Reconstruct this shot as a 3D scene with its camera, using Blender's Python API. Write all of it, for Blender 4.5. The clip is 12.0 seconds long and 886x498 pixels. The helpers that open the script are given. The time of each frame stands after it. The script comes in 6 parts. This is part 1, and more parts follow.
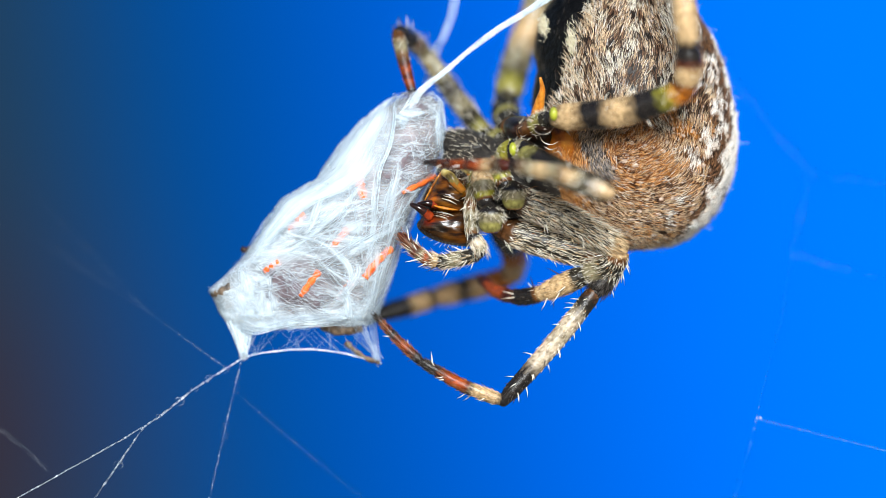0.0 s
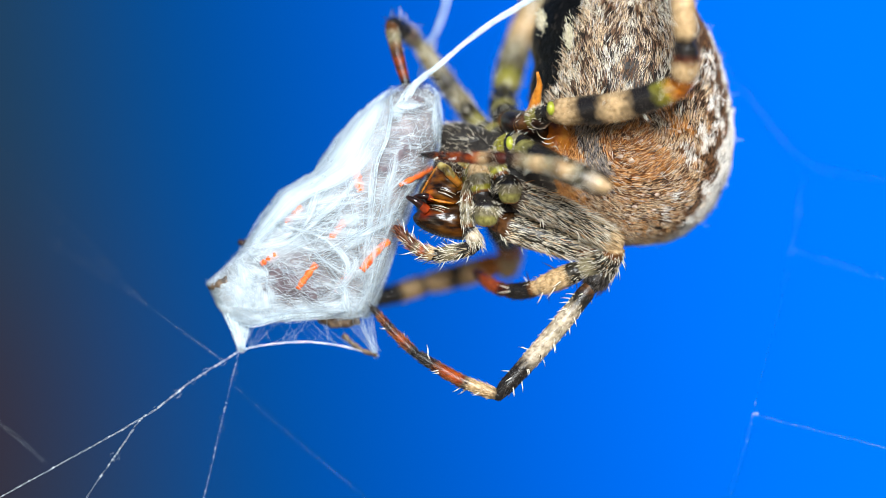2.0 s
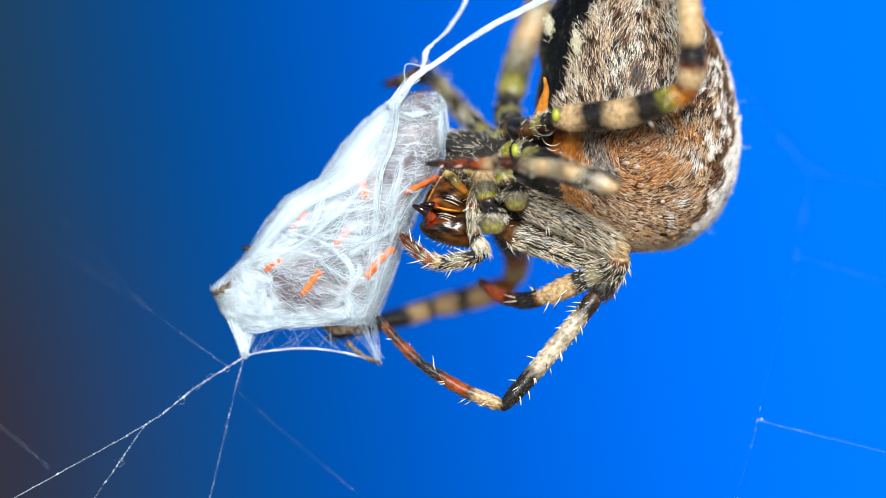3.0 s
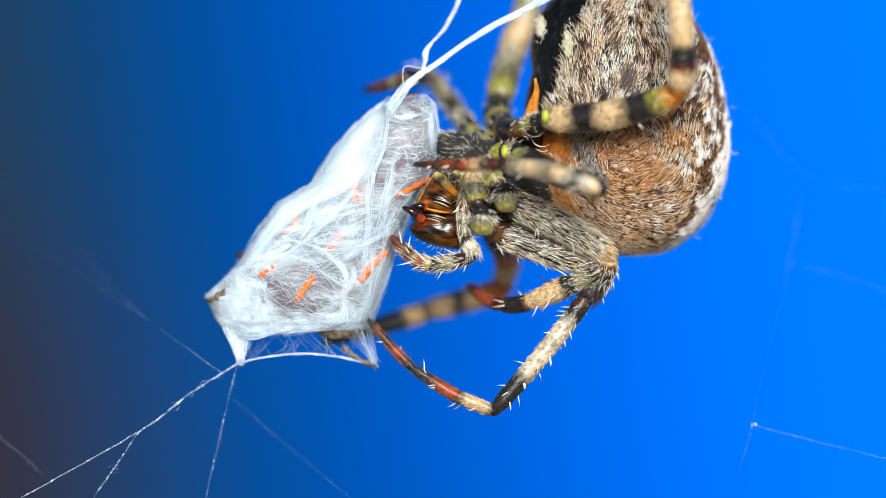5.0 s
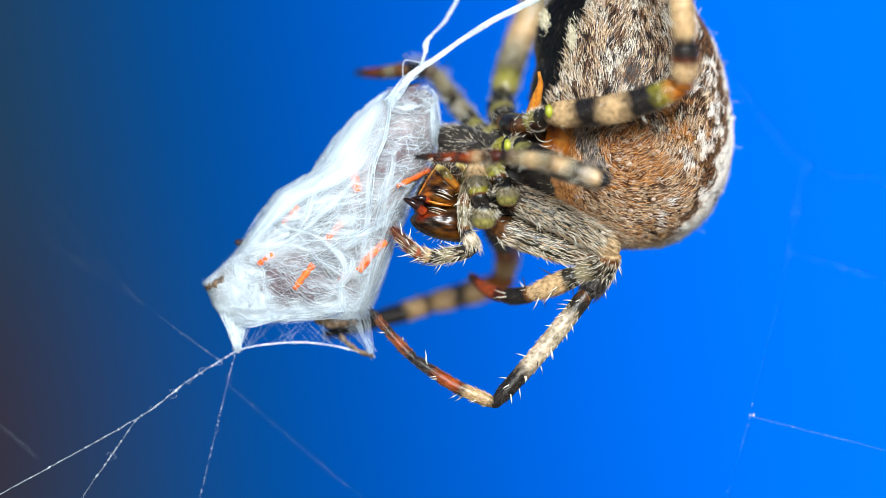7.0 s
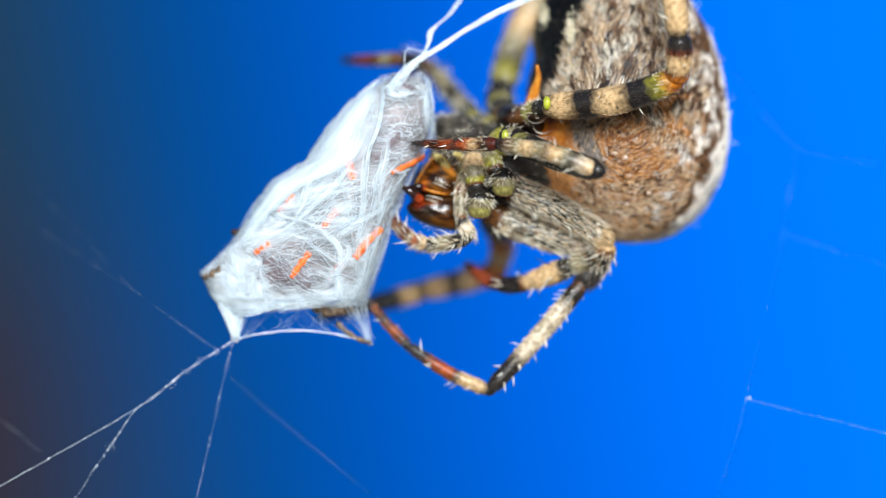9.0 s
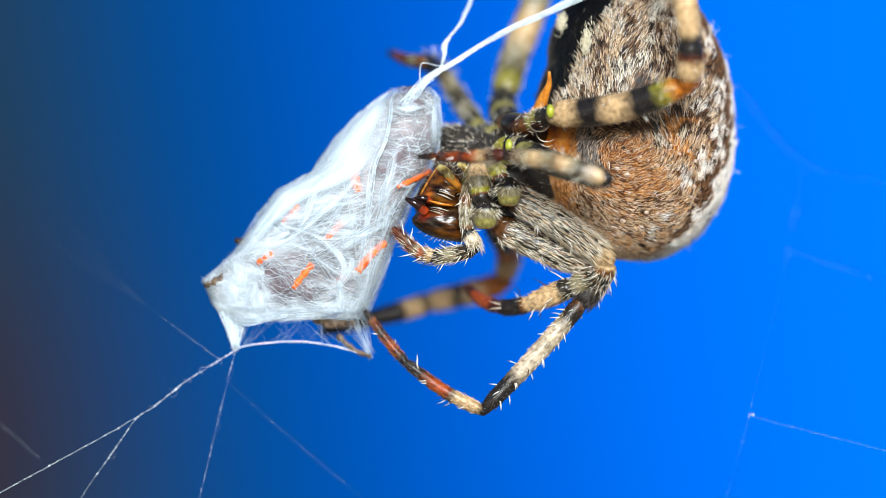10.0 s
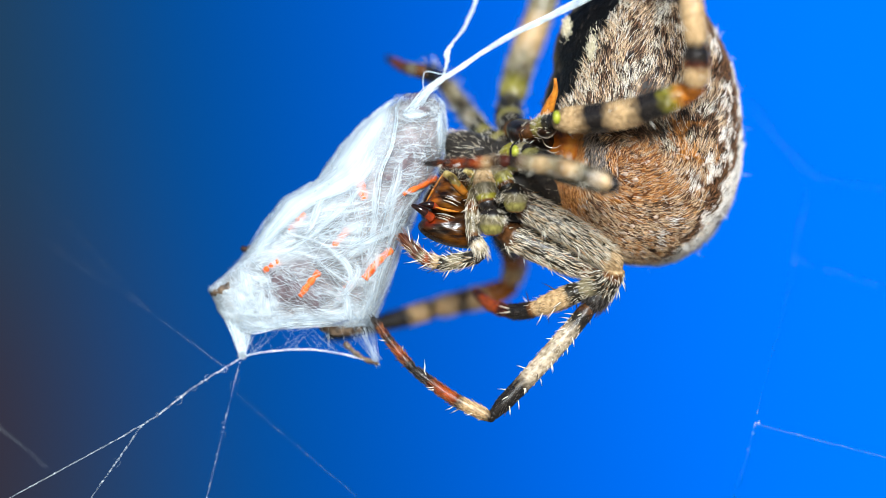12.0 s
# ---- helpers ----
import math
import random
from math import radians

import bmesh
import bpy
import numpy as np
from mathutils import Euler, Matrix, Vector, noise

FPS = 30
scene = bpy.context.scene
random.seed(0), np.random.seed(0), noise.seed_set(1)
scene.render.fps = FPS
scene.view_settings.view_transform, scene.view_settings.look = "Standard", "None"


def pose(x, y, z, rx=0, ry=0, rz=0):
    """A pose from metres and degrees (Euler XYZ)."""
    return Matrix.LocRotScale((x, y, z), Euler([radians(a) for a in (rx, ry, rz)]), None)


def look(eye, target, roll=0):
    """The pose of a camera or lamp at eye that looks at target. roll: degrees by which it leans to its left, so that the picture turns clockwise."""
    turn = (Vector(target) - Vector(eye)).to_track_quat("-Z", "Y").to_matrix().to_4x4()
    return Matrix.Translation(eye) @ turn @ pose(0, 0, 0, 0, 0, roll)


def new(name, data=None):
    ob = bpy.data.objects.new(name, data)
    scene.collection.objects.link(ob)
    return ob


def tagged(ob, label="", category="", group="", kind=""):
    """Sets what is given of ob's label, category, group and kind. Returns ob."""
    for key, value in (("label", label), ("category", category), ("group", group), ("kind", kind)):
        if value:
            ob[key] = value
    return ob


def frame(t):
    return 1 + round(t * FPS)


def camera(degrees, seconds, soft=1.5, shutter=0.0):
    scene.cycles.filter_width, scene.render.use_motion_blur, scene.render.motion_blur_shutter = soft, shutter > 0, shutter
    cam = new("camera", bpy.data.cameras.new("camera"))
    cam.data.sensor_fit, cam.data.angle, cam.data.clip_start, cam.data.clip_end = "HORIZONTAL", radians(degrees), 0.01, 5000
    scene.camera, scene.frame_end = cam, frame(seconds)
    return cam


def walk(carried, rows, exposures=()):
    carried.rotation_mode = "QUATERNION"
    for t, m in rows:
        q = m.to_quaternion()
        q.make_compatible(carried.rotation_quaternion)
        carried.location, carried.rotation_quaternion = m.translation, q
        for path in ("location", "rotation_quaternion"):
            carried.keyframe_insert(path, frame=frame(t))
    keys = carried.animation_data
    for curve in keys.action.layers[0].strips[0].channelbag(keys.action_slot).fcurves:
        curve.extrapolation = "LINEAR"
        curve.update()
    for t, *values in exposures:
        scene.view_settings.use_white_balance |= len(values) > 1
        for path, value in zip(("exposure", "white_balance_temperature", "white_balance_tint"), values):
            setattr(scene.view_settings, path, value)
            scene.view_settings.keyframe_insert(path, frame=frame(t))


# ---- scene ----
# The eye stands 300 mm from the plane of the web; lengths below are in millimetres.
MM = 0.001
EYE = 300.0


def at(x, z, d=0.0):
    """A place x, z in the web's plane, slid d mm along the sight line towards the eye."""
    k = (EYE - d) / EYE
    return Vector((x * k, -d, z * k)) * MM


# ---- camera ----
cam = camera(7.477, 12.0, soft=0.6)
cam.data.dof.use_dof = True
cam.data.dof.focus_distance = 0.2991
cam.data.dof.aperture_fstop = 16.5
# seconds, sideways and up in mm, lean in degrees, drawn back in mm
CAMERA_ROWS = [
    (0, 0, 0, 0, 0), (0.5, -0.183, 0.033, 0.18, 0), (1, -0.213, 0.252, 0.38, 0),
    (1.5, 0.131, -0.268, 0.33, 0.3), (2, 0.11, -0.267, 0.31, 0.2), (2.5, -0.113, -0.135, 0.71, 0),
    (3, -0.092, -0.011, 0.28, 0), (5, 0.187, 0.249, 0.15, 0), (5.5, 0.116, 0.067, 0.41, 0),
    (6, 0.22, -0.122, 0.5, 0), (6.5, 0.243, -0.158, 0.57, 0), (8.5, 0.277, -0.736, -0.17, 0.55),
    (9, 0.445, -0.804, -0.21, 0.95), (9.2, 0.431, -0.735, 0.094, 1.05), (9.3, 0.063, -0.641, 0.246, 1.1), (9.4, 0.416, -0.666, 0.398, 1.15), (9.5, 0.409, -0.632, 0.55, 1.2), (9.7, 0.344, -0.487, 0.562, 0.8),
    (10, 0.244, -0.271, 0.58, 0.2), (10.5, -0.071, -0.143, 0.53, 0), (11, 0.076, -0.106, 0.47, 0),
    (11.5, 0.036, 0.092, 0.44, 0), (12, -0.012, 0.07, 0.62, 0),
]
walk(cam, [(t, Matrix.Translation((x * MM, -(EYE + b) * MM, z * MM)) @ pose(0, 0, 0, 90, 0, 0) @ pose(0, 0, 0, 0, 0, r))
           for t, x, z, r, b in CAMERA_ROWS])

# ---- light ----
SUN_HEIGHT, SUN_TURN = 21.0, 176.0
world = bpy.data.worlds.new("sky")
scene.world = world
world.use_nodes = True
sky = world.node_tree.nodes.new("ShaderNodeTexSky")
sky.sky_type = "NISHITA"
sky.sun_disc = False
sky.sun_elevation, sky.sun_rotation = radians(SUN_HEIGHT), radians(SUN_TURN)
back = world.node_tree.nodes["Background"]
back.inputs["Strength"].default_value = 0.07
world.node_tree.links.new(sky.outputs[0], back.inputs["Color"])
sun = new("sun", bpy.data.lights.new("sun", "SUN"))
sun.data.energy, sun.data.angle, sun.data.color = 4.4, radians(20.0), (0.90, 0.965, 1.0)
sun_way = Vector((math.sin(radians(SUN_TURN)) * math.cos(radians(SUN_HEIGHT)),
                  math.cos(radians(SUN_TURN)) * math.cos(radians(SUN_HEIGHT)), math.sin(radians(SUN_HEIGHT))))
sun.matrix_basis = look(sun_way * 2, (0, 0, 0))
scene.view_settings.exposure = 0.5


# ---- materials ----
def principled(name):
    m = bpy.data.materials.new(name)
    m.use_nodes = True
    return m, m.node_tree.nodes, m.node_tree.links, m.node_tree.nodes["Principled BSDF"]


def ramp(nodes, stops):
    r = nodes.new("ShaderNodeValToRGB")
    while len(r.color_ramp.elements) < len(stops):
        r.color_ramp.elements.new(0.5)
    for e, (p, c) in zip(r.color_ramp.elements, stops):
        e.position, e.color = p, (*c, 1)
    return r


def noisy(name, stops, scale=4.0, rough=0.5, bump=0.3, fine=40.0, detail=4.0, coat=0.0, ssr=0.0, stretch=(1, 1, 1)):
    """A surface whose colour wanders along the stops; scale and fine are in cycles per millimetre, roughly."""
    m, nodes, links, b = principled(name)
    co = nodes.new("ShaderNodeTexCoord")
    mp = nodes.new("ShaderNodeMapping")
    mp.inputs["Scale"].default_value = stretch
    links.new(co.outputs["Object"], mp.inputs["Vector"])
    n = nodes.new("ShaderNodeTexNoise")
    n.inputs["Scale"].default_value, n.inputs["Detail"].default_value = scale * 1000, detail
    links.new(mp.outputs[0], n.inputs["Vector"])
    r = ramp(nodes, stops)
    links.new(n.outputs["Fac"], r.inputs["Fac"])
    links.new(r.outputs["Color"], b.inputs["Base Color"])
    n2 = nodes.new("ShaderNodeTexNoise")
    n2.inputs["Scale"].default_value = fine * 1000
    links.new(mp.outputs[0], n2.inputs["Vector"])
    bp = nodes.new("ShaderNodeBump")
    bp.inputs["Strength"].default_value, bp.inputs["Distance"].default_value = bump, 0.00003
    links.new(n2.outputs["Fac"], bp.inputs["Height"])
    links.new(bp.outputs[0], b.inputs["Normal"])
    rr = nodes.new("ShaderNodeMapRange")
    rr.inputs["To Min"].default_value, rr.inputs["To Max"].default_value = max(rough - 0.12, 0.05), min(rough + 0.12, 1)
    links.new(n.outputs["Fac"], rr.inputs["Value"])
    links.new(rr.outputs[0], b.inputs["Roughness"])
    b.inputs["Coat Weight"].default_value, b.inputs["Coat Roughness"].default_value = coat, 0.08
    b.inputs["Specular IOR Level"].default_value = 0.3
    if ssr:
        b.inputs["Subsurface Weight"].default_value = ssr
        b.inputs["Subsurface Scale"].default_value = 0.0004
    return m


def strand(name, dark, pale, rough=0.4):
    """Hair: each one a shade of its own between dark and pale."""
    m, nodes, links, b = principled(name)
    g = nodes.new("ShaderNodeNewGeometry")
    r = ramp(nodes, [(0.0, dark), (1.0, pale)])
    links.new(g.outputs["Random Per Island"], r.inputs["Fac"])
    links.new(r.outputs["Color"], b.inputs["Base Color"])
    b.inputs["Roughness"].default_value = rough
    return m


def silk_fibre_material(name, cover=1.0, lit=0.95):
    """Silk drawn out to threads: white, a little light passes through. cover: how closed it is."""
    m, nodes, links, b = principled(name)
    out = nodes["Material Output"]
    nodes.remove(b)
    d = nodes.new("ShaderNodeBsdfDiffuse")
    tl = nodes.new("ShaderNodeBsdfTranslucent")
    gl = nodes.new("ShaderNodeBsdfGlossy")
    gl.inputs["Roughness"].default_value = 0.3
    for node in (d, tl):
        node.inputs["Color"].default_value = (lit * 0.82, lit * 0.925, lit, 1)
    m1 = nodes.new("ShaderNodeMixShader")
    m1.inputs[0].default_value = 0.2
    links.new(d.outputs[0], m1.inputs[1])
    links.new(tl.outputs[0], m1.inputs[2])
    m2 = nodes.new("ShaderNodeMixShader")
    m2.inputs[0].default_value = 0.08
    links.new(m1.outputs[0], m2.inputs[1])
    links.new(gl.outputs[0], m2.inputs[2])
    co = nodes.new("ShaderNodeTexCoord")
    n = nodes.new("ShaderNodeTexNoise")
    n.inputs["Scale"].default_value = 2500.0
    links.new(co.outputs["Object"], n.inputs["Vector"])
    r = nodes.new("ShaderNodeMapRange")
    r.inputs["From Min"].default_value, r.inputs["From Max"].default_value = 0.3, 0.6
    r.inputs["To Min"].default_value, r.inputs["To Max"].default_value = cover * 0.7, cover
    links.new(n.outputs["Fac"], r.inputs["Value"])
    tr = nodes.new("ShaderNodeBsdfTransparent")
    m3 = nodes.new("ShaderNodeMixShader")
    links.new(r.outputs[0], m3.inputs[0])
    links.new(tr.outputs[0], m3.inputs[1])
    links.new(m2.outputs[0], m3.inputs[2])
    links.new(m3.outputs[0], out.inputs["Surface"])
    return m


def film_material(name, lit=0.92):
    """Silk film: its thickness comes with the mesh, with creases and matted threads that cross in several directions."""
    m, nodes, links, b = principled(name)
    out = nodes["Material Output"]
    nodes.remove(b)

    def calc(op, a, c, d=None, clamp=False):
        k = nodes.new("ShaderNodeMath")
        k.operation, k.use_clamp = op, clamp
        for i, v in enumerate((a, c, d)):
            if isinstance(v, (int, float)):
                k.inputs[i].default_value = v
            elif v is not None:
                links.new(v, k.inputs[i])
        return k.outputs[0]

    co = nodes.new("ShaderNodeTexCoord")

    def field(turn, stretch, scale, seed, detail=3.0, bend=0.4):
        place = nodes.new("ShaderNodeMapping")
        place.inputs["Rotation"].default_value = (0, radians(turn), 0)
        place.inputs["Location"].default_value = (seed, seed * 2, seed * 3)
        place.inputs["Scale"].default_value = stretch
        links.new(co.outputs["Object"], place.inputs["Vector"])
        n = nodes.new("ShaderNodeTexNoise")
        n.inputs["Scale"].default_value, n.inputs["Detail"].default_value, n.inputs["Distortion"].default_value = scale, detail, bend
        links.new(place.outputs[0], n.inputs["Vector"])
        return n.outputs["Fac"]

    tone = nodes.new("ShaderNodeVertexColor")
    tone.layer_name = "tone"
    sep = nodes.new("ShaderNodeSeparateColor")
    links.new(tone.outputs["Color"], sep.inputs[0])
    thick = sep.outputs[0]
    cloud = field(0, (1, 1, 1), 900.0, 0.01, 5.0, 0.8)
    pull = field(-28, (0.25, 0.7, 1.0), 1400.0, 0.05, 4.0)
    body = calc("ADD", calc("MULTIPLY", cloud, 1.5), calc("MULTIPLY", pull, 1.3))
    cover = calc("MULTIPLY", thick, calc("SUBTRACT", body, 0.45), clamp=True)
    for turn, scale, wide, seed in ((-62, 900.0, 0.022, 0.0), (-34, 1300.0, 0.026, 0.013), (28, 1000.0, 0.020, 0.029), (70, 800.0, 0.018, 0.041), (-12, 700.0, 0.024, 0.057)):
        line = field(turn, (0.22, 0.6, 1.0), scale, seed, 2.0, 1.6)
        ridge = calc("SUBTRACT", 1.0, calc("DIVIDE", calc("ABSOLUTE", calc("SUBTRACT", line, 0.5), 0.0), wide), clamp=True)
        here = calc("MULTIPLY_ADD", field(0, (1, 1, 1), 600.0, seed + 0.3, 1.0), 3.2, -1.25, clamp=True)
        cover = calc("MULTIPLY_ADD", calc("MULTIPLY", ridge, here), 0.34, cover, clamp=True)
    d = nodes.new("ShaderNodeBsdfDiffuse")
    tl = nodes.new("ShaderNodeBsdfTranslucent")
    for node in (d, tl):
        node.inputs["Color"].default_value = (lit * 0.82, lit * 0.925, lit, 1)
    bp = nodes.new("ShaderNodeBump")
    bp.inputs["Strength"].default_value, bp.inputs["Distance"].default_value = 0.3, 0.00008
    links.new(cover, bp.inputs["Height"])
    links.new(bp.outputs[0], d.inputs["Normal"])
    m1 = nodes.new("ShaderNodeMixShader")
    m1.inputs[0].default_value = 0.2
    links.new(d.outputs[0], m1.inputs[1])
    links.new(tl.outputs[0], m1.inputs[2])
    tr = nodes.new("ShaderNodeBsdfTransparent")
    m3 = nodes.new("ShaderNodeMixShader")
    links.new(cover, m3.inputs[0])
    links.new(tr.outputs[0], m3.inputs[1])
    links.new(m1.outputs[0], m3.inputs[2])
    links.new(m3.outputs[0], out.inputs["Surface"])
    return m


def wisp_material(name, cover, along, across, lit=0.95, edges=1.0, ends=0.25, colour=(0.82, 0.925, 1.0), relief=0.15):
    """Combed silk: streaks that run along a ribbon and thin out to its edges and ends."""
    m, nodes, links, b = principled(name)
    out = nodes["Material Output"]
    nodes.remove(b)

    def calc(op, a, c, d=None):
        k = nodes.new("ShaderNodeMath")
        k.operation = op
        k.use_clamp = op == "MULTIPLY"
        for i, v in enumerate((a, c, d)):
            if v is None:
                continue
            if isinstance(v, (int, float)):
                k.inputs[i].default_value = v
            else:
                links.new(v, k.inputs[i])
        return k.outputs[0]

    co = nodes.new("ShaderNodeTexCoord")
    sep = nodes.new("ShaderNodeSeparateXYZ")
    links.new(co.outputs["UV"], sep.inputs[0])
    g = nodes.new("ShaderNodeNewGeometry")
    seed = calc("MULTIPLY_ADD", g.outputs["Random Per Island"], 37.0, 0.0)
    vec = nodes.new("ShaderNodeCombineXYZ")
    links.new(calc("MULTIPLY_ADD", sep.outputs["X"], along, seed), vec.inputs[0])
    links.new(calc("MULTIPLY_ADD", sep.outputs["Y"], across, seed), vec.inputs[1])
    links.new(seed, vec.inputs[2])
    n = nodes.new("ShaderNodeTexNoise")
    n.inputs["Scale"].default_value, n.inputs["Detail"].default_value, n.inputs["Roughness"].default_value = 1.0, 5.0, 0.62
    n.inputs["Distortion"].default_value = 0.35
    links.new(vec.outputs[0], n.inputs["Vector"])
    r = nodes.new("ShaderNodeMapRange")
    r.inputs["From Min"].default_value, r.inputs["From Max"].default_value = 0.34, 0.66
    r.inputs["To Min"].default_value, r.inputs["To Max"].default_value = max(cover - 0.5, 0.0), min(cover + 0.5, 1.0)
    links.new(n.outputs["Fac"], r.inputs["Value"])
    cover_now = r.outputs[0]
    if edges:
        y = calc("MULTIPLY_ADD", sep.outputs["Y"], 2.0, -1.0)
        rim = calc("SUBTRACT", 1.0, calc("MULTIPLY", y, y))
        cover_now = calc("MULTIPLY", cover_now, calc("POWER", rim, edges))
    if ends:
        far = nodes.new("ShaderNodeMapRange")
        far.inputs["From Max"].default_value = ends
        links.new(calc("MINIMUM", sep.outputs["X"], calc("SUBTRACT", 1.0, sep.outputs["X"])), far.inputs["Value"])
        cover_now = calc("MULTIPLY", cover_now, far.outputs[0])
    tint = (*(lit * c for c in colour), 1)
    d = nodes.new("ShaderNodeBsdfDiffuse")
    d.inputs["Color"].default_value = tint
    tl = nodes.new("ShaderNodeBsdfTranslucent")
    tl.inputs["Color"].default_value = tint
    bp = nodes.new("ShaderNodeBump")
    bp.inputs["Strength"].default_value, bp.inputs["Distance"].default_value = relief, 0.00005
    links.new(n.outputs["Fac"], bp.inputs["Height"])
    links.new(bp.outputs[0], d.inputs["Normal"])
    m1 = nodes.new("ShaderNodeMixShader")
    m1.inputs[0].default_value = 0.2
    links.new(d.outputs[0], m1.inputs[1])
    links.new(tl.outputs[0], m1.inputs[2])
    tr = nodes.new("ShaderNodeBsdfTransparent")
    m3 = nodes.new("ShaderNodeMixShader")
    links.new(cover_now, m3.inputs[0])
    links.new(tr.outputs[0], m3.inputs[1])
    links.new(m1.outputs[0], m3.inputs[2])
    links.new(m3.outputs[0], out.inputs["Surface"])
    return m


def abdomen_material():
    """Hide under the coat: the pattern's own colours, mottled, pitted and slightly greasy."""
    m, nodes, links, b = principled("abdomen_hide")
    tone = nodes.new("ShaderNodeVertexColor")
    tone.layer_name = "tone"
    co = nodes.new("ShaderNodeTexCoord")
    n = nodes.new("ShaderNodeTexNoise")
    n.inputs["Scale"].default_value, n.inputs["Detail"].default_value = 3800.0, 5.0
    links.new(co.outputs["Object"], n.inputs["Vector"])
    r = ramp(nodes, [(0.34, (0.25, 0.22, 0.20)), (0.50, (0.9, 0.9, 0.9)), (0.70, (1.7, 1.7, 1.7))])
    links.new(n.outputs["Fac"], r.inputs["Fac"])
    mix = nodes.new("ShaderNodeMix")
    mix.data_type, mix.blend_type = "RGBA", "MULTIPLY"
    mix.inputs["Factor"].default_value = 1.0
    links.new(tone.outputs["Color"], mix.inputs["A"])
    links.new(r.outputs["Color"], mix.inputs["B"])
    links.new(mix.outputs["Result"], b.inputs["Base Color"])
    bp = nodes.new("ShaderNodeBump")
    bp.inputs["Strength"].default_value, bp.inputs["Distance"].default_value = 0.7, 0.00010
    links.new(n.outputs["Fac"], bp.inputs["Height"])
    links.new(bp.outputs[0], b.inputs["Normal"])
    b.inputs["Roughness"].default_value = 0.42
    b.inputs["Specular IOR Level"].default_value = 0.2
    return m


def leg_material():
    """Leg skin: the bands' own colours, mottled and finely wrinkled."""
    m, nodes, links, b = principled("leg_skin")
    tone = nodes.new("ShaderNodeVertexColor")
    tone.layer_name = "tone"
    co = nodes.new("ShaderNodeTexCoord")
    n = nodes.new("ShaderNodeTexNoise")
    n.inputs["Scale"].default_value, n.inputs["Detail"].default_value = 5000.0, 5.0
    links.new(co.outputs["Object"], n.inputs["Vector"])
    r = ramp(nodes, [(0.32, (0.50, 0.46, 0.42)), (0.50, (1.0, 1.0, 1.0)), (0.70, (1.45, 1.5, 1.55))])
    links.new(n.outputs["Fac"], r.inputs["Fac"])
    mix = nodes.new("ShaderNodeMix")
    mix.data_type, mix.blend_type = "RGBA", "MULTIPLY"
    mix.inputs["Factor"].default_value = 1.0
    links.new(tone.outputs["Color"], mix.inputs["A"])
    links.new(r.outputs["Color"], mix.inputs["B"])
    links.new(mix.outputs["Result"], b.inputs["Base Color"])
    n2 = nodes.new("ShaderNodeTexNoise")
    n2.inputs["Scale"].default_value = 26000.0
    links.new(co.outputs["Object"], n2.inputs["Vector"])
    bp = nodes.new("ShaderNodeBump")
    bp.inputs["Strength"].default_value, bp.inputs["Distance"].default_value = 0.5, 0.00003
    links.new(n2.outputs["Fac"], bp.inputs["Height"])
    links.new(bp.outputs[0], b.inputs["Normal"])
    b.inputs["Roughness"].default_value = 0.26
    b.inputs["Specular IOR Level"].default_value = 0.45
    return m


def jaw_material():
    """Jaw shell: dark horn, clear amber where it is thin, scratched and glossy."""
    m, nodes, links, b = principled("jaw_shell")
    tone = nodes.new("ShaderNodeVertexColor")
    tone.layer_name = "tone"
    co = nodes.new("ShaderNodeTexCoord")
    mp = nodes.new("ShaderNodeMapping")
    mp.inputs["Rotation"].default_value = (0, radians(-26), 0)
    mp.inputs["Scale"].default_value = (0.35, 1, 1.6)
    links.new(co.outputs["Object"], mp.inputs["Vector"])
    n = nodes.new("ShaderNodeTexNoise")
    n.inputs["Scale"].default_value, n.inputs["Detail"].default_value = 2200.0, 5.0
    links.new(mp.outputs[0], n.inputs["Vector"])
    r = ramp(nodes, [(0.36, (0.12, 0.09, 0.08)), (0.50, (0.9, 0.85, 0.8)), (0.66, (1.9, 2.0, 2.0))])
    links.new(n.outputs["Fac"], r.inputs["Fac"])
    mix = nodes.new("ShaderNodeMix")
    mix.data_type, mix.blend_type = "RGBA", "MULTIPLY"
    mix.inputs["Factor"].default_value = 1.0
    links.new(tone.outputs["Color"], mix.inputs["A"])
    links.new(r.outputs["Color"], mix.inputs["B"])
    links.new(mix.outputs["Result"], b.inputs["Base Color"])
    bp = nodes.new("ShaderNodeBump")
    bp.inputs["Strength"].default_value, bp.inputs["Distance"].default_value = 0.7, 0.00006
    links.new(n.outputs["Fac"], bp.inputs["Height"])
    links.new(bp.outputs[0], b.inputs["Normal"])
    b.inputs["Roughness"].default_value = 0.2
    b.inputs["Specular IOR Level"].default_value = 0.3
    b.inputs["Coat Weight"].default_value, b.inputs["Coat Roughness"].default_value = 0.1, 0.06
    return m


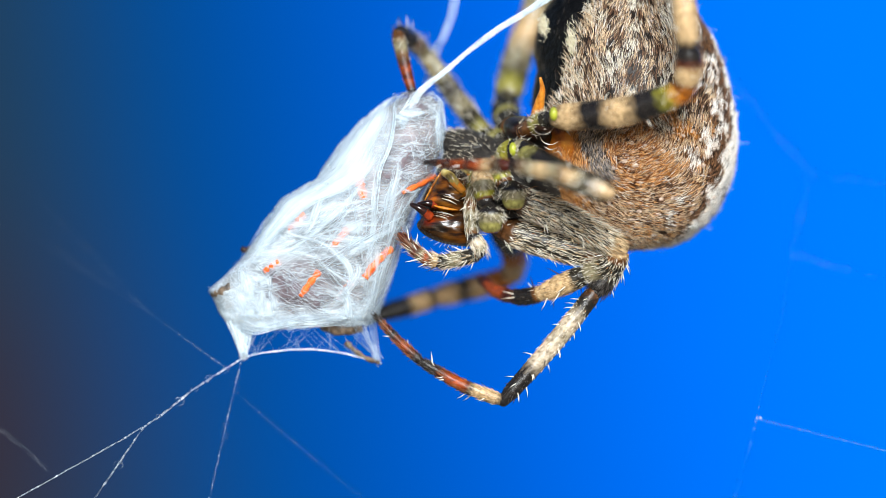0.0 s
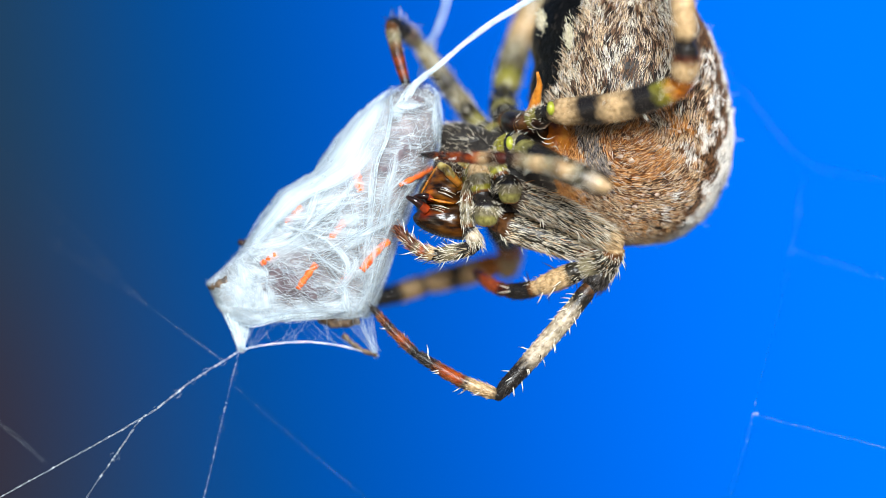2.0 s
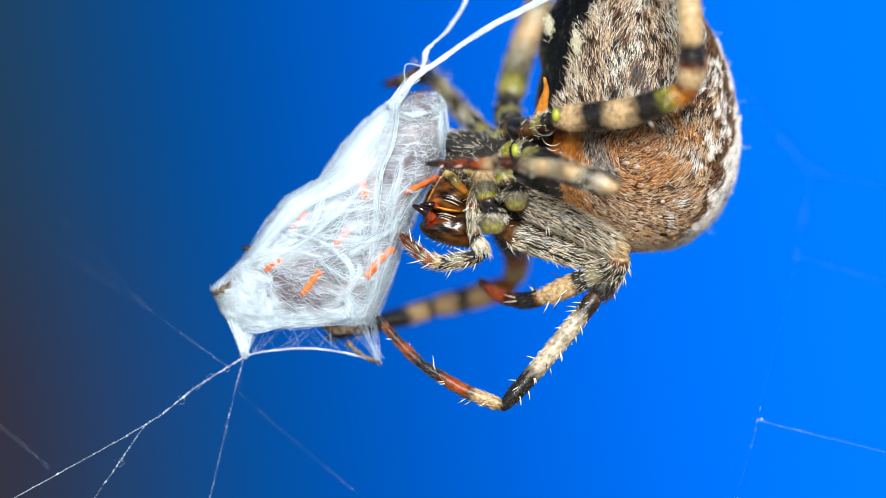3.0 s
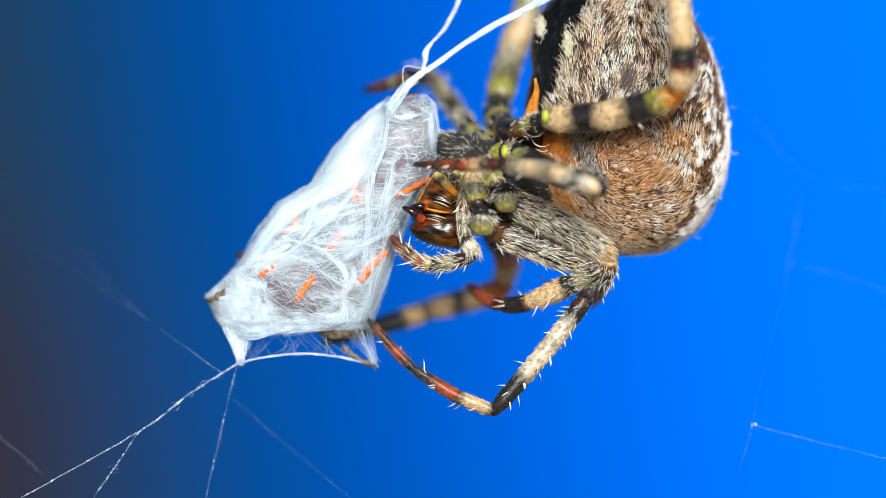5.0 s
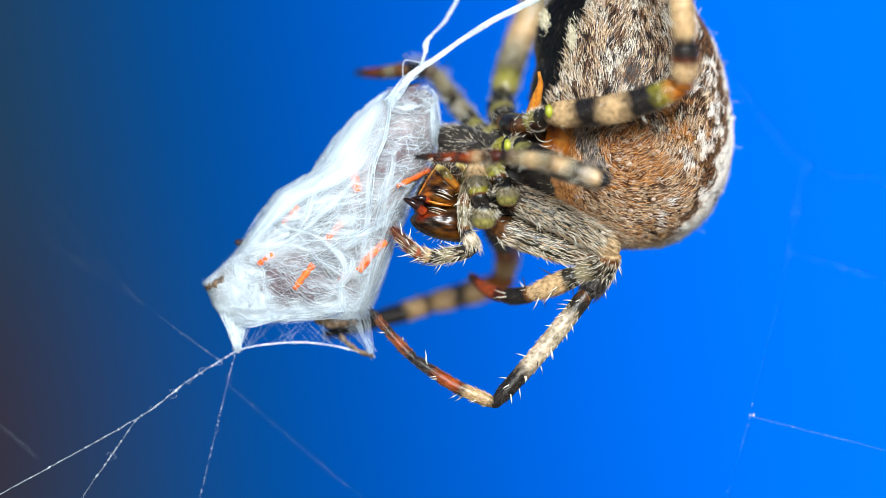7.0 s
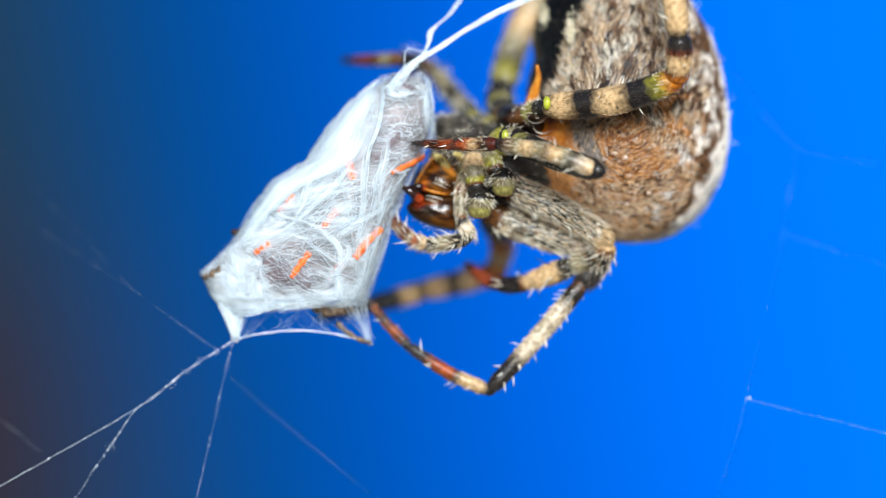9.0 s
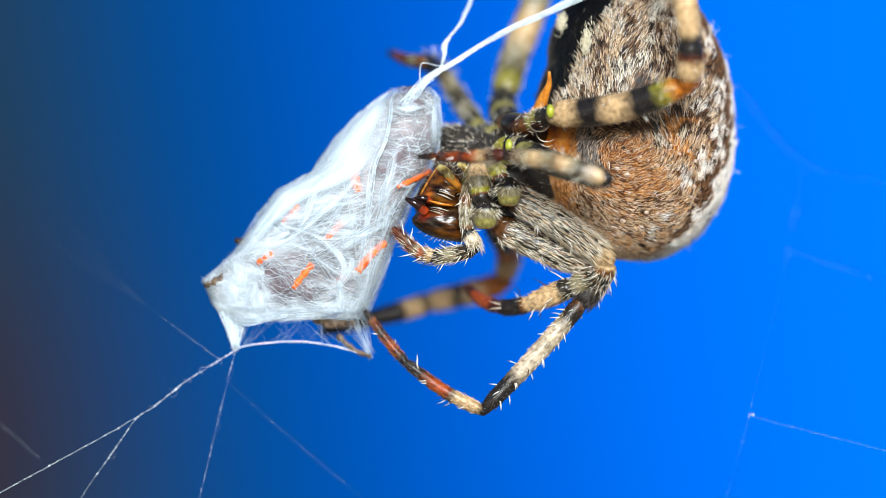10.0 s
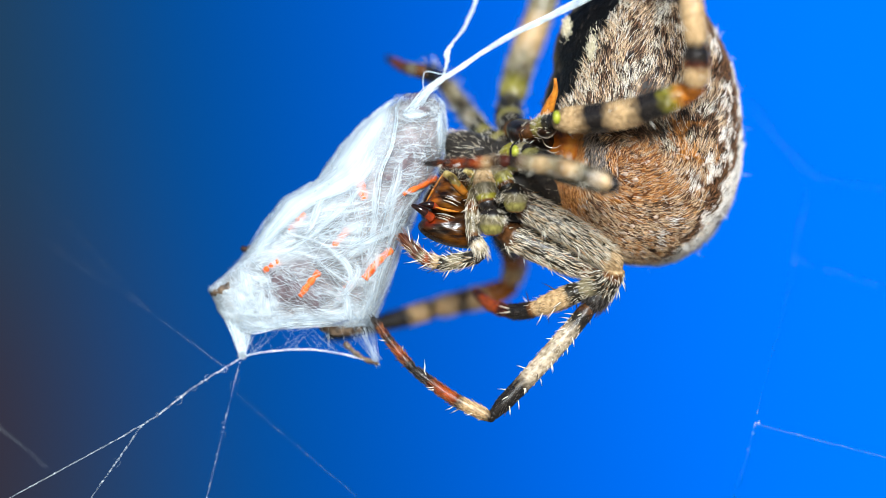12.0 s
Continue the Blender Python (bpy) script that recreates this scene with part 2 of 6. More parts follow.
def backdrop_material():
    """Open blue distance, turning to dusky grey and brown at one side: far out of focus, its brightness painted into a
    glow.
    """
    m, nodes, links, b = principled("blue_glow_sheet")
    out = nodes["Material Output"]
    nodes.remove(b)
    co = nodes.new("ShaderNodeTexCoord")
    mp = nodes.new("ShaderNodeMapping")
    mp.inputs["Scale"].default_value = (2.578, 2.578, 2.578)
    links.new(co.outputs["Object"], mp.inputs["Vector"])
    sep = nodes.new("ShaderNodeSeparateXYZ")
    links.new(mp.outputs[0], sep.inputs[0])
    lean = nodes.new("ShaderNodeMath")
    lean.operation = "MULTIPLY_ADD"
    links.new(sep.outputs["Z"], lean.inputs[0])
    lean.inputs[1].default_value = 0.165
    links.new(sep.outputs["X"], lean.inputs[2])
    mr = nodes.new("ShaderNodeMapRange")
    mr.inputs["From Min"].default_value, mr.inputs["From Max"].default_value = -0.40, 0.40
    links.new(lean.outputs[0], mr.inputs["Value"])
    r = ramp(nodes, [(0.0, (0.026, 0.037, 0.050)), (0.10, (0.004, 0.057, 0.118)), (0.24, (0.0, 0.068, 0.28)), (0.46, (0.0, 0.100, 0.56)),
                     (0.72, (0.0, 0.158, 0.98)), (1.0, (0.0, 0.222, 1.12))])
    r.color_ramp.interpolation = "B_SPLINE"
    links.new(mr.outputs[0], r.inputs["Fac"])
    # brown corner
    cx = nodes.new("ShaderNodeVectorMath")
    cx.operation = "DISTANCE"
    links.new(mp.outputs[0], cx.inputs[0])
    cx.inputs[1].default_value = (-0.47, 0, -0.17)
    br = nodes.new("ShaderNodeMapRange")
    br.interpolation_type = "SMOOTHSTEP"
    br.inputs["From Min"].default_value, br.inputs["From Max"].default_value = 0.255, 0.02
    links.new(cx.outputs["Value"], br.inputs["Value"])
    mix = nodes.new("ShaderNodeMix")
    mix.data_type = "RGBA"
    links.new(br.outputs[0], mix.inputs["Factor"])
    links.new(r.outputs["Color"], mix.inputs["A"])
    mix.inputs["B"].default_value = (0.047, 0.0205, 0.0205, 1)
    # the sheet emits its own gradient, no lamp lights it
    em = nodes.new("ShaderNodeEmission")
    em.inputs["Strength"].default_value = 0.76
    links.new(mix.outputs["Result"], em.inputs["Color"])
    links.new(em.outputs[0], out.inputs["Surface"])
    return m


HIDE = abdomen_material()
AMBER = noisy("amber_cuticle", [(0.36, (0.05, 0.015, 0.003)), (0.5, (0.46, 0.15, 0.010)), (0.66, (0.72, 0.30, 0.025))], 0.9, 0.3, 0.6, 5, coat=0.35, ssr=0.15)
CHESTNUT = noisy("chestnut_cuticle", [(0.50, (0.004, 0.002, 0.001)), (0.66, (0.035, 0.008, 0.002)), (0.88, (0.30, 0.07, 0.006))], 1.3, 0.3, 0.9, 5.0, coat=0.4, stretch=(0.6, 1, 1.2))
JAW_SHELL = jaw_material()
WAIST = noisy("waist_amber", [(0.38, (0.05, 0.011, 0.002)), (0.52, (0.36, 0.10, 0.007)), (0.68, (0.58, 0.24, 0.018))], 0.8, 0.5, 0.8, 6, ssr=0.1)
FANG_ROOT = noisy("fang_root", [(0.35, (0.03, 0.004, 0.002)), (0.65, (0.30, 0.035, 0.006))], 2, 0.2, 0.2, 12, coat=0.5)
FANG = noisy("fang_black", [(0.3, (0.004, 0.003, 0.003)), (0.8, (0.03, 0.006, 0.004))], 5, 0.16, 0.1, 20, coat=0.5)
STERNUM = noisy("sternum_dark", [(0.3, (0.006, 0.005, 0.005)), (0.6, (0.03, 0.025, 0.02)), (0.85, (0.12, 0.10, 0.08))], 5, 0.45, 0.6, 25)
MOUTH = noisy("mouth_yellow", [(0.35, (0.08, 0.05, 0.012)), (0.55, (0.42, 0.31, 0.08)), (0.75, (0.68, 0.58, 0.28))], 2.5, 0.3, 0.4, 12, coat=0.3)
# pale colour of the strips that stand in for highlights
PALE_GLINT = noisy("pale_glint", [(0.3, (0.20, 0.15, 0.10)), (0.7, (0.55, 0.47, 0.38))], 3, 0.15, 0.2, 12, coat=1.0)
PLATE = noisy("joint_plate", [(0.3, (0.20, 0.22, 0.015)), (0.7, (0.42, 0.44, 0.04))], 3, 0.25, 0.2, 12, coat=0.4)
FRECKLE = noisy("freckle", [(0.3, (0.26, 0.17, 0.12)), (0.7, (0.70, 0.55, 0.45))], 6, 0.35, 0.3, 20, coat=0.2)
SCAPE = noisy("scape_orange", [(0.3, (0.32, 0.09, 0.008)), (0.7, (0.72, 0.28, 0.03))], 3, 0.3, 0.2, 20, coat=0.4, ssr=0.2)
PALE = noisy("pale_scales", [(0.3, (0.5, 0.44, 0.25)), (0.7, (0.85, 0.80, 0.62))], 8, 0.6, 0.6, 25)
HAIR_PALE = strand("hair_pale", (0.48, 0.39, 0.26), (0.98, 0.92, 0.78), 0.3)
HAIR_FAWN = strand("hair_fawn", (0.24, 0.125, 0.058), (0.95, 0.71, 0.45), 0.3)
HAIR_TAN = strand("hair_tan", (0.22, 0.065, 0.010), (0.92, 0.46, 0.15), 0.3)
HAIR_WHITE = strand("hair_white", (0.62, 0.56, 0.50), (0.98, 0.95, 0.90), 0.3)
HAIR_SLATE = strand("hair_slate", (0.10, 0.085, 0.080), (0.52, 0.46, 0.43), 0.3)
HAIR_STRAW = strand("hair_straw", (0.34, 0.20, 0.08), (0.88, 0.66, 0.40), 0.35)
HAIR_BROWN = strand("hair_brown", (0.025, 0.011, 0.005), (0.28, 0.13, 0.055), 0.3)
HAIR_DARK = strand("hair_dark", (0.012, 0.009, 0.008), (0.07, 0.05, 0.035))
HAIR_RUST = strand("hair_rust", (0.03, 0.006, 0.003), (0.42, 0.13, 0.02))
SPINE = strand("spine_white", (0.7, 0.62, 0.46), (0.95, 0.92, 0.85), 0.3)
LEG_SKIN = leg_material()
LEG_MATERIALS = [LEG_SKIN] * 7 + [HAIR_PALE, HAIR_TAN, HAIR_DARK, HAIR_RUST, SPINE] + [LEG_SKIN] * 3 + [HAIR_STRAW, LEG_SKIN]
BEIGE, DARK, RUST, MAROON, GREY, OLIVE, AMB, H_PALE, H_TAN, H_DARK, H_RUST, SPN, BROWN, TAUPE, PALE_GREY, H_STRAW, LIME = range(17)
TONES = {BEIGE: (0.50, 0.33, 0.165), DARK: (0.012, 0.0095, 0.0085), RUST: (0.30, 0.045, 0.005), MAROON: (0.055, 0.008, 0.003), GREY: (0.020, 0.016, 0.010),
         OLIVE: (0.19, 0.165, 0.045), LIME: (0.25, 0.225, 0.025), AMB: (0.34, 0.10, 0.008), BROWN: (0.11, 0.042, 0.012), TAUPE: (0.19, 0.16, 0.092), PALE_GREY: (0.47, 0.375, 0.265)}
SILK_FILM = film_material("silk_film", 0.98)
SILK_WISP = wisp_material("silk_wisp", 0.12, 1.0, 4.0, 0.93, 0.9, 0.45)
SILK_COMBED = wisp_material("silk_combed", 0.32, 1.5, 5.0, 0.95, 0.9, 0.4)
SILK_SHEET = wisp_material("silk_sheet", 0.40, 1.8, 3.2, 0.98, 0.5, 0.2, relief=0.10)
SILK_DRAWN = wisp_material("silk_drawn", 0.12, 1.6, 3.0, 0.97, 1.1, 0.4, relief=0.08)
PREY_WING = wisp_material("prey_wing", 0.62, 2.2, 2.2, 1.0, 0.6, 0.2, (0.20, 0.155, 0.17))
SILK_FIBRE = silk_fibre_material("silk_fibre", 1.0, 1.0)
SILK_FINE = silk_fibre_material("silk_fine", 0.7, 0.95)
PREY_GREY = noisy("prey_grey", [(0.38, (0.05, 0.036, 0.034)), (0.5, (0.13, 0.10, 0.10)), (0.68, (0.32, 0.26, 0.26))], 1.0, 0.6, 0.5, 12)
PREY_DARK = noisy("prey_dark", [(0.3, (0.010, 0.005, 0.004)), (0.7, (0.05, 0.02, 0.014))], 2, 0.5, 0.5, 12)
PREY_ORANGE = noisy("prey_orange", [(0.3, (0.75, 0.09, 0.012)), (0.7, (0.95, 0.22, 0.04))], 3, 0.45, 0.3, 12)
PREY_TAN = noisy("prey_tan", [(0.3, (0.05, 0.03, 0.018)), (0.7, (0.26, 0.18, 0.12))], 4, 0.5, 0.4, 14)
DISTANCE = backdrop_material()
# grey of the added, unseen sheet that throws light upwards
BOUNCE_GROUND = noisy("bounce_ground", [(0.3, (0.14, 0.13, 0.11)), (0.5, (0.22, 0.21, 0.18)), (0.7, (0.30, 0.29, 0.26))], 0.012, 0.9, 0.6, 0.08)

# ---- mesh helpers ----
rnd = random.Random(7)


def jitter(s):
    return Vector((rnd.gauss(0, s), rnd.gauss(0, s), rnd.gauss(0, s)))


def side_axes(way):
    way = way.normalized()
    a = way.cross(Vector((0, 1, 0)))
    if a.length < 0.05:
        a = way.cross(Vector((1, 0, 0)))
    a.normalize()
    return a, way.cross(a).normalized()


def spline(points, steps):
    """A smooth line through the points, steps pieces between each two."""
    pts = [Vector(p) for p in points]
    if len(pts) == 2:
        return [pts[0].lerp(pts[1], i / steps) for i in range(steps + 1)]
    ext = [2 * pts[0] - pts[1]] + pts + [2 * pts[-1] - pts[-2]]
    out = []
    for i in range(1, len(ext) - 2):
        p0, p1, p2, p3 = ext[i - 1:i + 3]
        for k in range(steps):
            t = k / steps
            out.append(0.5 * (2 * p1 + (p2 - p0) * t + (2 * p0 - 5 * p1 + 4 * p2 - p3) * t * t + (3 * p1 - p0 - 3 * p2 + p3) * t ** 3))
    out.append(pts[-1])
    return out


class Shape:
    """Collects vertices and faces; places in metres, relative to the origin."""

    def __init__(self, origin=(0, 0, 0)):
        self.o = Vector(origin)
        self.v, self.f, self.m, self.uv, self.tone = [], [], [], {}, {}

    def ribbon(self, rows, mat=0):
        """A strip of cloth: rows of places, each the same count; its grain runs from the first row to the last."""
        base, n, w = len(self.v), len(rows), len(rows[0])
        for i, row in enumerate(rows):
            for k, p in enumerate(row):
                self.uv[len(self.v)] = (i / (n - 1), k / (w - 1))
                self.v.append(p - self.o)
        for i in range(n - 1):
            for k in range(w - 1):
                a = base + i * w + k
                self.f.append((a, a + 1, a + w + 1, a + w))
                self.m.append(mat)

    def tube(self, line, radii, sides=10, mat=0, squash=1.0, tone=None):
        """radii in mm, one a point or a function of 0..1; mat a slot or a function of (0..1, side)."""
        n = len(line)
        base = len(self.v)
        a = None
        for i, p in enumerate(line):
            way = (line[min(i + 1, n - 1)] - line[max(i - 1, 0)]).normalized()
            if a is None:
                a, b = side_axes(way)
            else:
                a = (a - way * a.dot(way)).normalized()
                b = way.cross(a)
            r = (radii(i / (n - 1)) if callable(radii) else radii[i]) * MM
            for k in range(sides):
                w = 2 * math.pi * k / sides
                if tone is not None:
                    self.tone[len(self.v)] = tone(i / (n - 1), k)
                self.v.append(p + a * (math.cos(w) * r) + b * (math.sin(w) * r * squash) - self.o)
        for i in range(n - 1):
            for k in range(sides):
                k2 = (k + 1) % sides
                self.f.append((base + i * sides + k, base + i * sides + k2, base + (i + 1) * sides + k2, base + (i + 1) * sides + k))
                self.m.append(mat((i + 0.5) / (n - 1), k) if callable(mat) else mat)
        self.f.append(tuple(base + k for k in reversed(range(sides))))
        self.m.append(mat(0, 0) if callable(mat) else mat)
        self.f.append(tuple(base + (n - 1) * sides + k for k in range(sides)))
        self.m.append(mat(1, 0) if callable(mat) else mat)

    def hair(self, p, way, length, r, mat, bend=None):
        """One hair: a bent three-sided spike; length and r in mm."""
        way = way.normalized()
        a, b = side_axes(way)
        base = len(self.v)
        p = p - self.o
        tip = p + way * length * MM
        mid = p + way * length * 0.55 * MM
        if bend is not None:
            tip = tip + bend * length * MM
            mid = mid + bend * length * 0.2 * MM
        for q, rr in ((p, r), (mid, r * 0.72)):
            for w in (0.0, 2.094, 4.189):
                self.v.append(q + (a * math.cos(w) + b * math.sin(w)) * rr * MM)
        self.v.append(tip)
        for k in range(3):
            k2 = (k + 1) % 3
            self.f.append((base + k, base + k2, base + 3 + k2, base + 3 + k))
            self.f.append((base + 3 + k, base + 3 + k2, base + 6))
            self.m += [mat, mat]

    def blob(self, centre, axes, mat=0, rings=14, sides=20, rough=0.0, freq=1.0):
        """An egg: three half axes as vectors in metres, uneven by rough (a share)."""
        base = len(self.v)
        ax, ay, az = (Vector(a) for a in axes)
        for i in range(1, rings):
            ph = math.pi * i / rings - math.pi / 2
            c = math.cos(ph)
            for k in range(sides):
                w = 2 * math.pi * k / sides
                d = ax * (c * math.cos(w)) + ay * (c * math.sin(w)) + az * math.sin(ph)
                s = 1 + rough * noise.noise((centre + d) * 1000 * freq)
                self.v.append(centre + d * s - self.o)
        lo, hi = len(self.v), len(self.v) + 1
        self.v += [centre - az - self.o, centre + az - self.o]
        for i in range(rings - 2):
            for k in range(sides):
                k2 = (k + 1) % sides
                self.f.append((base + i * sides + k, base + i * sides + k2, base + (i + 1) * sides + k2, base + (i + 1) * sides + k))
                self.m.append(mat)
        for k in range(sides):
            k2 = (k + 1) % sides
            self.f.append((lo, base + k2, base + k))
            self.f.append((hi, base + (rings - 2) * sides + k, base + (rings - 2) * sides + k2))
            self.m += [mat, mat]

    def done(self, name, materials, parent=None, label="", kind=""):
        me = bpy.data.meshes.new(name)
        me.from_pydata([tuple(v) for v in self.v], [], self.f)
        for m in materials:
            me.materials.append(m)
        me.polygons.foreach_set("material_index", self.m)
        me.polygons.foreach_set("use_smooth", [True] * len(me.polygons))
        if self.tone or LEG_SKIN in materials:
            shade = [TONES[BEIGE]] * len(self.v)
            for f, m in zip(self.f, self.m):
                for v in f:
                    shade[v] = self.tone.get(v, TONES.get(m, TONES[BEIGE]))
            colours = me.color_attributes.new("tone", "FLOAT_COLOR", "POINT")
            colours.data.foreach_set("color", [c for t in shade for c in (*t, 1.0)])
        if self.uv:
            layer = me.uv_layers.new(name="grain")
            for loop in me.loops:
                layer.data[loop.index].uv = self.uv.get(loop.vertex_index, (0.5, 0.5))
        me.update()
        ob = new(name, me)
        if parent is not None:
            ob.parent = parent
            ob.location = self.o - base_of(parent)
        else:
            ob.location = self.o
        if label or kind:
            tagged(ob, label, "", "", kind)
        return ob


def base_of(ob):
    """Where a thing or part has its origin in the place, at rest."""
    p = Vector(ob.location)
    while ob.parent is not None:
        ob = ob.parent
        p = p + Vector(ob.location)
    return p


# ---- backdrop ----
def build_backdrop():
    bm = bmesh.new()
    bmesh.ops.create_grid(bm, x_segments=8, y_segments=8, size=1.0)
    bmesh.ops.scale(bm, vec=(1.5, 1.0, 1), verts=bm.verts)
    bmesh.ops.rotate(bm, matrix=Matrix.Rotation(radians(90), 3, "X"), verts=bm.verts)
    me = bpy.data.meshes.new("backdrop")
    bm.to_mesh(me)
    bm.free()
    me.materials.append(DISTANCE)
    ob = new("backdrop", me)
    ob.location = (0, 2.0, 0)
    tagged(ob, "glowing sheet painted as blurred blue distance with a brown dusky corner", "backdrop", kind="structure")


build_backdrop()

# ---- ground: out of view, added to bounce light onto the undersides ----
def build_bounce_ground():
    bm = bmesh.new()
    bmesh.ops.create_grid(bm, x_segments=24, y_segments=24, size=30.0)
    for v in bm.verts:
        v.co.z = 0.05 * noise.noise(v.co * 0.7)
    me = bpy.data.meshes.new("ground")
    bm.to_mesh(me)
    bm.free()
    me.materials.append(BOUNCE_GROUND)
    ob = new("ground", me)
    ob.location = (0, 0, -1.15)
    tagged(ob, "unseen grey ground added below the web to bounce light up", "ground", kind="structure")


build_bounce_ground()

# ---- silk bundle ----
# stations along the wrapped prey: one edge x, z and the other edge x, z, half depth
BUNDLE = [
    (-1.90, 6.775, -0.42, 6.98, 0.50),
    (-2.72, 6.24, -0.02, 6.45, 1.15),
    (-3.52, 5.60, 0.10, 5.4, 1.60),
    (-4.52, 4.50, 0.08, 4.15, 2.00),
    (-5.62, 2.95, -0.55, 2.975, 2.30),
    (-7.08, 2.15, -1.2, 1.725, 2.45),
    (-8.15, 0.65, -1.8, 0.325, 2.45),
    (-9, -0.525, -2.25, -1.275, 2.30),
    (-10.4, -1.85, -2.7, -2.475, 2.0),
    (-9.85, -2.9, -3, -3.025, 1.8),
    (-9.1, -3.725, -3.225, -3.275, 1.35),
]
BUNDLE_DEPTH = -1.6


def bundle_point(u, v, out=0.0):
    """A place on the wrapping: u 0..1 from top to bottom, v 0..1 round it, out mm proud."""
    s = min(max(u, 0.0), 1.0) * (len(BUNDLE) - 1)
    i = min(int(s), len(BUNDLE) - 2)
    w = s - i
    row = [a + (b - a) * w for a, b in zip(BUNDLE[i], BUNDLE[i + 1])]
    cx, cz = (row[0] + row[2]) / 2, (row[1] + row[3]) / 2
    hx, hz = (row[0] - row[2]) / 2, (row[1] - row[3]) / 2
    ang = 2 * math.pi * v
    c, sn = math.cos(ang), math.sin(ang)
    e = 0.8
    c2, s2 = math.copysign(abs(c) ** e, c), math.copysign(abs(sn) ** e, sn)
    lump = 1 + 0.05 * noise.noise((u * 5 + 3, c * 1.4, sn * 1.4)) + 0.02 * noise.noise((u * 17, c * 5, sn * 5))
    half = math.hypot(hx, hz)
    k = lump + out / max(half, 0.3)
    x, z = cx + hx * c2 * (1 + (k - 1) * 0.6), cz + hz * c2 * (1 + (k - 1) * 0.6)
    return at(x, z, BUNDLE_DEPTH + row[4] * s2 * k + (out if s2 > 0 else -out) * abs(s2))


def build_bundle():
    origin = at(-4.85, 1.525, BUNDLE_DEPTH)
    root = new("silk_bundle")
    root.location = origin
    tagged(root, "insect prey wrapped in white silk, hanging from the web", "silk bundle")
    # wrapping: thick at the outer side, thin over the flank and the lower middle
    def thickness(x, z):
        t = 0.25 + 0.20 * max(0.0, min(1.0, (-3.0 - x) / 5.0))
        t -= 0.15 * math.exp(-((x + 0.9) / 1.5) ** 2 - ((z - 4.6) / 2.0) ** 2)
        t -= 0.27 * math.exp(-((x + 6.2) / 2.1) ** 2 - ((z + 1.8) / 1.15) ** 2)
        t -= 0.14 * math.exp(-((x + 2.2) / 0.6) ** 2 - ((z + 0.2) / 0.9) ** 2)
        t -= 0.11 * math.exp(-((x + 4.4) / 1.9) ** 2 - ((z - 0.9) / 1.2) ** 2)
        t += 0.28 * math.exp(-((z + 3.1) / 0.4) ** 2)
        t += 0.22 * math.exp(-((x + 8.9) / 1.1) ** 2 - ((z + 2.0) / 1.6) ** 2) + 0.22 * math.exp(-((x + 3.0) / 0.55) ** 2 - ((z + 1.8) / 1.5) ** 2)
        t += 0.20 * math.exp(-((x + 7.6) / 1.2) ** 2 - ((z - 0.6) / 1.3) ** 2)
        return max(0.04, t)

    s = Shape(origin)
    nu, nv = 110, 110
    for i in range(nu + 1):
        for k in range(nv):
            crease = 0.06 * noise.noise((i * 0.22, k * 0.16, 1.0)) + 0.035 * abs(noise.noise((i * 0.12 + k * 0.22, k * 0.07, 5.0)))
            p = bundle_point(i / nu, k / nv, crease)
            v = k / nv
            q = thickness(p.x / MM, p.z / MM) + 0.45 * math.exp(-((v - 0.5) / 0.045) ** 2) + 0.40 * math.exp(-(min(v, 1 - v) / 0.03) ** 2)
            s.tone[len(s.v)] = (q, q, q)
            s.v.append(p - origin)
    for i in range(nu):
        for k in range(nv):
            k2 = (k + 1) % nv
            s.f.append((i * nv + k, i * nv + k2, (i + 1) * nv + k2, (i + 1) * nv + k))
            s.m.append(0)
    s.done("shroud", [SILK_FILM], root, "thin white silk cloth drawn tight")
    # prey inside
    s = Shape(origin)
    nu, nv = 26, 26
    for i in range(nu + 1):
        for k in range(nv):
            u = 0.03 + 0.88 * i / nu
            s.v.append(bundle_point(u, k / nv, -0.30 + 0.22 * noise.noise((i * 0.6, k * 0.6, 4.0))) - origin)
    for i in range(nu):
        for k in range(nv):
            k2 = (k + 1) % nv
            s.f.append((i * nv + k, i * nv + k2, (i + 1) * nv + k2, (i + 1) * nv + k))
            s.m.append(0)
    s.done("prey_body", [PREY_GREY], root, "grey-brown insect body under the silk")

    # how far the front of the wrapping stands before the web's plane, on an even net of 0.15 mm
    cloud = []
    for i in range(121):
        for k in range(61):
            p = bundle_point(i / 120, k / 120)
            g = EYE / (EYE + p.y / MM)
            cloud.append((p.x / MM * g, p.z / MM * g, -p.y / MM))
    cloud = np.array(cloud)
    low = cloud.min(axis=0) - 0.4
    net = ((cloud.max(axis=0) + 0.4 - low) / 0.15).astype(int) + 2
    near = np.zeros((net[0], net[1]), int)
    for i in range(net[0]):
        for k in range(net[1]):
            gap = (cloud[:, 0] - low[0] - i * 0.15) ** 2 + (cloud[:, 1] - low[1] - k * 0.15) ** 2
            near[i, k] = gap.argmin()
    depth = cloud[near, 2]

    def front(x, z, proud=0.0):
        """The place on the front of the wrapping at x, z, proud mm before it; never past its outline."""
        i, k = min(max((x - low[0]) / 0.15, 0), net[0] - 1.01), min(max((z - low[1]) / 0.15, 0), net[1] - 1.01)
        a, b = int(i), int(k)
        fi, fk = i - a, k - b
        close = cloud[near[int(i + 0.5), int(k + 0.5)]]
        if (close[0] - x) ** 2 + (close[1] - z) ** 2 > 0.2 ** 2:
            return at(close[0], close[1], close[2] + proud * 0.5)
        d = (depth[a, b] * (1 - fi) + depth[a + 1, b] * fi) * (1 - fk) + (depth[a, b + 1] * (1 - fi) + depth[a + 1, b + 1] * fi) * fk
        return at(x, z, d + proud)

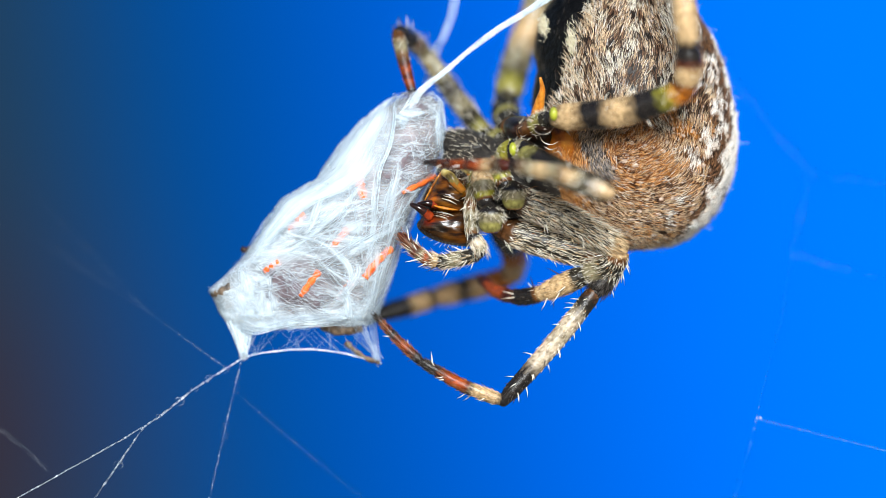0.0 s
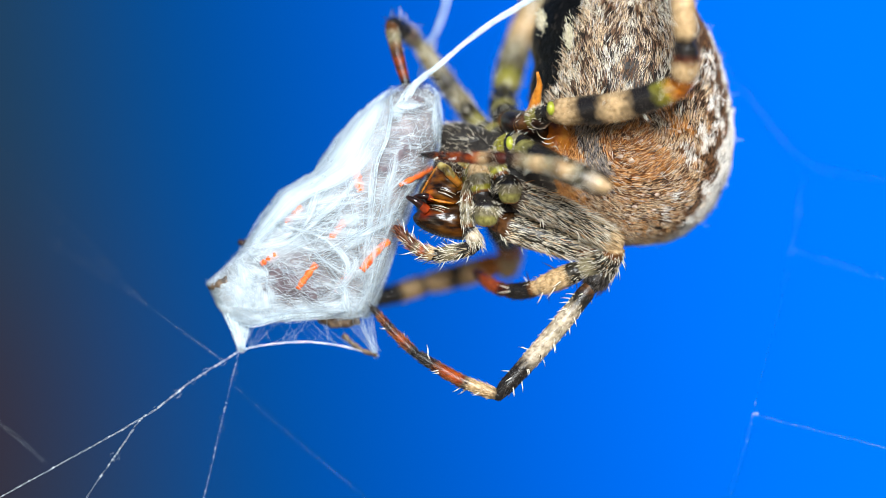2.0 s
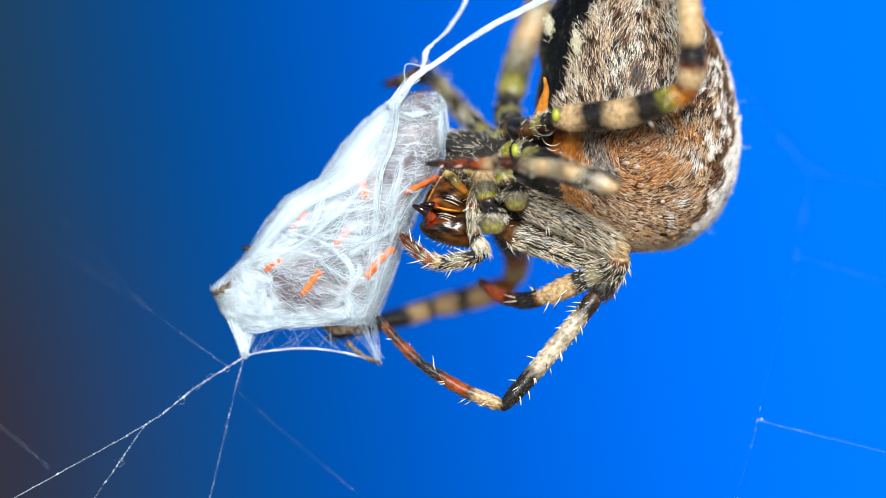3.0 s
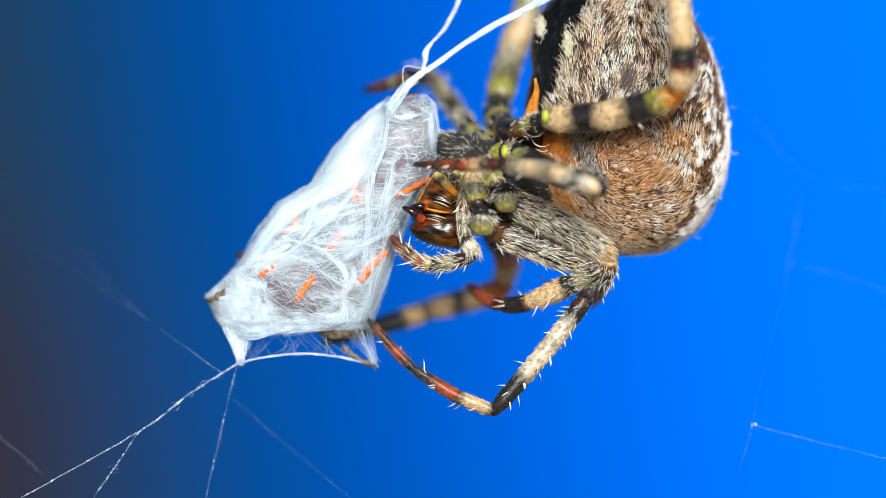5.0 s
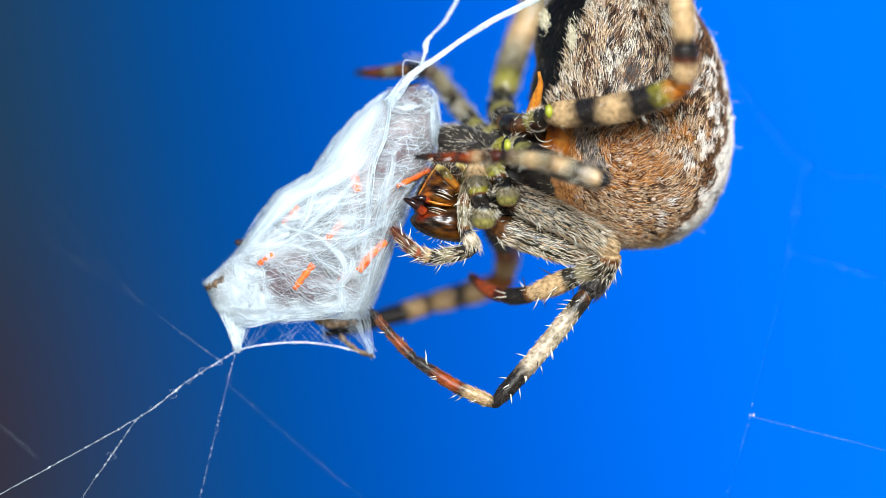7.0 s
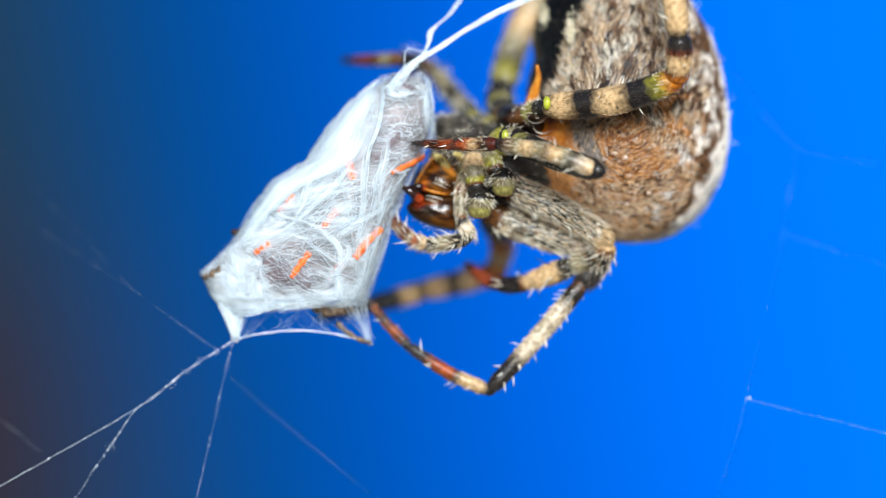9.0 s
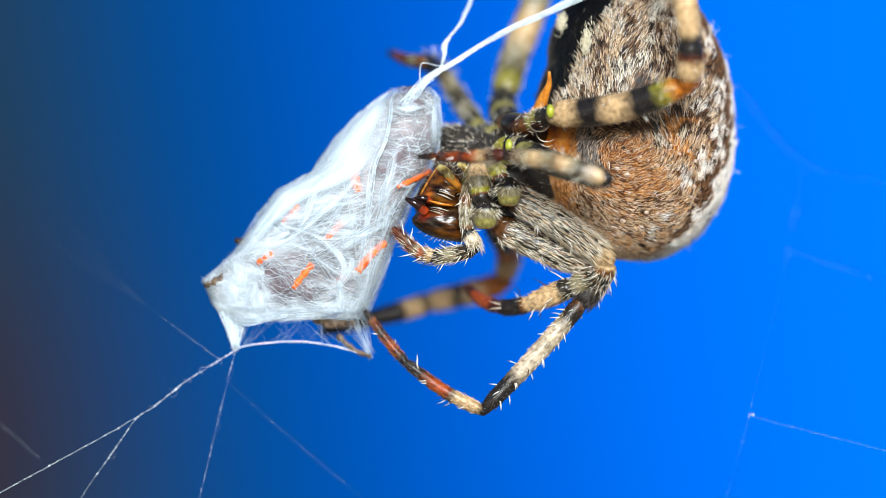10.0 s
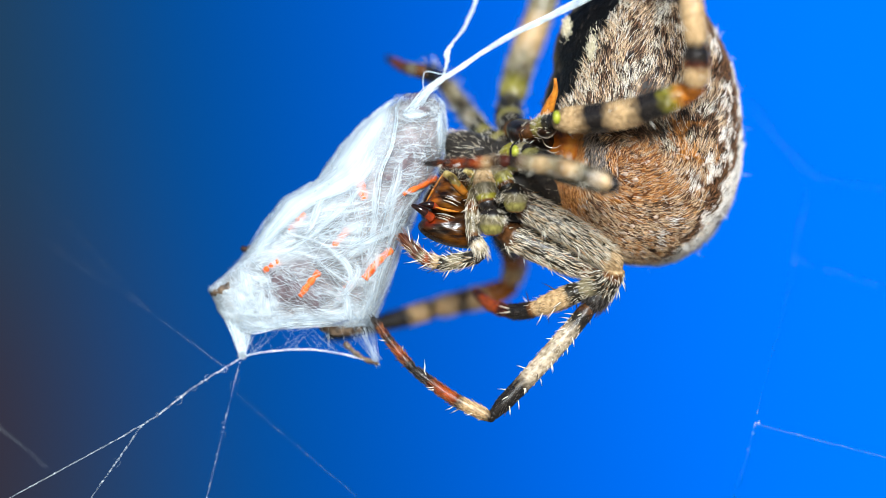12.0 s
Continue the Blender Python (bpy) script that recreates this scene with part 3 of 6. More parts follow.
    def limb(name, points, radii, mat, label, depth_off):
        sh = Shape(origin)
        line = spline([front(x, z, -depth_off) if depth_off else at(x, z, d) for x, z, d in points], 5)
        sh.tube(line, lambda t: radii[0] + (radii[1] - radii[0]) * t + 0.03 * math.sin(t * 19), 8, 0)
        sh.done(name, [mat], root, label)

    limb("prey_leg", [(-5.475, -0.975, 0.58), (-5.9, -1.525, 0.60), (-6.3, -2.075, 0.48)], (0.16, 0.13), PREY_ORANGE, "bright orange leg joint of the prey", 0.0)
    limb("prey_leg", [(-2.3, 0.025, 0.13), (-2.9, -0.525, 0.50), (-3.475, -1.275, 0.63)], (0.17, 0.20), PREY_ORANGE, "bright orange leg joint of the prey", 0.06)
    limb("prey_leg", [(-0.4, 3.225, 0), (-1, 2.875, 0), (-1.8, 2.5, 0)], (0.15, 0.11), PREY_ORANGE, "bright orange leg joint of the prey", -0.02)
    limb("prey_leg", [(-4.2, 0.9, 0), (-4.6, 0.45, 0), (-4.9, 0.1, 0)], (0.18, 0.15), PREY_ORANGE, "bright orange leg joint of the prey", 0.12)
    limb("prey_leg", [(-7.2, -0.55, 0), (-7.6, -0.8, 0), (-7.9, -1.0, 0)], (0.17, 0.16), PREY_ORANGE, "bright orange leg joint of the prey", 0.14)
    limb("prey_leg", [(-3.75, 3.225, 0.28), (-3.65, 2.725, 0.30), (-3.5, 2.225, 0.34)], (0.24, 0.20), PREY_ORANGE, "bright orange leg joint of the prey", 0.15)
    limb("prey_leg", [(-6.1, 1.575, 0.33), (-6.475, 1.15, 0.36), (-6.8, 0.825, 0.33)], (0.17, 0.18), PREY_ORANGE, "bright orange leg joint of the prey", 0.12)
    limb("prey_leg", [(-4.05, -1.475, 0.56), (-4.3, -1.775, 0.58), (-4.6, -2.225, 0.48)], (0.16, 0.13), PREY_ORANGE, "bright orange leg joint of the prey", 0.12)
    limb("prey_foot", [(-8.2, 0.125, -1.5), (-8.65, -0.05, -1.4), (-8.925, 0.025, -1.4)], (0.16, 0.12), PREY_DARK, "dark foot of the prey that juts out of the silk", 0)
    limb("prey_wing_tip", [(-9.35, -1.70, 0), (-9.8, -1.90, 0), (-10.15, -2.0, 0)], (0.24, 0.16), PREY_TAN, "brown wing tip that pushes the silk out", 0.21)
    limb("prey_claw", [(-4.3, -4.125, -1.4), (-3.6, -4.725, -1.3), (-2.8, -5.05, -1.3)], (0.12, 0.10), PREY_TAN, "brown claw held in the silk's hem", 0)
    limb("prey_abdomen_tip", [(-5.35, -3.375, -1.4), (-4.6, -3.575, -1.2), (-3.6, -3.375, -1.3)], (0.20, 0.32), PREY_TAN, "brown tip of the prey's body", 0)

    # dense sheet over the outer side, ending in a sharp fold: outer edge and fold, from the top down
    sheet = [
        (-2.15, 6.85, -1.275, 7.125), (-3.05, 6.45, -2, 6.525), (-3.75, 5.9, -2.1, 5.6), (-4.75, 4.75, -2.3, 4.525), (-5.85, 3.3, -2.85, 3.425),
        (-6.8, 2.65, -3.9, 2.6), (-7.45, 2.2, -5.3, 2.0), (-7.95, 1.25, -6.5, 1.2), (-8.4, 0.5, -7.4, 0.3), (-8.9, -0.35, -8.0, -0.6),
    ]
    edge = spline([Vector((r[0], 0, r[1])) for r in sheet], 5)
    fold = spline([Vector((r[2], 0, r[3])) for r in sheet], 5)
    for layer in range(2):
        s = Shape(origin)
        rows = []
        for i, (a, b) in enumerate(zip(edge, fold)):
            row = []
            for k in range(25):
                t = k / 24
                p = a.lerp(b, t * (1.0 if layer == 0 else 0.9))
                wave = 0.07 * noise.noise((i * 0.10, t * 3 + layer * 7, 9)) + 0.035 * noise.noise((i * 0.25, t * 9, 2 + layer))
                row.append(front(p.x, p.z, 0.12 + 0.10 * layer + wave + 0.22 * t ** 6))
            rows.append(row)
        s.ribbon(rows)
        s.done("silk_sheet", [SILK_SHEET], root, "dense white silk sheet folded over the prey")
    # rolled rim of the fold
    s = Shape(origin)
    ridge = spline([Vector((x, 0, z)) for x, z in ((-1.275, 7.125,), (-2, 6.525,), (-2.1, 5.6,), (-2.3, 4.525,), (-2.725, 3.425,), (-2.85, 2.275,), (-3, 1.15,))], 8)
    for i in range(22):
        a, b = rnd.uniform(0, 0.5), rnd.uniform(0.6, 1.0)
        line = []
        for k in range(16):
            p = ridge[int((a + (b - a) * k / 15) * (len(ridge) - 1))]
            line.append(front(p.x + rnd.gauss(0, 0.012) - 0.06 + 0.07 * math.sin(i * 1.7), p.z, 0.30 + 0.05 * math.sin(i * 2.3)))
        s.tube(line, [0.007] * 16, 3, 0)
    s.done("silk_fold", [SILK_FIBRE], root, "rolled white rim of the folded silk")

    def strip(sh, x, z, ang, length, wide, bow, proud, n=12, across=5, seed=0.0):
        """A combed ribbon laid on the wrapping, centred at x, z and turned by ang degrees."""
        c, sn = math.cos(radians(ang)), math.sin(radians(ang))
        rows = []
        for i in range(n + 1):
            t = i / n - 0.5
            wob = 0.10 * length * 0.3 * noise.noise((t * 2.5, seed, 1.0))
            px, pz = t * length, bow * length * (0.25 - t * t) * 2 + wob
            w = wide * (0.75 + 0.25 * math.cos(t * 3.0)) * (1 + 0.35 * noise.noise((t * 4, seed, 5.0)))
            row = []
            for k in range(across):
                q = (k / (across - 1) - 0.5) * w
                row.append(front(x + c * px - sn * (pz + q), z + sn * px + c * (pz + q), proud + 0.05 * math.cos(t * 3) * (1 - abs(q / w) * 1.6)))
            rows.append(row)
        sh.ribbon(rows)

    # wings and flank of the prey that show where the silk is thin
    for x, z, ang, length, wide in ((-1.15, 6.625, 70, 1.5, 1.5), (-1.8, 3.775, 66, 2.6, 1.7), (-6.55, -1.925, -18, 3.4, 2.6), (-2.35, -0.525, 58, 1.4, 0.6)):
        sh = Shape(origin)
        strip(sh, x, z, ang, length, wide, 0.05, -0.02, 14, 9, x)
        sh.done("prey_wing", [PREY_WING], root, "brownish wing of the prey under thin silk")
    # where the ribbons lie: x, z, reach x, reach z, turn, its scatter, length, width, count
    UPPER = [
        (-3.975, 4.775, 1.2, 2.0, 58, 8, 3.8, 1.3, 4),
        (-5.975, 2.15, 1.8, 1.2, 40, 10, 3.6, 1.4, 5),
        (-4.85, 0.65, 2.6, 0.9, 20, 12, 4.2, 0.40, 6),
        (-3.975, 1.025, 1.8, 1.6, 62, 16, 3.6, 0.45, 5),
        (-5.6, 0.025, 2.6, 1.0, -28, 14, 3.4, 0.35, 4),
    ]
    LOWER = [
        (-8.6, -1.475, 1.0, 1.2, -60, 18, 2.6, 1.0, 6),
        (-2.85, -0.725, 0.6, 2.2, 76, 7, 3.4, 0.40, 7),
        (-0.125, 5.15, 0.1, 1.6, 88, 6, 2.6, 0.25, 3),
        (-6.1, -3.175, 2.8, 0.25, 3, 8, 2.8, 0.4, 8),
        (-3.85, -2.35, 0.9, 0.8, 30, 40, 1.8, 0.45, 5),
        (-1.725, 1.525, 0.6, 1.2, 62, 10, 2.6, 0.35, 4),
    ]
    for x, z, rx, rz, turn, scatter, length, wide, count in UPPER + LOWER:
        for i in range(count):
            sh = Shape(origin)
            strip(sh, x + rnd.uniform(-rx, rx), z + rnd.uniform(-rz, rz), rnd.gauss(turn, scatter), length * rnd.uniform(0.6, 1.25), wide * rnd.uniform(0.4, 1.5),
                  rnd.gauss(0, 0.16), rnd.uniform(0.05, 0.20), seed=rnd.uniform(0, 90))
            sh.done("silk_band", [SILK_COMBED if i % 4 == 0 else SILK_WISP], root)
    # thicker drawn bands: their lines over the wrapping, width
    for places, wide in (
            ([(-2.25, 5.35), (-2.6, 4.55), (-2.9, 3.25), (-3.0, 2.3), (-3.0, 1.25), (-3.2, -0.2), (-3.4, -2.05), (-3.45, -3.1)], 0.20),
            ([(-2.4, 2.25), (-3.9, 1.85), (-5.5, 1.5), (-6.8, 1.0)], 0.34),
            ([(-1.3, 1.4), (-2.6, 0.75), (-3.9, 0.0), (-4.6, -0.3)], 0.42),
            ([(-7.3, 0.75), (-5.5, 0.25), (-4.5, -0.45), (-4.15, -1.2), (-4.5, -2.1)], 0.36),
            ([(-6.5, 0.72), (-5.0, 0.45), (-3.6, 0.35), (-2.9, 0.5)], 0.26),
            ([(-4.2, -0.2), (-3.75, -1.0), (-4.4, -2.0), (-5.3, -2.6)], 0.30),
            ([(-1.4, 1.4), (-2.3, -0.85), (-2.95, -2.85)], 0.14),
            ([(-1.7, 1.1), (-2.7, -1.0), (-3.2, -3.0)], 0.10),
            ([(-7.9, -0.6), (-6.4, 0.2), (-4.2, 2.1), (-3.2, 3.6)], 0.30),
            ([(-2.15, 6.15), (-1.4, 6.05), (-0.45, 6.2)], 0.30),
            ([(-0.35, 6.6), (-0.22, 5.4), (-0.25, 4.2)], 0.40),
            ([(-2.2, 2.9), (-1.4, 2.5), (-0.7, 2.75)], 0.20)):
        line = spline([Vector((x, 0, z)) for x, z in places], 6)
        for layer in range(2):
            shift, lift = rnd.gauss(0, 0.3) * wide, 0.12 + 0.03 * layer
            rows = []
            for i, p in enumerate(line):
                t = i / (len(line) - 1)
                way = line[min(i + 1, len(line) - 1)] - line[max(i - 1, 0)]
                side = Vector((-way.z, 0, way.x)).normalized()
                w = wide * (0.6 + 0.5 * math.sin(math.pi * t)) * (1 + 0.5 * noise.noise((t * 4, layer * 3.0, places[0][0])))
                rows.append([front(p.x + side.x * (q * w + shift), p.z + side.z * (q * w + shift), lift + 0.07 * (0.25 - q * q)) for q in (-0.5, -0.25, 0.0, 0.25, 0.5)])
            sh = Shape(origin)
            sh.ribbon(rows)
            sh.done("silk_band", [SILK_DRAWN], root)
    # thin crinkled fibres
    s = Shape(origin)
    combed = [(-6.5, -1.7, 1.7, 0.9, -34, 9, 2.0, 0, 32), (-5.6, -2.6, 2.2, 0.45, -14, 22, 1.5, 0, 20), (-1.0, 5.1, 0.75, 1.5, 35, 75, 1.8, 0, 16), (-1.6, 3.4, 0.8, 0.8, 20, 16, 2.2, 0, 5)]
    for x, z, rx, rz, turn, scatter, length, wide, count in UPPER + LOWER + combed:
        for i in range(count * 2):
            px, pz = x + rnd.gauss(0, rx * 0.6), z + rnd.gauss(0, rz * 0.6)
            ang, size, bow = radians(rnd.gauss(turn, scatter * 1.1)), length * rnd.uniform(0.5, 1.2), rnd.gauss(0, 0.30)
            lift, line = rnd.uniform(0.05, 0.20), []
            for k in range(13):
                t = k / 12 - 0.5
                q = bow * size * (0.25 - t * t) * 2 + 0.09 * noise.noise((t * 5, i * 1.7, px))
                line.append(front(px + math.cos(ang) * t * size - math.sin(ang) * q, pz + math.sin(ang) * t * size + math.cos(ang) * q, lift))
            r = rnd.choice((0.003, 0.004, 0.005, 0.006)) if wide == 0 else rnd.choice((0.004, 0.005, 0.007, 0.010))
            s.tube(line, [r * (0.45 + 0.55 * math.sin(math.pi * k / 12)) for k in range(13)], 3, 0)
    # bright edge of the flank
    for i in range(26):
        a, b = rnd.uniform(0.0, 0.2), rnd.uniform(0.22, 0.5)
        v = rnd.gauss(0.0, 0.012)
        s.tube([bundle_point(a + (b - a) * k / 14, (v + 0.01 * noise.noise((k * 0.4, i, 3))) % 1.0, 0.05) for k in range(15)], [rnd.uniform(0.006, 0.014)] * 15, 3, 0)
    # smooth outer edge
    for i in range(26):
        a, b = rnd.uniform(0.02, 0.55), rnd.uniform(0.3, 0.86)
        v = 0.5 + rnd.gauss(0.0, 0.014)
        s.tube([bundle_point(a + (b - a) * k / 14, v + 0.006 * noise.noise((k * 0.4, i, 7)), 0.03) for k in range(15)], [rnd.uniform(0.010, 0.024)] * 15, 4, 0)
    # curls about the top
    for i in range(12):
        c = front(rnd.gauss(-1.5, 0.5), rnd.gauss(6.7, 0.25), 0.15)
        turn, rad = rnd.uniform(0, 6), rnd.uniform(0.10, 0.25) * MM
        s.tube([c + Vector((math.cos(turn + w * 0.45) * rad, rnd.uniform(-1, 1) * 0.00003, math.sin(turn + w * 0.45) * rad * 0.7)) for w in range(10)], [0.006] * 10, 3, 0)
    s.done("fibre_layer", [SILK_FIBRE], root, "fine white crinkled fibres round the prey", "stuff")
    # long taut strands over the rest
    for a, b in (((-7.85, -0.725,), (-2.35, 1.15,)), ((-8.225, -1.475,), (-3.35, 0.025,)), ((-7.1, 0.525,), (-1.6, 2.275,)), ((-6.6, 1.025,), (-3.6, -2.975,)), ((-4.35, 3.525,), (-3.1, -2.975,)),
                 ((-5.6, -0.725,), (-1.725, 1.4,)), ((-2.1, 3.525,), (-3.6, -0.725,)), ((-3.1, 4.775,), (-5.6, -0.975,)), ((-8.85, -1.975,), (-4.6, -0.725,)), ((-1.225, 2.525,), (-3.225, -2.975,))):
        sh = Shape(origin)
        bow = rnd.gauss(0, 0.55)
        for i in range(rnd.randint(3, 5)):
            da, db = rnd.gauss(0, 0.14), rnd.gauss(0, 0.14)
            line = []
            for k in range(15):
                t = k / 14
                line.append(front(a[0] + (b[0] - a[0]) * t + da * (1 - t) + db * t, a[1] + (b[1] - a[1]) * t + bow * math.sin(t * 3.14) - da * (1 - t) + db * t, 0.20 + 0.05 * math.sin(t * 3.14)))
            sh.tube(line, [rnd.uniform(0.004, 0.009)] * 15, 3, 0)
        sh.done("silk_fold", [SILK_FINE], root, "taut white strand of several threads")
    # bright lower rim
    s = Shape(origin)
    for i in range(70):
        a, b = rnd.uniform(0, 0.5), rnd.uniform(0.5, 1.0)
        path = spline([Vector((x, 0, z)) for x, z in ((-9, -3.475,), (-8.225, -3.65,), (-6.85, -3.325,), (-5.35, -3.225,), (-4.1, -2.975,), (-3.35, -3.275,))], 6)
        line = []
        off = rnd.gauss(0, 0.10)
        for k in range(12):
            p = path[int((a + (b - a) * k / 11) * (len(path) - 1))]
            line.append(front(p.x, p.z + off * (1 - 0.5 * k / 11) + rnd.gauss(0, 0.01), rnd.uniform(0.06, 0.10)))
        s.tube(line, [rnd.uniform(0.006, 0.014)] * 12, 3, 0)
    s.done("lower_rim", [SILK_FIBRE], root, "bright gathered lower rim of the silk")
    # film from the tip down to the thread
    outer = spline([at(-10.25, -2.1, -1.3), at(-9.75, -3.0, -1.2), at(-9.3, -3.9, -1.1), at(-8.95, -4.7, -1.0)], 6)
    inner = spline([at(-8.6, -2.4, -0.2), at(-8.3, -3.2, -0.5), at(-8.25, -3.9, -0.9), at(-8.65, -4.65, -1.0)], 6)
    for layer in range(2):
        s = Shape(origin)
        s.ribbon([[a.lerp(b, k / 10) + Vector((0, -0.00012 * math.sin(k * 0.9 + layer * 2) - 0.00010 * layer, 0)) for k in range(11)] for a, b in zip(outer, inner)])
        s.done("lower_film", [SILK_COMBED], root, "thin silk film drawn down to one thread")
    # loose fuzz
    s = Shape(origin)
    for i in range(110):
        u, v = rnd.random(), rnd.random()
        p = bundle_point(u, v, 0.02)
        way = (p - origin).normalized() * 0.6 + jitter(0.5)
        s.hair(p, way, rnd.uniform(0.15, 0.5), 0.006, 0, jitter(0.4))
    s.done("silk_fuzz", [SILK_FINE], root, "loose fuzz of silk ends", "stuff")
    # hem: the lower cord, the tip and the corner
    hem = [at(-8.8, -4.775, -1.0), at(-7.85, -4.575, -1.0), at(-6.1, -4.425, -1.1), at(-4.35, -4.625, -1.2), at(-2.75, -5.05, -1.3)]
    line = spline(hem, 8)
    s = Shape(origin)
    for i in range(3):
        off = jitter(0.00002)
        s.tube([p + off + jitter(0.000012) for p in line], [0.012] * len(line), 5, 0)
    s.done("hem_cord", [SILK_FIBRE], root)
    s = Shape(origin)
    for i in range(60):
        q = rnd.random()
        a = at(-10 + q * 1.6, (-2.175) - q * 1.5, -1.3 + rnd.uniform(-0.3, 0.5))
        b = at(-8.8, -4.775, -1.0) + jitter(0.00008)
        s.tube(spline([a, a.lerp(b, 0.5) + jitter(0.00006), b], 4), [0.02] * 9, 4, 0)
    s.done("hanging_tip", [SILK_FIBRE], root, "white tip where the silk runs into one thread")
    s = Shape(origin)
    for i in range(26):
        a = at(-3.225 + rnd.uniform(-0.9, 0.2), (-2.975) + rnd.uniform(-0.4, 0.6), -1.2 + rnd.uniform(-0.5, 0.8))
        b = at(-2.825, -5, -1.3) + jitter(0.00008)
        s.tube(spline([a, a.lerp(b, 0.5) + jitter(0.00005), b], 4), [rnd.uniform(0.004, 0.009)] * 9, 3, 0)
    s.done("hanging_corner", [SILK_FIBRE], root)
    s = Shape(origin)
    for i in range(36):
        t = rnd.random()
        a = at(-8.85 + t * 5.6, (-3.6) + t * 0.8 + rnd.uniform(-0.2, 0.3), -1.2 + rnd.uniform(-0.4, 0.5))
        k = min(max(t + rnd.gauss(0, 0.25), 0), 1)
        b = line[int(k * (len(line) - 1))]
        s.tube(spline([a, a.lerp(b, 0.5) + Vector((0, 0, -0.00008)), b], 3), [rnd.uniform(0.003, 0.006)] * 7, 3, 0)
    s.done("hem_threads", [SILK_FINE], root, "open veil of threads above the hem", "stuff")
    return root


bundle = build_bundle()


# ---- web ----
def thread_mesh(points, r, beads, curls=0, bead_r=0.05):
    """A thread through places (x, z, d) with glue beads on it."""
    o = at(*points[0])
    s = Shape(o)
    line = spline([at(*p) for p in points], 10)
    line = [p + jitter(0.000008) for p in line]
    s.tube(line, [r] * len(line), 5, 0)
    for i in range(beads):
        k = rnd.random() * (len(line) - 1.001)
        p = line[int(k)].lerp(line[int(k) + 1], k % 1)
        q = bead_r * rnd.uniform(0.35, 1.0) * MM
        way = (line[int(k) + 1] - line[int(k)]).normalized() * q * 1.3
        a, b = side_axes(way)
        s.blob(p + a * rnd.uniform(-1, 1) * q * 0.5, (a * q, b * q, way), 0, 5, 6)
    for i in range(curls):
        k = rnd.uniform(0.1, 0.5) * (len(line) - 2)
        p = line[int(k)]
        rad = rnd.uniform(0.12, 0.3) * MM
        turn = rnd.uniform(0, 6)
        loop = [p + Vector((math.cos(turn + w * 0.5) * rad * (1 - w * 0.03), rnd.uniform(-1, 1) * 0.00004, math.sin(turn + w * 0.5) * rad * 0.7)) for w in range(9)]
        s.tube(loop, [r * 0.45] * 9, 4, 0)
    return s


def build_web():
    root = new("spider_web")
    root.location = at(-8.85, -4.775, -1.0)
    tagged(root, "torn orb web, thin white threads with glue beads", "spider web")
    lower = [
        ([(-8.825, -4.8, -1.0), (-10.975, -6.175, -0.8), (-13.225, -7.85, -0.5), (-18.85, -11.025, 0), (-29.6, -17.1, 1)], 0.0075, 110, 5, 0.038, SILK_FIBRE),
        ([(-8.9, -4.925, -1.0), (-9.3, -6.475, -0.9), (-9.8, -8.725, -0.9), (-10.35, -11.025, -0.8), (-11.85, -17.475, -0.8)], 0.0018, 44, 4, 0.023, SILK_FIBRE),
        ([(-13.25, -7.875, -0.5), (-14.3, -9.425, -0.6), (-15.4, -11.025, -0.6), (-19.35, -16.975, -0.8)], 0.0042, 46, 2, 0.030, SILK_FIBRE),
        ([(-9.25, -6.275, -0.9), (-7.1, -8.125, -1.2), (-3.6, -11.025, -1.8), (2.9, -16.475, -3)], 0.0008, 40, 0, 0.014, SILK_FINE),
    ]
    faint = [
        ([(-9.6, -5.275, -1.0), (-11.45, -3.95, -1.3)], 0.0022, 16, 0, 0.02, SILK_FINE),
        ([(-11.45, -3.95, -1.3), (-12.925, -2.875, 3.0), (-14.675, -1.725, 6), (-17.925, 0.4, 11), (-27.1, 6.275, 24)], 0.0004, 40, 0, 0.016, SILK_FINE),
        ([(-17.475, -9.775, -3), (-19.6, -7.975, -3.5), (-27.1, -1.975, -5)], 0.0030, 6, 0, 0.03, SILK_FINE),
        ([(13.9, -7.525, -1.5), (19.6, -8.925, -1.0), (27.9, -10.975, 0)], 0.0026, 4, 0, 0.03, SILK_FINE),
        ([(13.9, -7.525, -1.5), (13.4, -9.35, -2), (12.9, -11.025, -3), (11.15, -16.975, -5)], 0.0005, 6, 0, 0.022, SILK_FINE),
        ([(13.9, -7.525, -1.5), (14.15, -6.225, 1), (15.125, -2.3, 6), (15.525, -0.225, 8), (16.2, 3.65, 10)], 0.0005, 12, 0, 0.022, SILK_FINE),
    ]
    near = [
        ([(-12.85, -2.925, 3.0), (-14.175, -1.675, 6), (-16.675, 0.95, 11), (-21.6, 5.65, 18)], 0.0003, 36, 0, 0.015, SILK_FINE),
        ([(10.9, 9.525, 12), (13.075, 7.2, 11), (16.2, 3.65, 10), (20.025, 2.8, 10), (27.9, 0.775, 10)], 0.0009, 4, 0, 0.022, SILK_FINE),
        ([(15.525, -0.225, 8), (20.025, -1.55, 8), (27.9, -3.85, 9)], 0.0009, 3, 0, 0.02, SILK_FINE),
    ]
    for points, r, beads, curls, bead_r, mat in lower + faint + near:
        thread_mesh(points, r, beads, curls, bead_r).done("thread", [mat], root)
    s = Shape(at(13.9, -7.525, -1.5))
    for i in range(5):
        q = rnd.uniform(0.015, 0.035) * MM
        s.blob(at(13.9, -7.475, -1.5) + jitter(0.00009), ((q, 0, 0), (0, q, 0), (0, 0, q * 1.4)), 0, 6, 7)
    s.done("thread_knot", [SILK_FIBRE], root)
    return root


web = build_web()


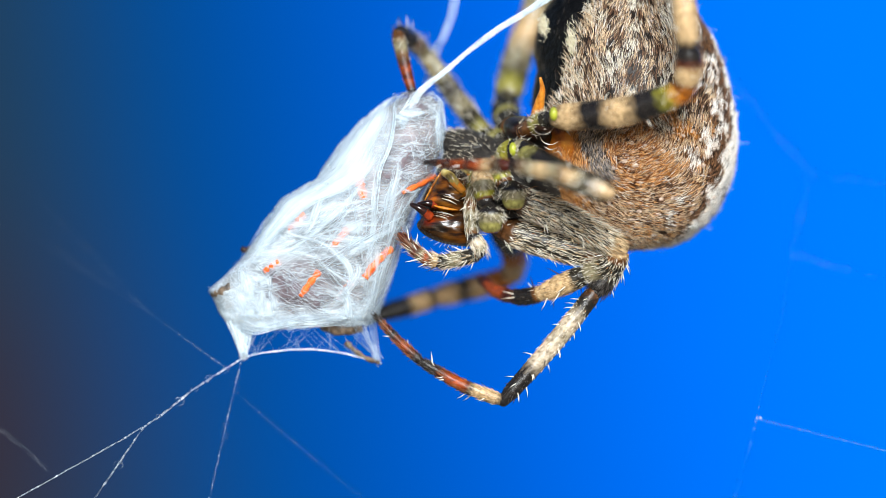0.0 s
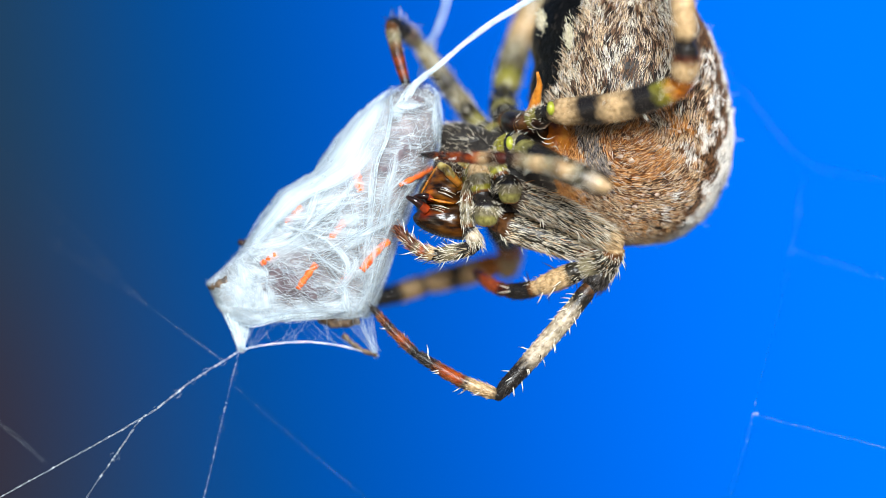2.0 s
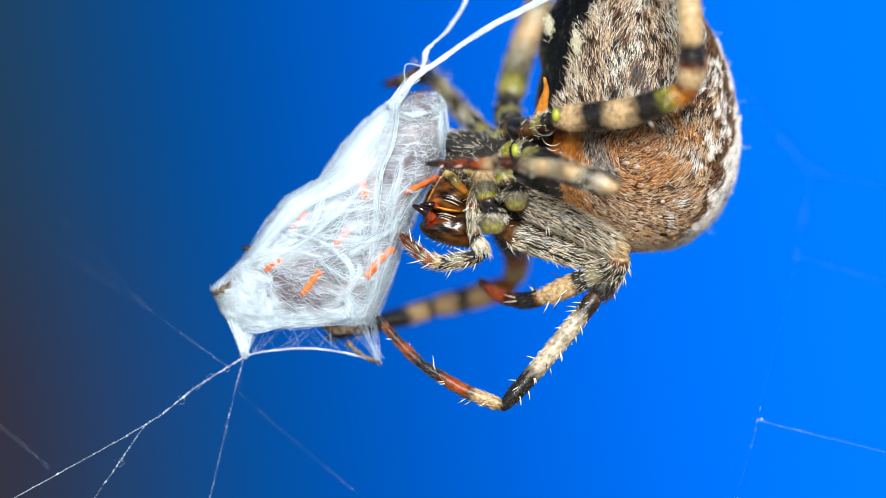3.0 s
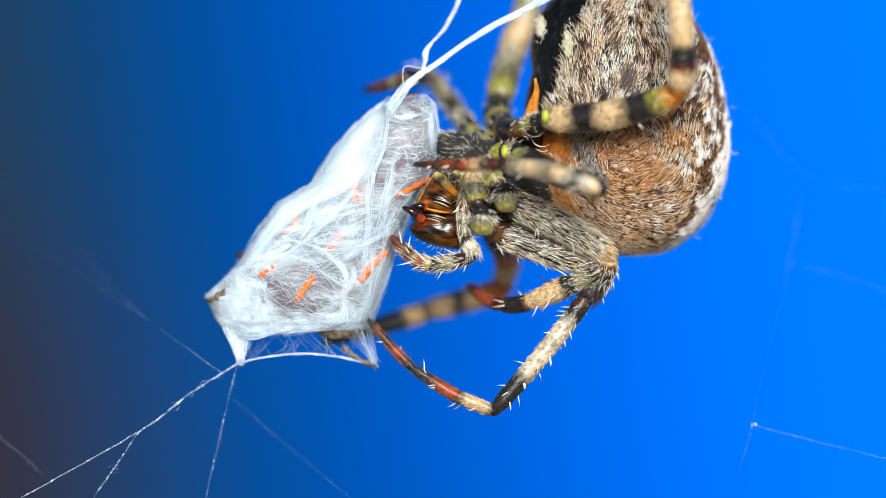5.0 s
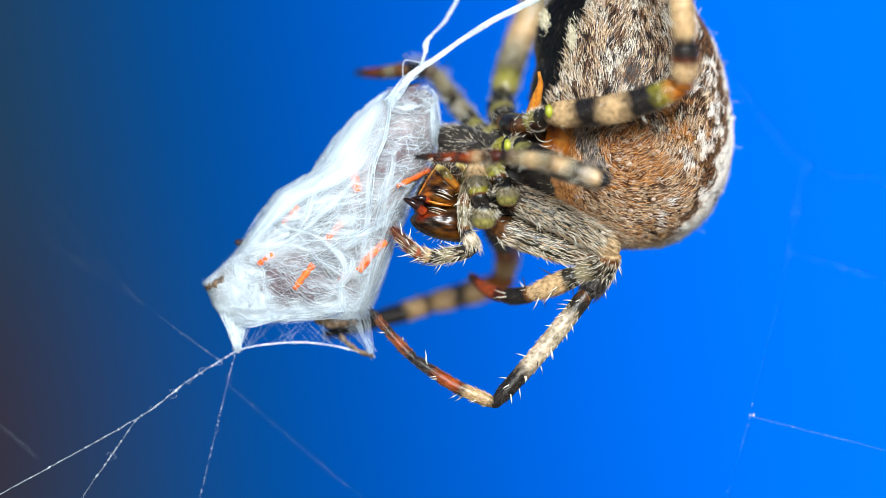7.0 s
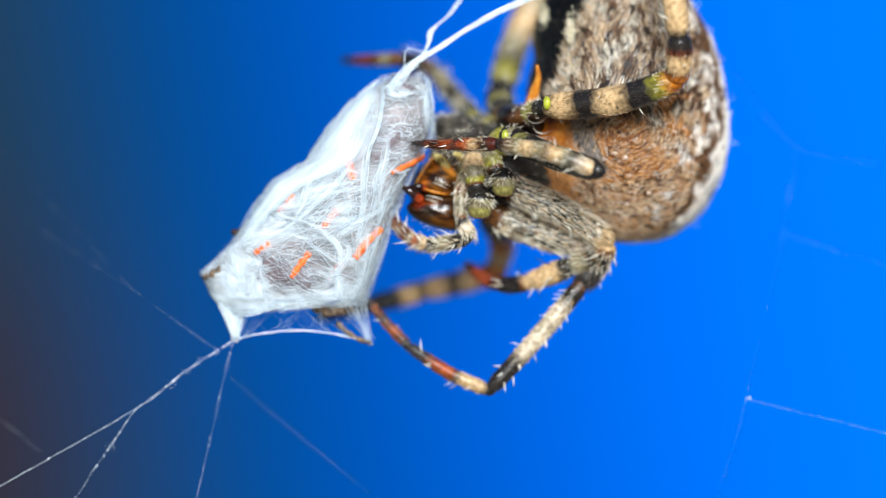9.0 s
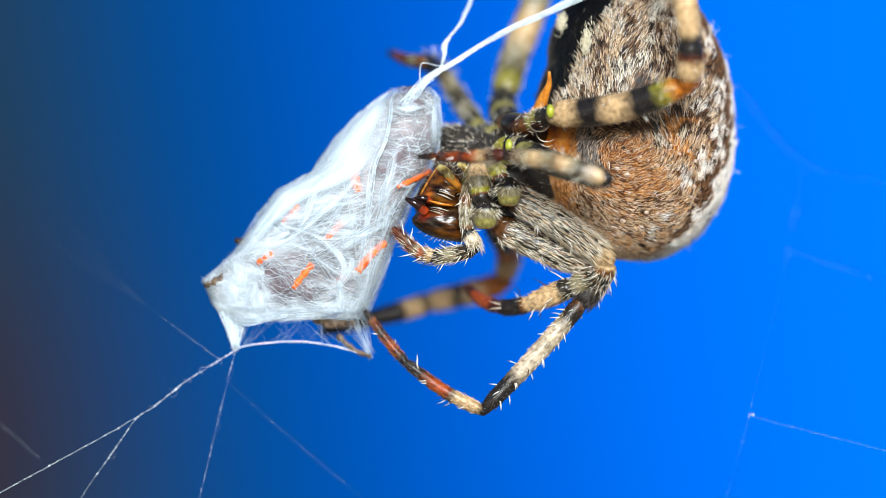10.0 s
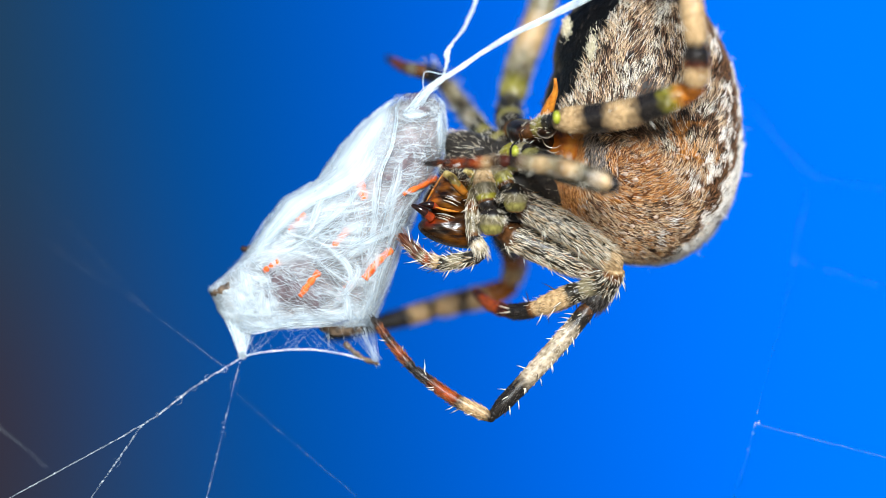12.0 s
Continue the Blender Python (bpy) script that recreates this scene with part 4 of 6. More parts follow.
def build_cord():
    """The stout silk cord from the bundle's top, and a looser kinked one beside it."""
    o = at(-1.175, 7.7, -0.6)
    s = Shape(o)
    way_end = at(11.9, 15.275, 0.5)
    core = [at(-2.35, 6.275, -0.5), at(-1.7, 7.125, -0.5), o, at(-0.225, 8.325, -0.6), at(1.9, 9.775, -0.6), at(4.525, 11.125, -0.6), at(7.9, 13.025, -0.5), way_end]
    wide = [0.40, 0.26, 0.14, 0.10, 0.12, 0.17, 0.25, 0.34]
    s.tube(spline(core, 5), [w * 0.12 for w in wide for _ in range(5)][:36], 8, 0)
    cord = s.done("silk_cord", [SILK_FIBRE], web, "stout twisted white silk cord above the wrapped prey")
    for i in range(40):
        s = Shape(o)
        ang, q = rnd.uniform(0, 6.28), rnd.random() ** 0.5
        line = []
        for p, w in zip(core, wide):
            line.append(p + Vector((-0.55 * math.cos(ang), 0.6 * math.sin(ang), 0.83 * math.cos(ang))) * w * q * MM)
            ang += rnd.gauss(0, 0.9)
        line = spline(line, 5)
        line = [p + jitter(0.000012) for p in line]
        s.tube(line, [rnd.uniform(0.007, 0.016)] * len(line), 4, 0)
        s.done("filament", [SILK_FIBRE], cord)
    # small open loop at the cord's foot
    loop = spline([at(-0.975, 7.575, -0.6), at(-1.55, 7.275, -0.6), at(-1.6, 8.225, -0.6), at(-0.9, 8.175, -0.6), at(-0.5, 8.225, -0.6)], 6)
    s = Shape(o)
    s.tube(loop, [0.018] * len(loop), 5, 0)
    loop_part = s.done("loop", [SILK_FIBRE], cord, "small open loop of silk")
    o2 = at(-0.9, 7.975, -1.0)
    s = Shape(o2)
    core = [o2, at(-0.7, 8.525, -1.0), at(-0.575, 9.075, -1.2), at(0.15, 9.825, -1.8), at(0.55, 10.475, -2.2), at(0.9, 11.15, -2.6), at(2.15, 14.025, -4)]
    wide = [0.10, 0.15, 0.24, 0.17, 0.16, 0.13, 0.12]
    s.tube(spline(core, 5), [w * 0.2 for w in wide for _ in range(5)][:31], 8, 0)
    side = s.done("silk_strand", [SILK_FIBRE], web, "loose kinked white silk strand beside the cord")
    for i in range(26):
        s = Shape(o2)
        ang, q = rnd.uniform(0, 6.28), rnd.random() ** 0.5
        line = []
        for p, w in zip(core, wide):
            line.append(p + Vector((0.8 * math.cos(ang), 0.6 * math.sin(ang), 0.5 * math.cos(ang))) * w * q * MM)
            ang += rnd.gauss(0, 1.0)
        line = spline(line, 5)
        line = [p + jitter(0.000014) for p in line]
        s.tube(line, [rnd.uniform(0.007, 0.014)] * len(line), 4, 0)
        s.done("filament", [SILK_FIBRE], side)
    return cord, side, loop_part


silk_cord, silk_strand, silk_loop = build_cord()

# ---- spider ----
SPIDER = at(5.025, 4.525, 0)
spider = new("spider")
spider.location = SPIDER
tagged(spider, "hairy brown garden spider with banded legs, biting its wrapped prey", "spider")


def dress(s, line, radius, bands, hairs, spines, hair_mats, hair_len, spine_len, forward=0.8):
    """Hair and spines on a limb's tube."""
    n = len(line) - 1
    reach = sum((b - a).length for a, b in zip(line, line[1:]))
    for i in range(hairs + spines):
        t = rnd.uniform(0.02, 0.97)
        k = min(int(t * n), n - 1)
        p = line[k].lerp(line[k + 1], t * n - k)
        way = (line[k + 1] - line[k]).normalized()
        a, b = side_axes(way)
        w = rnd.uniform(0, 6.283)
        rad = a * math.cos(w) + b * math.sin(w)
        r = radius(t) * MM
        if i < hairs:
            f = rnd.gauss(forward, 0.25)
            band = band_at(bands, min(t + 0.5 * hair_len * MM / max(reach, 1e-6), 1.0))
            mat = hair_mats.get(band, H_PALE)
            if band == GREY and rnd.random() < 0.2:
                mat = H_STRAW
            if rnd.random() < 0.10 and band not in (RUST, MAROON, DARK):
                mat = rnd.choice((H_DARK, H_DARK, H_TAN))
            s.hair(p + rad * r * 0.95, way * f + rad * (0.17 if hairs > 1500 else 0.26) + jitter(0.08), hair_len * rnd.uniform(0.7, 1.6), rnd.uniform(0.014, 0.021) if hairs > 1500 else rnd.uniform(0.009, 0.015), mat, -rad * 0.12)
        else:
            s.hair(p + rad * r * 0.92, way * 0.5 + rad * 0.9 + jitter(0.12), spine_len * rnd.uniform(0.8, 1.4), 0.038, SPN if rnd.random() < 0.75 else H_DARK, way * 0.12)


def band_at(bands, t):
    m = bands[0][1]
    for start, mat in bands:
        if t >= start:
            m = mat
    return m


HAIRS = {BEIGE: H_STRAW, LIME: H_PALE, DARK: H_DARK, RUST: H_RUST, MAROON: H_RUST, GREY: H_PALE, OLIVE: H_PALE, AMB: H_TAN, BROWN: H_PALE, TAUPE: H_PALE, PALE_GREY: H_PALE}


def segment(name, points, r0, r1, bands, parent, hairs=60, spines=0, hair_len=0.22, spine_len=0.5, swell=0.12, label="", ends=0.75, claw=False):
    """One limb segment along places in the scene, r0 and r1 its half widths in mm. Its origin is its upper joint."""
    pts = [Vector(p) for p in points]
    line = spline(pts, max(4, 64 // (len(pts) - 1)))
    seed = rnd.random() * 50

    def radius(t):
        body = r0 + (r1 - r0) * t
        end = min(t, 1 - t) * 12
        return body * (1 + swell * math.sin(t * math.pi)) * (ends + (1 - ends) * min(1.0, end)) * (1 + 0.035 * noise.noise((t * 7, seed, 0)))

    s = Shape(pts[0])

    def tone(t, k):
        w = 2 * math.pi * k / 20
        t += 0.022 * noise.noise((t * 5, math.cos(w) * 0.9 + seed, math.sin(w) * 0.9)) + 0.045 * noise.noise((t * 22, math.cos(w) * 3.0 + seed, math.sin(w) * 3.0))
        mixed = Vector((0, 0, 0))
        for q in (-0.05, -0.025, 0.0, 0.025, 0.05):
            mixed += Vector(TONES[band_at(bands, min(max(t + q, 0), 1))])
        return mixed / 5

    s.tube(line, radius, 20, lambda t, k: band_at(bands, t), tone=tone)
    s.blob(pts[0], [Vector(v) * r0 * ends * MM for v in ((1, 0, 0), (0, 1, 0), (0, 0, 1))], band_at(bands, 0), 8, 12)
    s.blob(pts[-1], [Vector(v) * r1 * ends * MM for v in ((1, 0, 0), (0, 1, 0), (0, 0, 1))], band_at(bands, 1), 8, 12)
    if claw:
        way = line[-1] - line[-4]
        a, b = side_axes(way)
        for q in (-1, 1):
            s.hair(line[-1] + a * q * r1 * 0.5 * MM, way, 0.26, 0.04, H_DARK, b * 0.35)
    dress(s, line, radius, bands, int(hairs * 2.0), spines, HAIRS, hair_len * 1.25, spine_len)
    return s.done(name, LEG_MATERIALS, parent, label)


def build_abdomen():
    centre = at(8.3, 6.2, -2.6)
    tilt = Matrix.Rotation(radians(-4), 3, "Y")
    ax, ay, az = 4.46, 4.25, 6.3

    def skin(phi, w):
        """Height phi and turn w: 0 is the back, pi the belly."""
        up = math.sin(phi)
        c = math.cos(phi) ** (0.92 if up > 0 else 0.92 - 0.14 * min(1.0, -2 * up))
        wide = c * (1 - 0.10 * up - 0.05 * up * up)
        length = az
        shoulder = 1 + 0.035 * math.exp(-((up + 0.45) / 0.3) ** 2) * max(0, math.cos(w))
        belly = 1 + 0.70 * max(0.0, up - 0.32) * max(0.0, -math.cos(w))
        d = Vector((ax * wide * math.cos(w) * shoulder * belly, ay * wide * math.sin(w), length * up))
        d *= 1 + 0.012 * noise.noise(d * 0.9) + 0.006 * noise.noise(d * 2.6)
        return centre + (tilt @ d) * MM

    def pattern(p):
        """The kind of hide at a place: its skin colour, the hairs' slot and how thickly they stand."""
        d = tilt.transposed() @ ((p - centre) / MM)
        up = max(-1.0, min(1.0, d.z / az))
        wide = ax * max(0.2, math.sqrt(1 - up * up))
        lean = d.x / wide
        q = p * 1000
        blot, fine = noise.noise(q * 1.15), noise.noise(q * 2.7)
        lobe = abs(((d.z + 0.6) / 1.7) % 1.0 - 0.5) * 2
        rim = lean + 0.055 * (lobe - 0.5) + 0.06 * blot
        # black belly between the flanks, its border running up and backwards
        belly = d.x - (-3.35 + 0.42 * (d.z - 0.8)) + 0.22 * fine
        if d.z > -0.6 and belly < 0 and d.y > -0.8 + 0.3 * fine:
            return (0.07, 0.052, 0.028), 2, 0.05
        if d.z > -0.6 and belly < 0:
            return (0.0022, 0.0020, 0.0020), 2, 0.03
        if d.z > 0.2 and belly < 0.42:
            return (0.04, 0.030, 0.02), 0 if fine > 0 else 3, 0.7
        under = math.hypot(d.x / ax, d.z / az) + 0.03 * blot
        if rim > 0.965 or (d.z < -3.0 and d.x > -0.5 and under > 0.985):
            return ((0.60, 0.50, 0.38), 4, 0.75) if fine > -0.25 else ((0.05, 0.025, 0.012), 2, 0.35)
        if rim > 0.87:
            return ((0.55, 0.46, 0.38), 4, 0.7) if fine + 0.6 * blot > 0.14 else ((0.035, 0.017, 0.008), 6, 0.45)
        if rim > 0.78:
            return ((0.025, 0.012, 0.006), 6, 0.45) if fine + 0.9 * blot < 0.36 else ((0.50, 0.40, 0.32), 4, 0.75)
        if rim > 0.66 and fine + blot > 0.48:
            return (0.34, 0.24, 0.17), 4, 0.8
        # slate streak that comes down from the waist and bends under the flank
        streak = abs(d.x - (-2.05 + 0.22 * (-1.0 - d.z) + 0.05 * (d.z + 1.0) ** 2))
        if -3.1 < d.z < -0.4 and streak < 0.45 + 0.2 * fine:
            return (0.05, 0.040, 0.036), 5, 0.9
        if d.x < -2.2 and d.z < -0.2:
            return (0.24, 0.085, 0.014), 1, 0.9
        warm = math.exp(-((d.x + 0.3) / 2.0) ** 2 - ((d.z + 2.2) / 1.55) ** 2) + 0.30 * blot + 0.15 * fine
        if warm > 0.52:
            return (0.13, 0.040, 0.007), 1, 0.66
        gold = noise.noise(q * 0.85 + Vector((7.0, 3.0, 1.0)))
        speck = noise.noise(Vector((q.x * 2.2, q.y * 2.2, q.z * 1.7)) + Vector((2.0, 5.0, 9.0)))
        if d.z < 0.3 and speck + 0.4 * gold < -0.34:
            return (0.026, 0.012, 0.006), 6, 0.55
        if -3.6 < d.z < 0.2 and gold > 0.18 + 0.3 * fine:
            return (0.21, 0.075, 0.009), 1, 0.68
        if d.z < -1.2:
            return (0.09, 0.036, 0.012), (4 if d.x > 1.0 and blot + fine > 0.42 else 3) if fine > -0.25 else 1, 0.72
        clump = noise.noise(Vector((q.x * 2.0, q.y * 2.0, q.z * 1.3))) + 0.5 * fine + 0.3 * blot
        if clump < -0.15 - 0.02 * d.z:
            return (0.014, 0.008, 0.005), 6, 0.5
        return (0.040, 0.022, 0.013), 3 if blot < 0.12 else 0, 0.9

    s = Shape(centre)
    rings, sides = 200, 300
    for i in range(rings + 1):
        phi = (i / rings - 0.5) * math.pi * 0.996
        for k in range(sides):
            p = skin(phi, 2 * math.pi * k / sides)
            s.tone[len(s.v)] = pattern(p)[0]
            s.v.append(p - centre)
    for i in range(rings):
        for k in range(sides):
            k2 = (k + 1) % sides
            s.f.append((i * sides + k, i * sides + k2, (i + 1) * sides + k2, (i + 1) * sides + k))
            s.m.append(0)
    s.f.append(tuple(reversed(range(sides))))
    s.f.append(tuple(rings * sides + k for k in range(sides)))
    s.m += [0, 0]
    ob = s.done("abdomen", [HIDE], spider, "swollen brown mottled abdomen with a black belly band")

    # pale raised freckles on the flank
    freckles = []
    s = Shape(centre)
    for i in range(2400):
        up, w = rnd.uniform(-0.78, 0.02), rnd.uniform(math.pi * 1.12, math.pi * 1.86)
        p = skin(math.asin(up), w)
        if any((p - f).length < 0.36 * MM for f in freckles) or noise.noise(p * 620) < -0.12 or len(freckles) > 75:
            continue
        freckles.append(p)
        nrm = (p - centre).normalized()
        a, b = side_axes(nrm)
        r = rnd.uniform(0.04, 0.11) * MM
        s.blob(p, (a * r * rnd.uniform(0.8, 1.5), b * r, nrm * r * 0.7), 0, 6, 9, 0.5, 9.0)
    s.done("freckle_field", [FRECKLE], ob, "pale pinkish raised freckles", "stuff")
    spots = np.array([tuple(f) for f in freckles])

    # coat of hair, combed in a whorl below and upwards above
    s = Shape(centre)
    for i in range(72000):
        up = rnd.uniform(-0.99, 0.85) if i % 3 else rnd.uniform(-0.99, -0.1)
        phi = math.asin(up)
        w = rnd.uniform(math.pi * 0.96, 2.06 * math.pi) if rnd.random() < 0.93 else rnd.uniform(0, math.pi)
        p = skin(phi, w)
        _, mat, thick = pattern(p + jitter(0.00005))
        tuft = noise.noise(p * 3300)
        if rnd.random() > thick - 0.8 * max(0.0, 0.1 - tuft):
            continue
        if up < 0.05 and ((spots - np.array(tuple(p))) ** 2).sum(axis=1).min() < (0.10 * MM) ** 2 and rnd.random() < 0.6:
            continue
        nrm = (p - centre).normalized()
        rise = (skin(min(phi + 0.02, 1.5), w) - p).normalized()
        side = rise.cross(nrm)
        if side.x < 0:
            side = -side
        d = (p - centre) / MM
        rx, rz = d.x - 0.2, d.z + 1.9
        far = math.hypot(rx, rz) + 0.25
        share = min(1.0, max(0.0, (d.z + 1.4) / 2.0))
        gx = -rz / far * (1 - share) + 0.22 * share
        gz = rx / far * (1 - share) + 1.0 * share
        if far < 1.3 and share < 0.5:
            gx, gz = gx * 0.5 + 0.45, gz * 0.5 + 0.5
        swirl = 0.85 * noise.noise(p * 560)
        way = side * (gx + swirl * gz) + rise * (gz - swirl * gx) + nrm * rnd.uniform(0.14, 0.40) + jitter(0.17)
        fine = 0.80 if up < -0.15 else 1.0
        if mat in (0, 3) and rnd.random() < 0.34:
            mat = rnd.choice((2, 5, 6, 6, 1, 4) if d.z < 0.3 else (2, 5, 6, 4, 4, 0))
        elif mat == 1 and d.x > -2.3 and rnd.random() < 0.42:
            mat = rnd.choice((3, 3, 3, 4, 5, 2))
        elif mat == 5 and rnd.random() < 0.35:
            mat = rnd.choice((2, 3))
        s.hair(p, way, rnd.uniform(0.22, 0.46) * fine, rnd.uniform(0.011, 0.0175) * fine, mat, nrm * rnd.uniform(-0.18, 0.02) + side * rnd.gauss(0, 0.12))
    # cream fringe over the belly's black border
    for i in range(420):
        up = rnd.uniform(0.05, 0.75)
        for w in (math.pi * 1.12, math.pi * 1.2, math.pi * 1.28, math.pi * 1.36):
            p = skin(math.asin(up), w + rnd.gauss(0, 0.05))
            if pattern(p)[1] == 0:
                s.hair(p, Vector((-0.75, -0.35, 0.8)) + jitter(0.22), rnd.uniform(0.3, 0.6), 0.013, rnd.choice((0, 3, 3)), jitter(0.1))
    # long bristles that stand out
    for i in range(170):
        phi, w = math.asin(rnd.uniform(-0.97, 0.7)), rnd.uniform(0, 6.283)
        p = skin(phi, w)
        nrm = (p - centre).normalized()
        if math.cos(w) < -0.3:
            continue
        s.hair(p, nrm + jitter(0.35), rnd.uniform(0.35, 0.8), 0.016, 4, jitter(0.15))
    s.done("hair_coat", [HAIR_PALE, HAIR_TAN, HAIR_DARK, HAIR_FAWN, HAIR_WHITE, HAIR_SLATE, HAIR_BROWN], ob, "short pale, tan and dark hairs", "stuff")
    # pale belly marks
    for x, z, d, h in ((5.65, 9.225, 0.95, 0.62), (4.42, 9.85, -0.75, 0.4)):
        s = Shape(at(x, z, d))
        for i in range(230):
            way = jitter(1.0)
            s.hair(at(x, z, d) + Vector((rnd.gauss(0, 0.10), rnd.uniform(-0.1, 0.1), rnd.gauss(0, h * 0.5))) * MM, Vector((-0.4, -0.25, 0.8)) + way * 0.3, rnd.uniform(0.16, 0.30), 0.020, rnd.choice((0, 0, 1)))
        s.done("belly_mark", [PALE, HAIR_PALE], ob, "creamy yellow mark on the black belly")
    # scape and the amber front
    s = Shape(at(4.275, 6.4, 0.2))
    s.tube(spline([at(4.1, 5.775, 0), at(4.225, 6.525, 0.3), at(4.35, 7.075, 0.6), at(4.25, 7.625, 0.8)], 6), lambda t: 0.26 * (1 - t) ** 1.3 + 0.07, 12, 0)
    s.done("scape", [SCAPE], ob, "small orange spur on the belly")
    return ob


def build_front():
    """Fore body: sternum, carapace, waist, jaws and palp."""
    s = Shape(SPIDER)
    c = at(2.65, 2.975, -1.6)
    s.blob(c, (Vector((2.9, 0, -0.9)) * MM, Vector((0, 2.1, 0)) * MM, Vector((0.55, 0, 1.75)) * MM), 0, 24, 32, 0.05, 0.8)
    s.blob(at(1.35, 4.375, -1.6), (Vector((1.5, 0, -0.5)) * MM, Vector((0, 1.3, 0)) * MM, Vector((0.3, 0, 0.8)) * MM), 0, 16, 22, 0.1, 1.2)
    for i in range(900):
        w, q = rnd.uniform(0, 6.283), rnd.uniform(-1, 1)
        h = math.sqrt(1 - q * q)
        d = Vector((2.9 * h * math.cos(w), 2.1 * h * math.sin(w), -0.9 * h * math.cos(w) + 1.75 * q)) * MM
        s.hair(c + d, d.normalized() + jitter(0.6), rnd.uniform(0.2, 0.5), 0.012, rnd.choice((1, 1, 2)))
    c2 = at(1.35, 4.375, -1.6)
    for i in range(700):
        w, q = rnd.uniform(0, 6.283), rnd.uniform(-1, 1)
        h = math.sqrt(1 - q * q)
        d = Vector((1.5 * h * math.cos(w), 1.3 * h * math.sin(w), -0.5 * h * math.cos(w) + 0.8 * q)) * MM
        s.hair(c2 + d, d.normalized() * 0.35 + Vector((-0.8, -0.1, 0.1)) + jitter(0.18), rnd.uniform(0.25, 0.5), 0.011, rnd.choice((1, 1, 1, 2, 2)))
    s.blob(at(0.45, 1.775, -1.7), (Vector((1.5, 0, -0.1)) * MM, Vector((0, 1.2, 0)) * MM, Vector((0, 0, 1.6)) * MM), 3, 16, 22, 0.05, 1.2)
    s.done("cephalothorax", [STERNUM, HAIR_PALE, HAIR_DARK, CHESTNUT], spider, "dark hairy fore body")
    s = Shape(at(5.275, 4.475, -0.2))
    s.blob(at(5.75, 4.5, 0.0), (Vector((1.3, 0, -0.5)) * MM, Vector((0, 0.8, 0)) * MM, Vector((0.25, 0, 1.15)) * MM), 0, 26, 32, 0.30, 0.9)
    s.blob(at(5.15, 4.2, 0.2), (Vector((0.35, 0, -0.2)) * MM, Vector((0, 0.6, 0)) * MM, Vector((0.1, 0, 0.75)) * MM), 0, 18, 22, 0.3, 1.4)
    s.blob(at(3.9, 5.15, -0.4), (Vector((1.2, 0, -0.3)) * MM, Vector((0, 1.5, 0)) * MM, Vector((0.1, 0, 0.7)) * MM), 1, 18, 24, 0.08, 1.0)
    # hairs that hang into the hollow from the hip and lie along its side
    for i in range(120):
        p = at(rnd.uniform(4.7, 5.6), rnd.uniform(3.5, 4.3), 0.9)
        s.hair(p, Vector((rnd.uniform(-0.6, 0.4), -0.4, 0.5)) + jitter(0.3), rnd.uniform(0.2, 0.45), 0.012, rnd.choice((2, 2, 3)))
    # ring highlights of the membrane, put in as thin pale arcs
    for places in ([(4.25, 5.05), (4.45, 4.72), (4.8, 4.62), (5.1, 4.75)], [(4.45, 4.55), (4.75, 4.40), (5.05, 4.48)], [(4.9, 4.25), (5.12, 4.30), (5.3, 4.05)]):
        line = spline([at(x, z, 1.25) for x, z in places], 7)
        s.tube(line, lambda q: 0.022 * (0.2 + math.sin(math.pi * q)), 8, 4)
    s.done("waist", [WAIST, CHESTNUT, HAIR_TAN, HAIR_BROWN, PALE_GLINT], spider, "dark amber waist, hairy along its hollow")
    # jaws: domed shells with slanting grooves; outline, the middle, tones of the amber patches
    jaws = (
        ([(0.04, 3.57), (-0.27, 3.1), (-0.55, 2.6), (-0.84, 2.04), (-0.62, 1.70), (-0.02, 1.62), (0.7, 1.62), (1.3, 1.75), (1.35, 2.9), (0.7, 3.45)], (0.35, 2.45), 0.2,
         ((0.0, 3.0, 0.42, (0.223, 0.068, 0.005)), (0.85, 2.55, 0.42, (0.223, 0.081, 0.006)), (-0.45, 2.25, 0.22, (0.248, 0.062, 0.004)), (0.1, 1.80, 0.26, (0.341, 0.118, 0.007)), (0.55, 1.72, 0.22, (0.260, 0.074, 0.005)))),
        ([(-0.66, 1.60), (-1.15, 1.12), (-0.92, 0.70), (-0.3, 0.36), (0.45, 0.17), (1.35, 0.17), (1.45, 1.0), (1.3, 1.72), (0.3, 1.64)], (0.25, 0.95), 0.3,
         ((0.75, 0.60, 0.45, (0.105, 0.034, 0.004)), (-0.62, 1.30, 0.24, (0.223, 0.019, 0.003)), (0.2, 0.45, 0.25, (0.099, 0.037, 0.004)), (0.0, 1.35, 0.3, (0.087, 0.019, 0.002)))),
    )
    for n, (outline, mid, near, patches) in enumerate(jaws):
        closed = spline([Vector((x, 0, z)) for x, z in outline + outline[:1]], 5)[:-1]
        s = Shape(at(mid[0], mid[1], near))
        sides, rings = len(closed), 12
        for face in (1, -1):
            base = len(s.v)
            for i in range(rings + 1):
                q = i / rings
                for p in closed:
                    x, z = mid[0] + (p.x - mid[0]) * q, mid[1] + (p.z - mid[1]) * q
                    dome = 0.75 * math.sqrt(max(0.0, 1 - q ** 2.6))
                    dome += ((0.026, 0.012)[n] * math.sin(15 * (0.42 * x + 0.9 * z)) + 0.07 * noise.noise((x * 1.6, z * 1.6, n))) * (1 - q ** 4)
                    c = Vector((0.020, 0.008, 0.002))
                    for px, pz, r, tone in patches:
                        c = c.lerp(Vector(tone), min(1.0, 1.1 * math.exp(-(((x - px) / r) ** 2 + ((z - pz) / (r * 0.8)) ** 2))))
                    s.tone[len(s.v)] = tuple(c)
                    s.v.append(at(x, z, near + face * dome) - s.o)
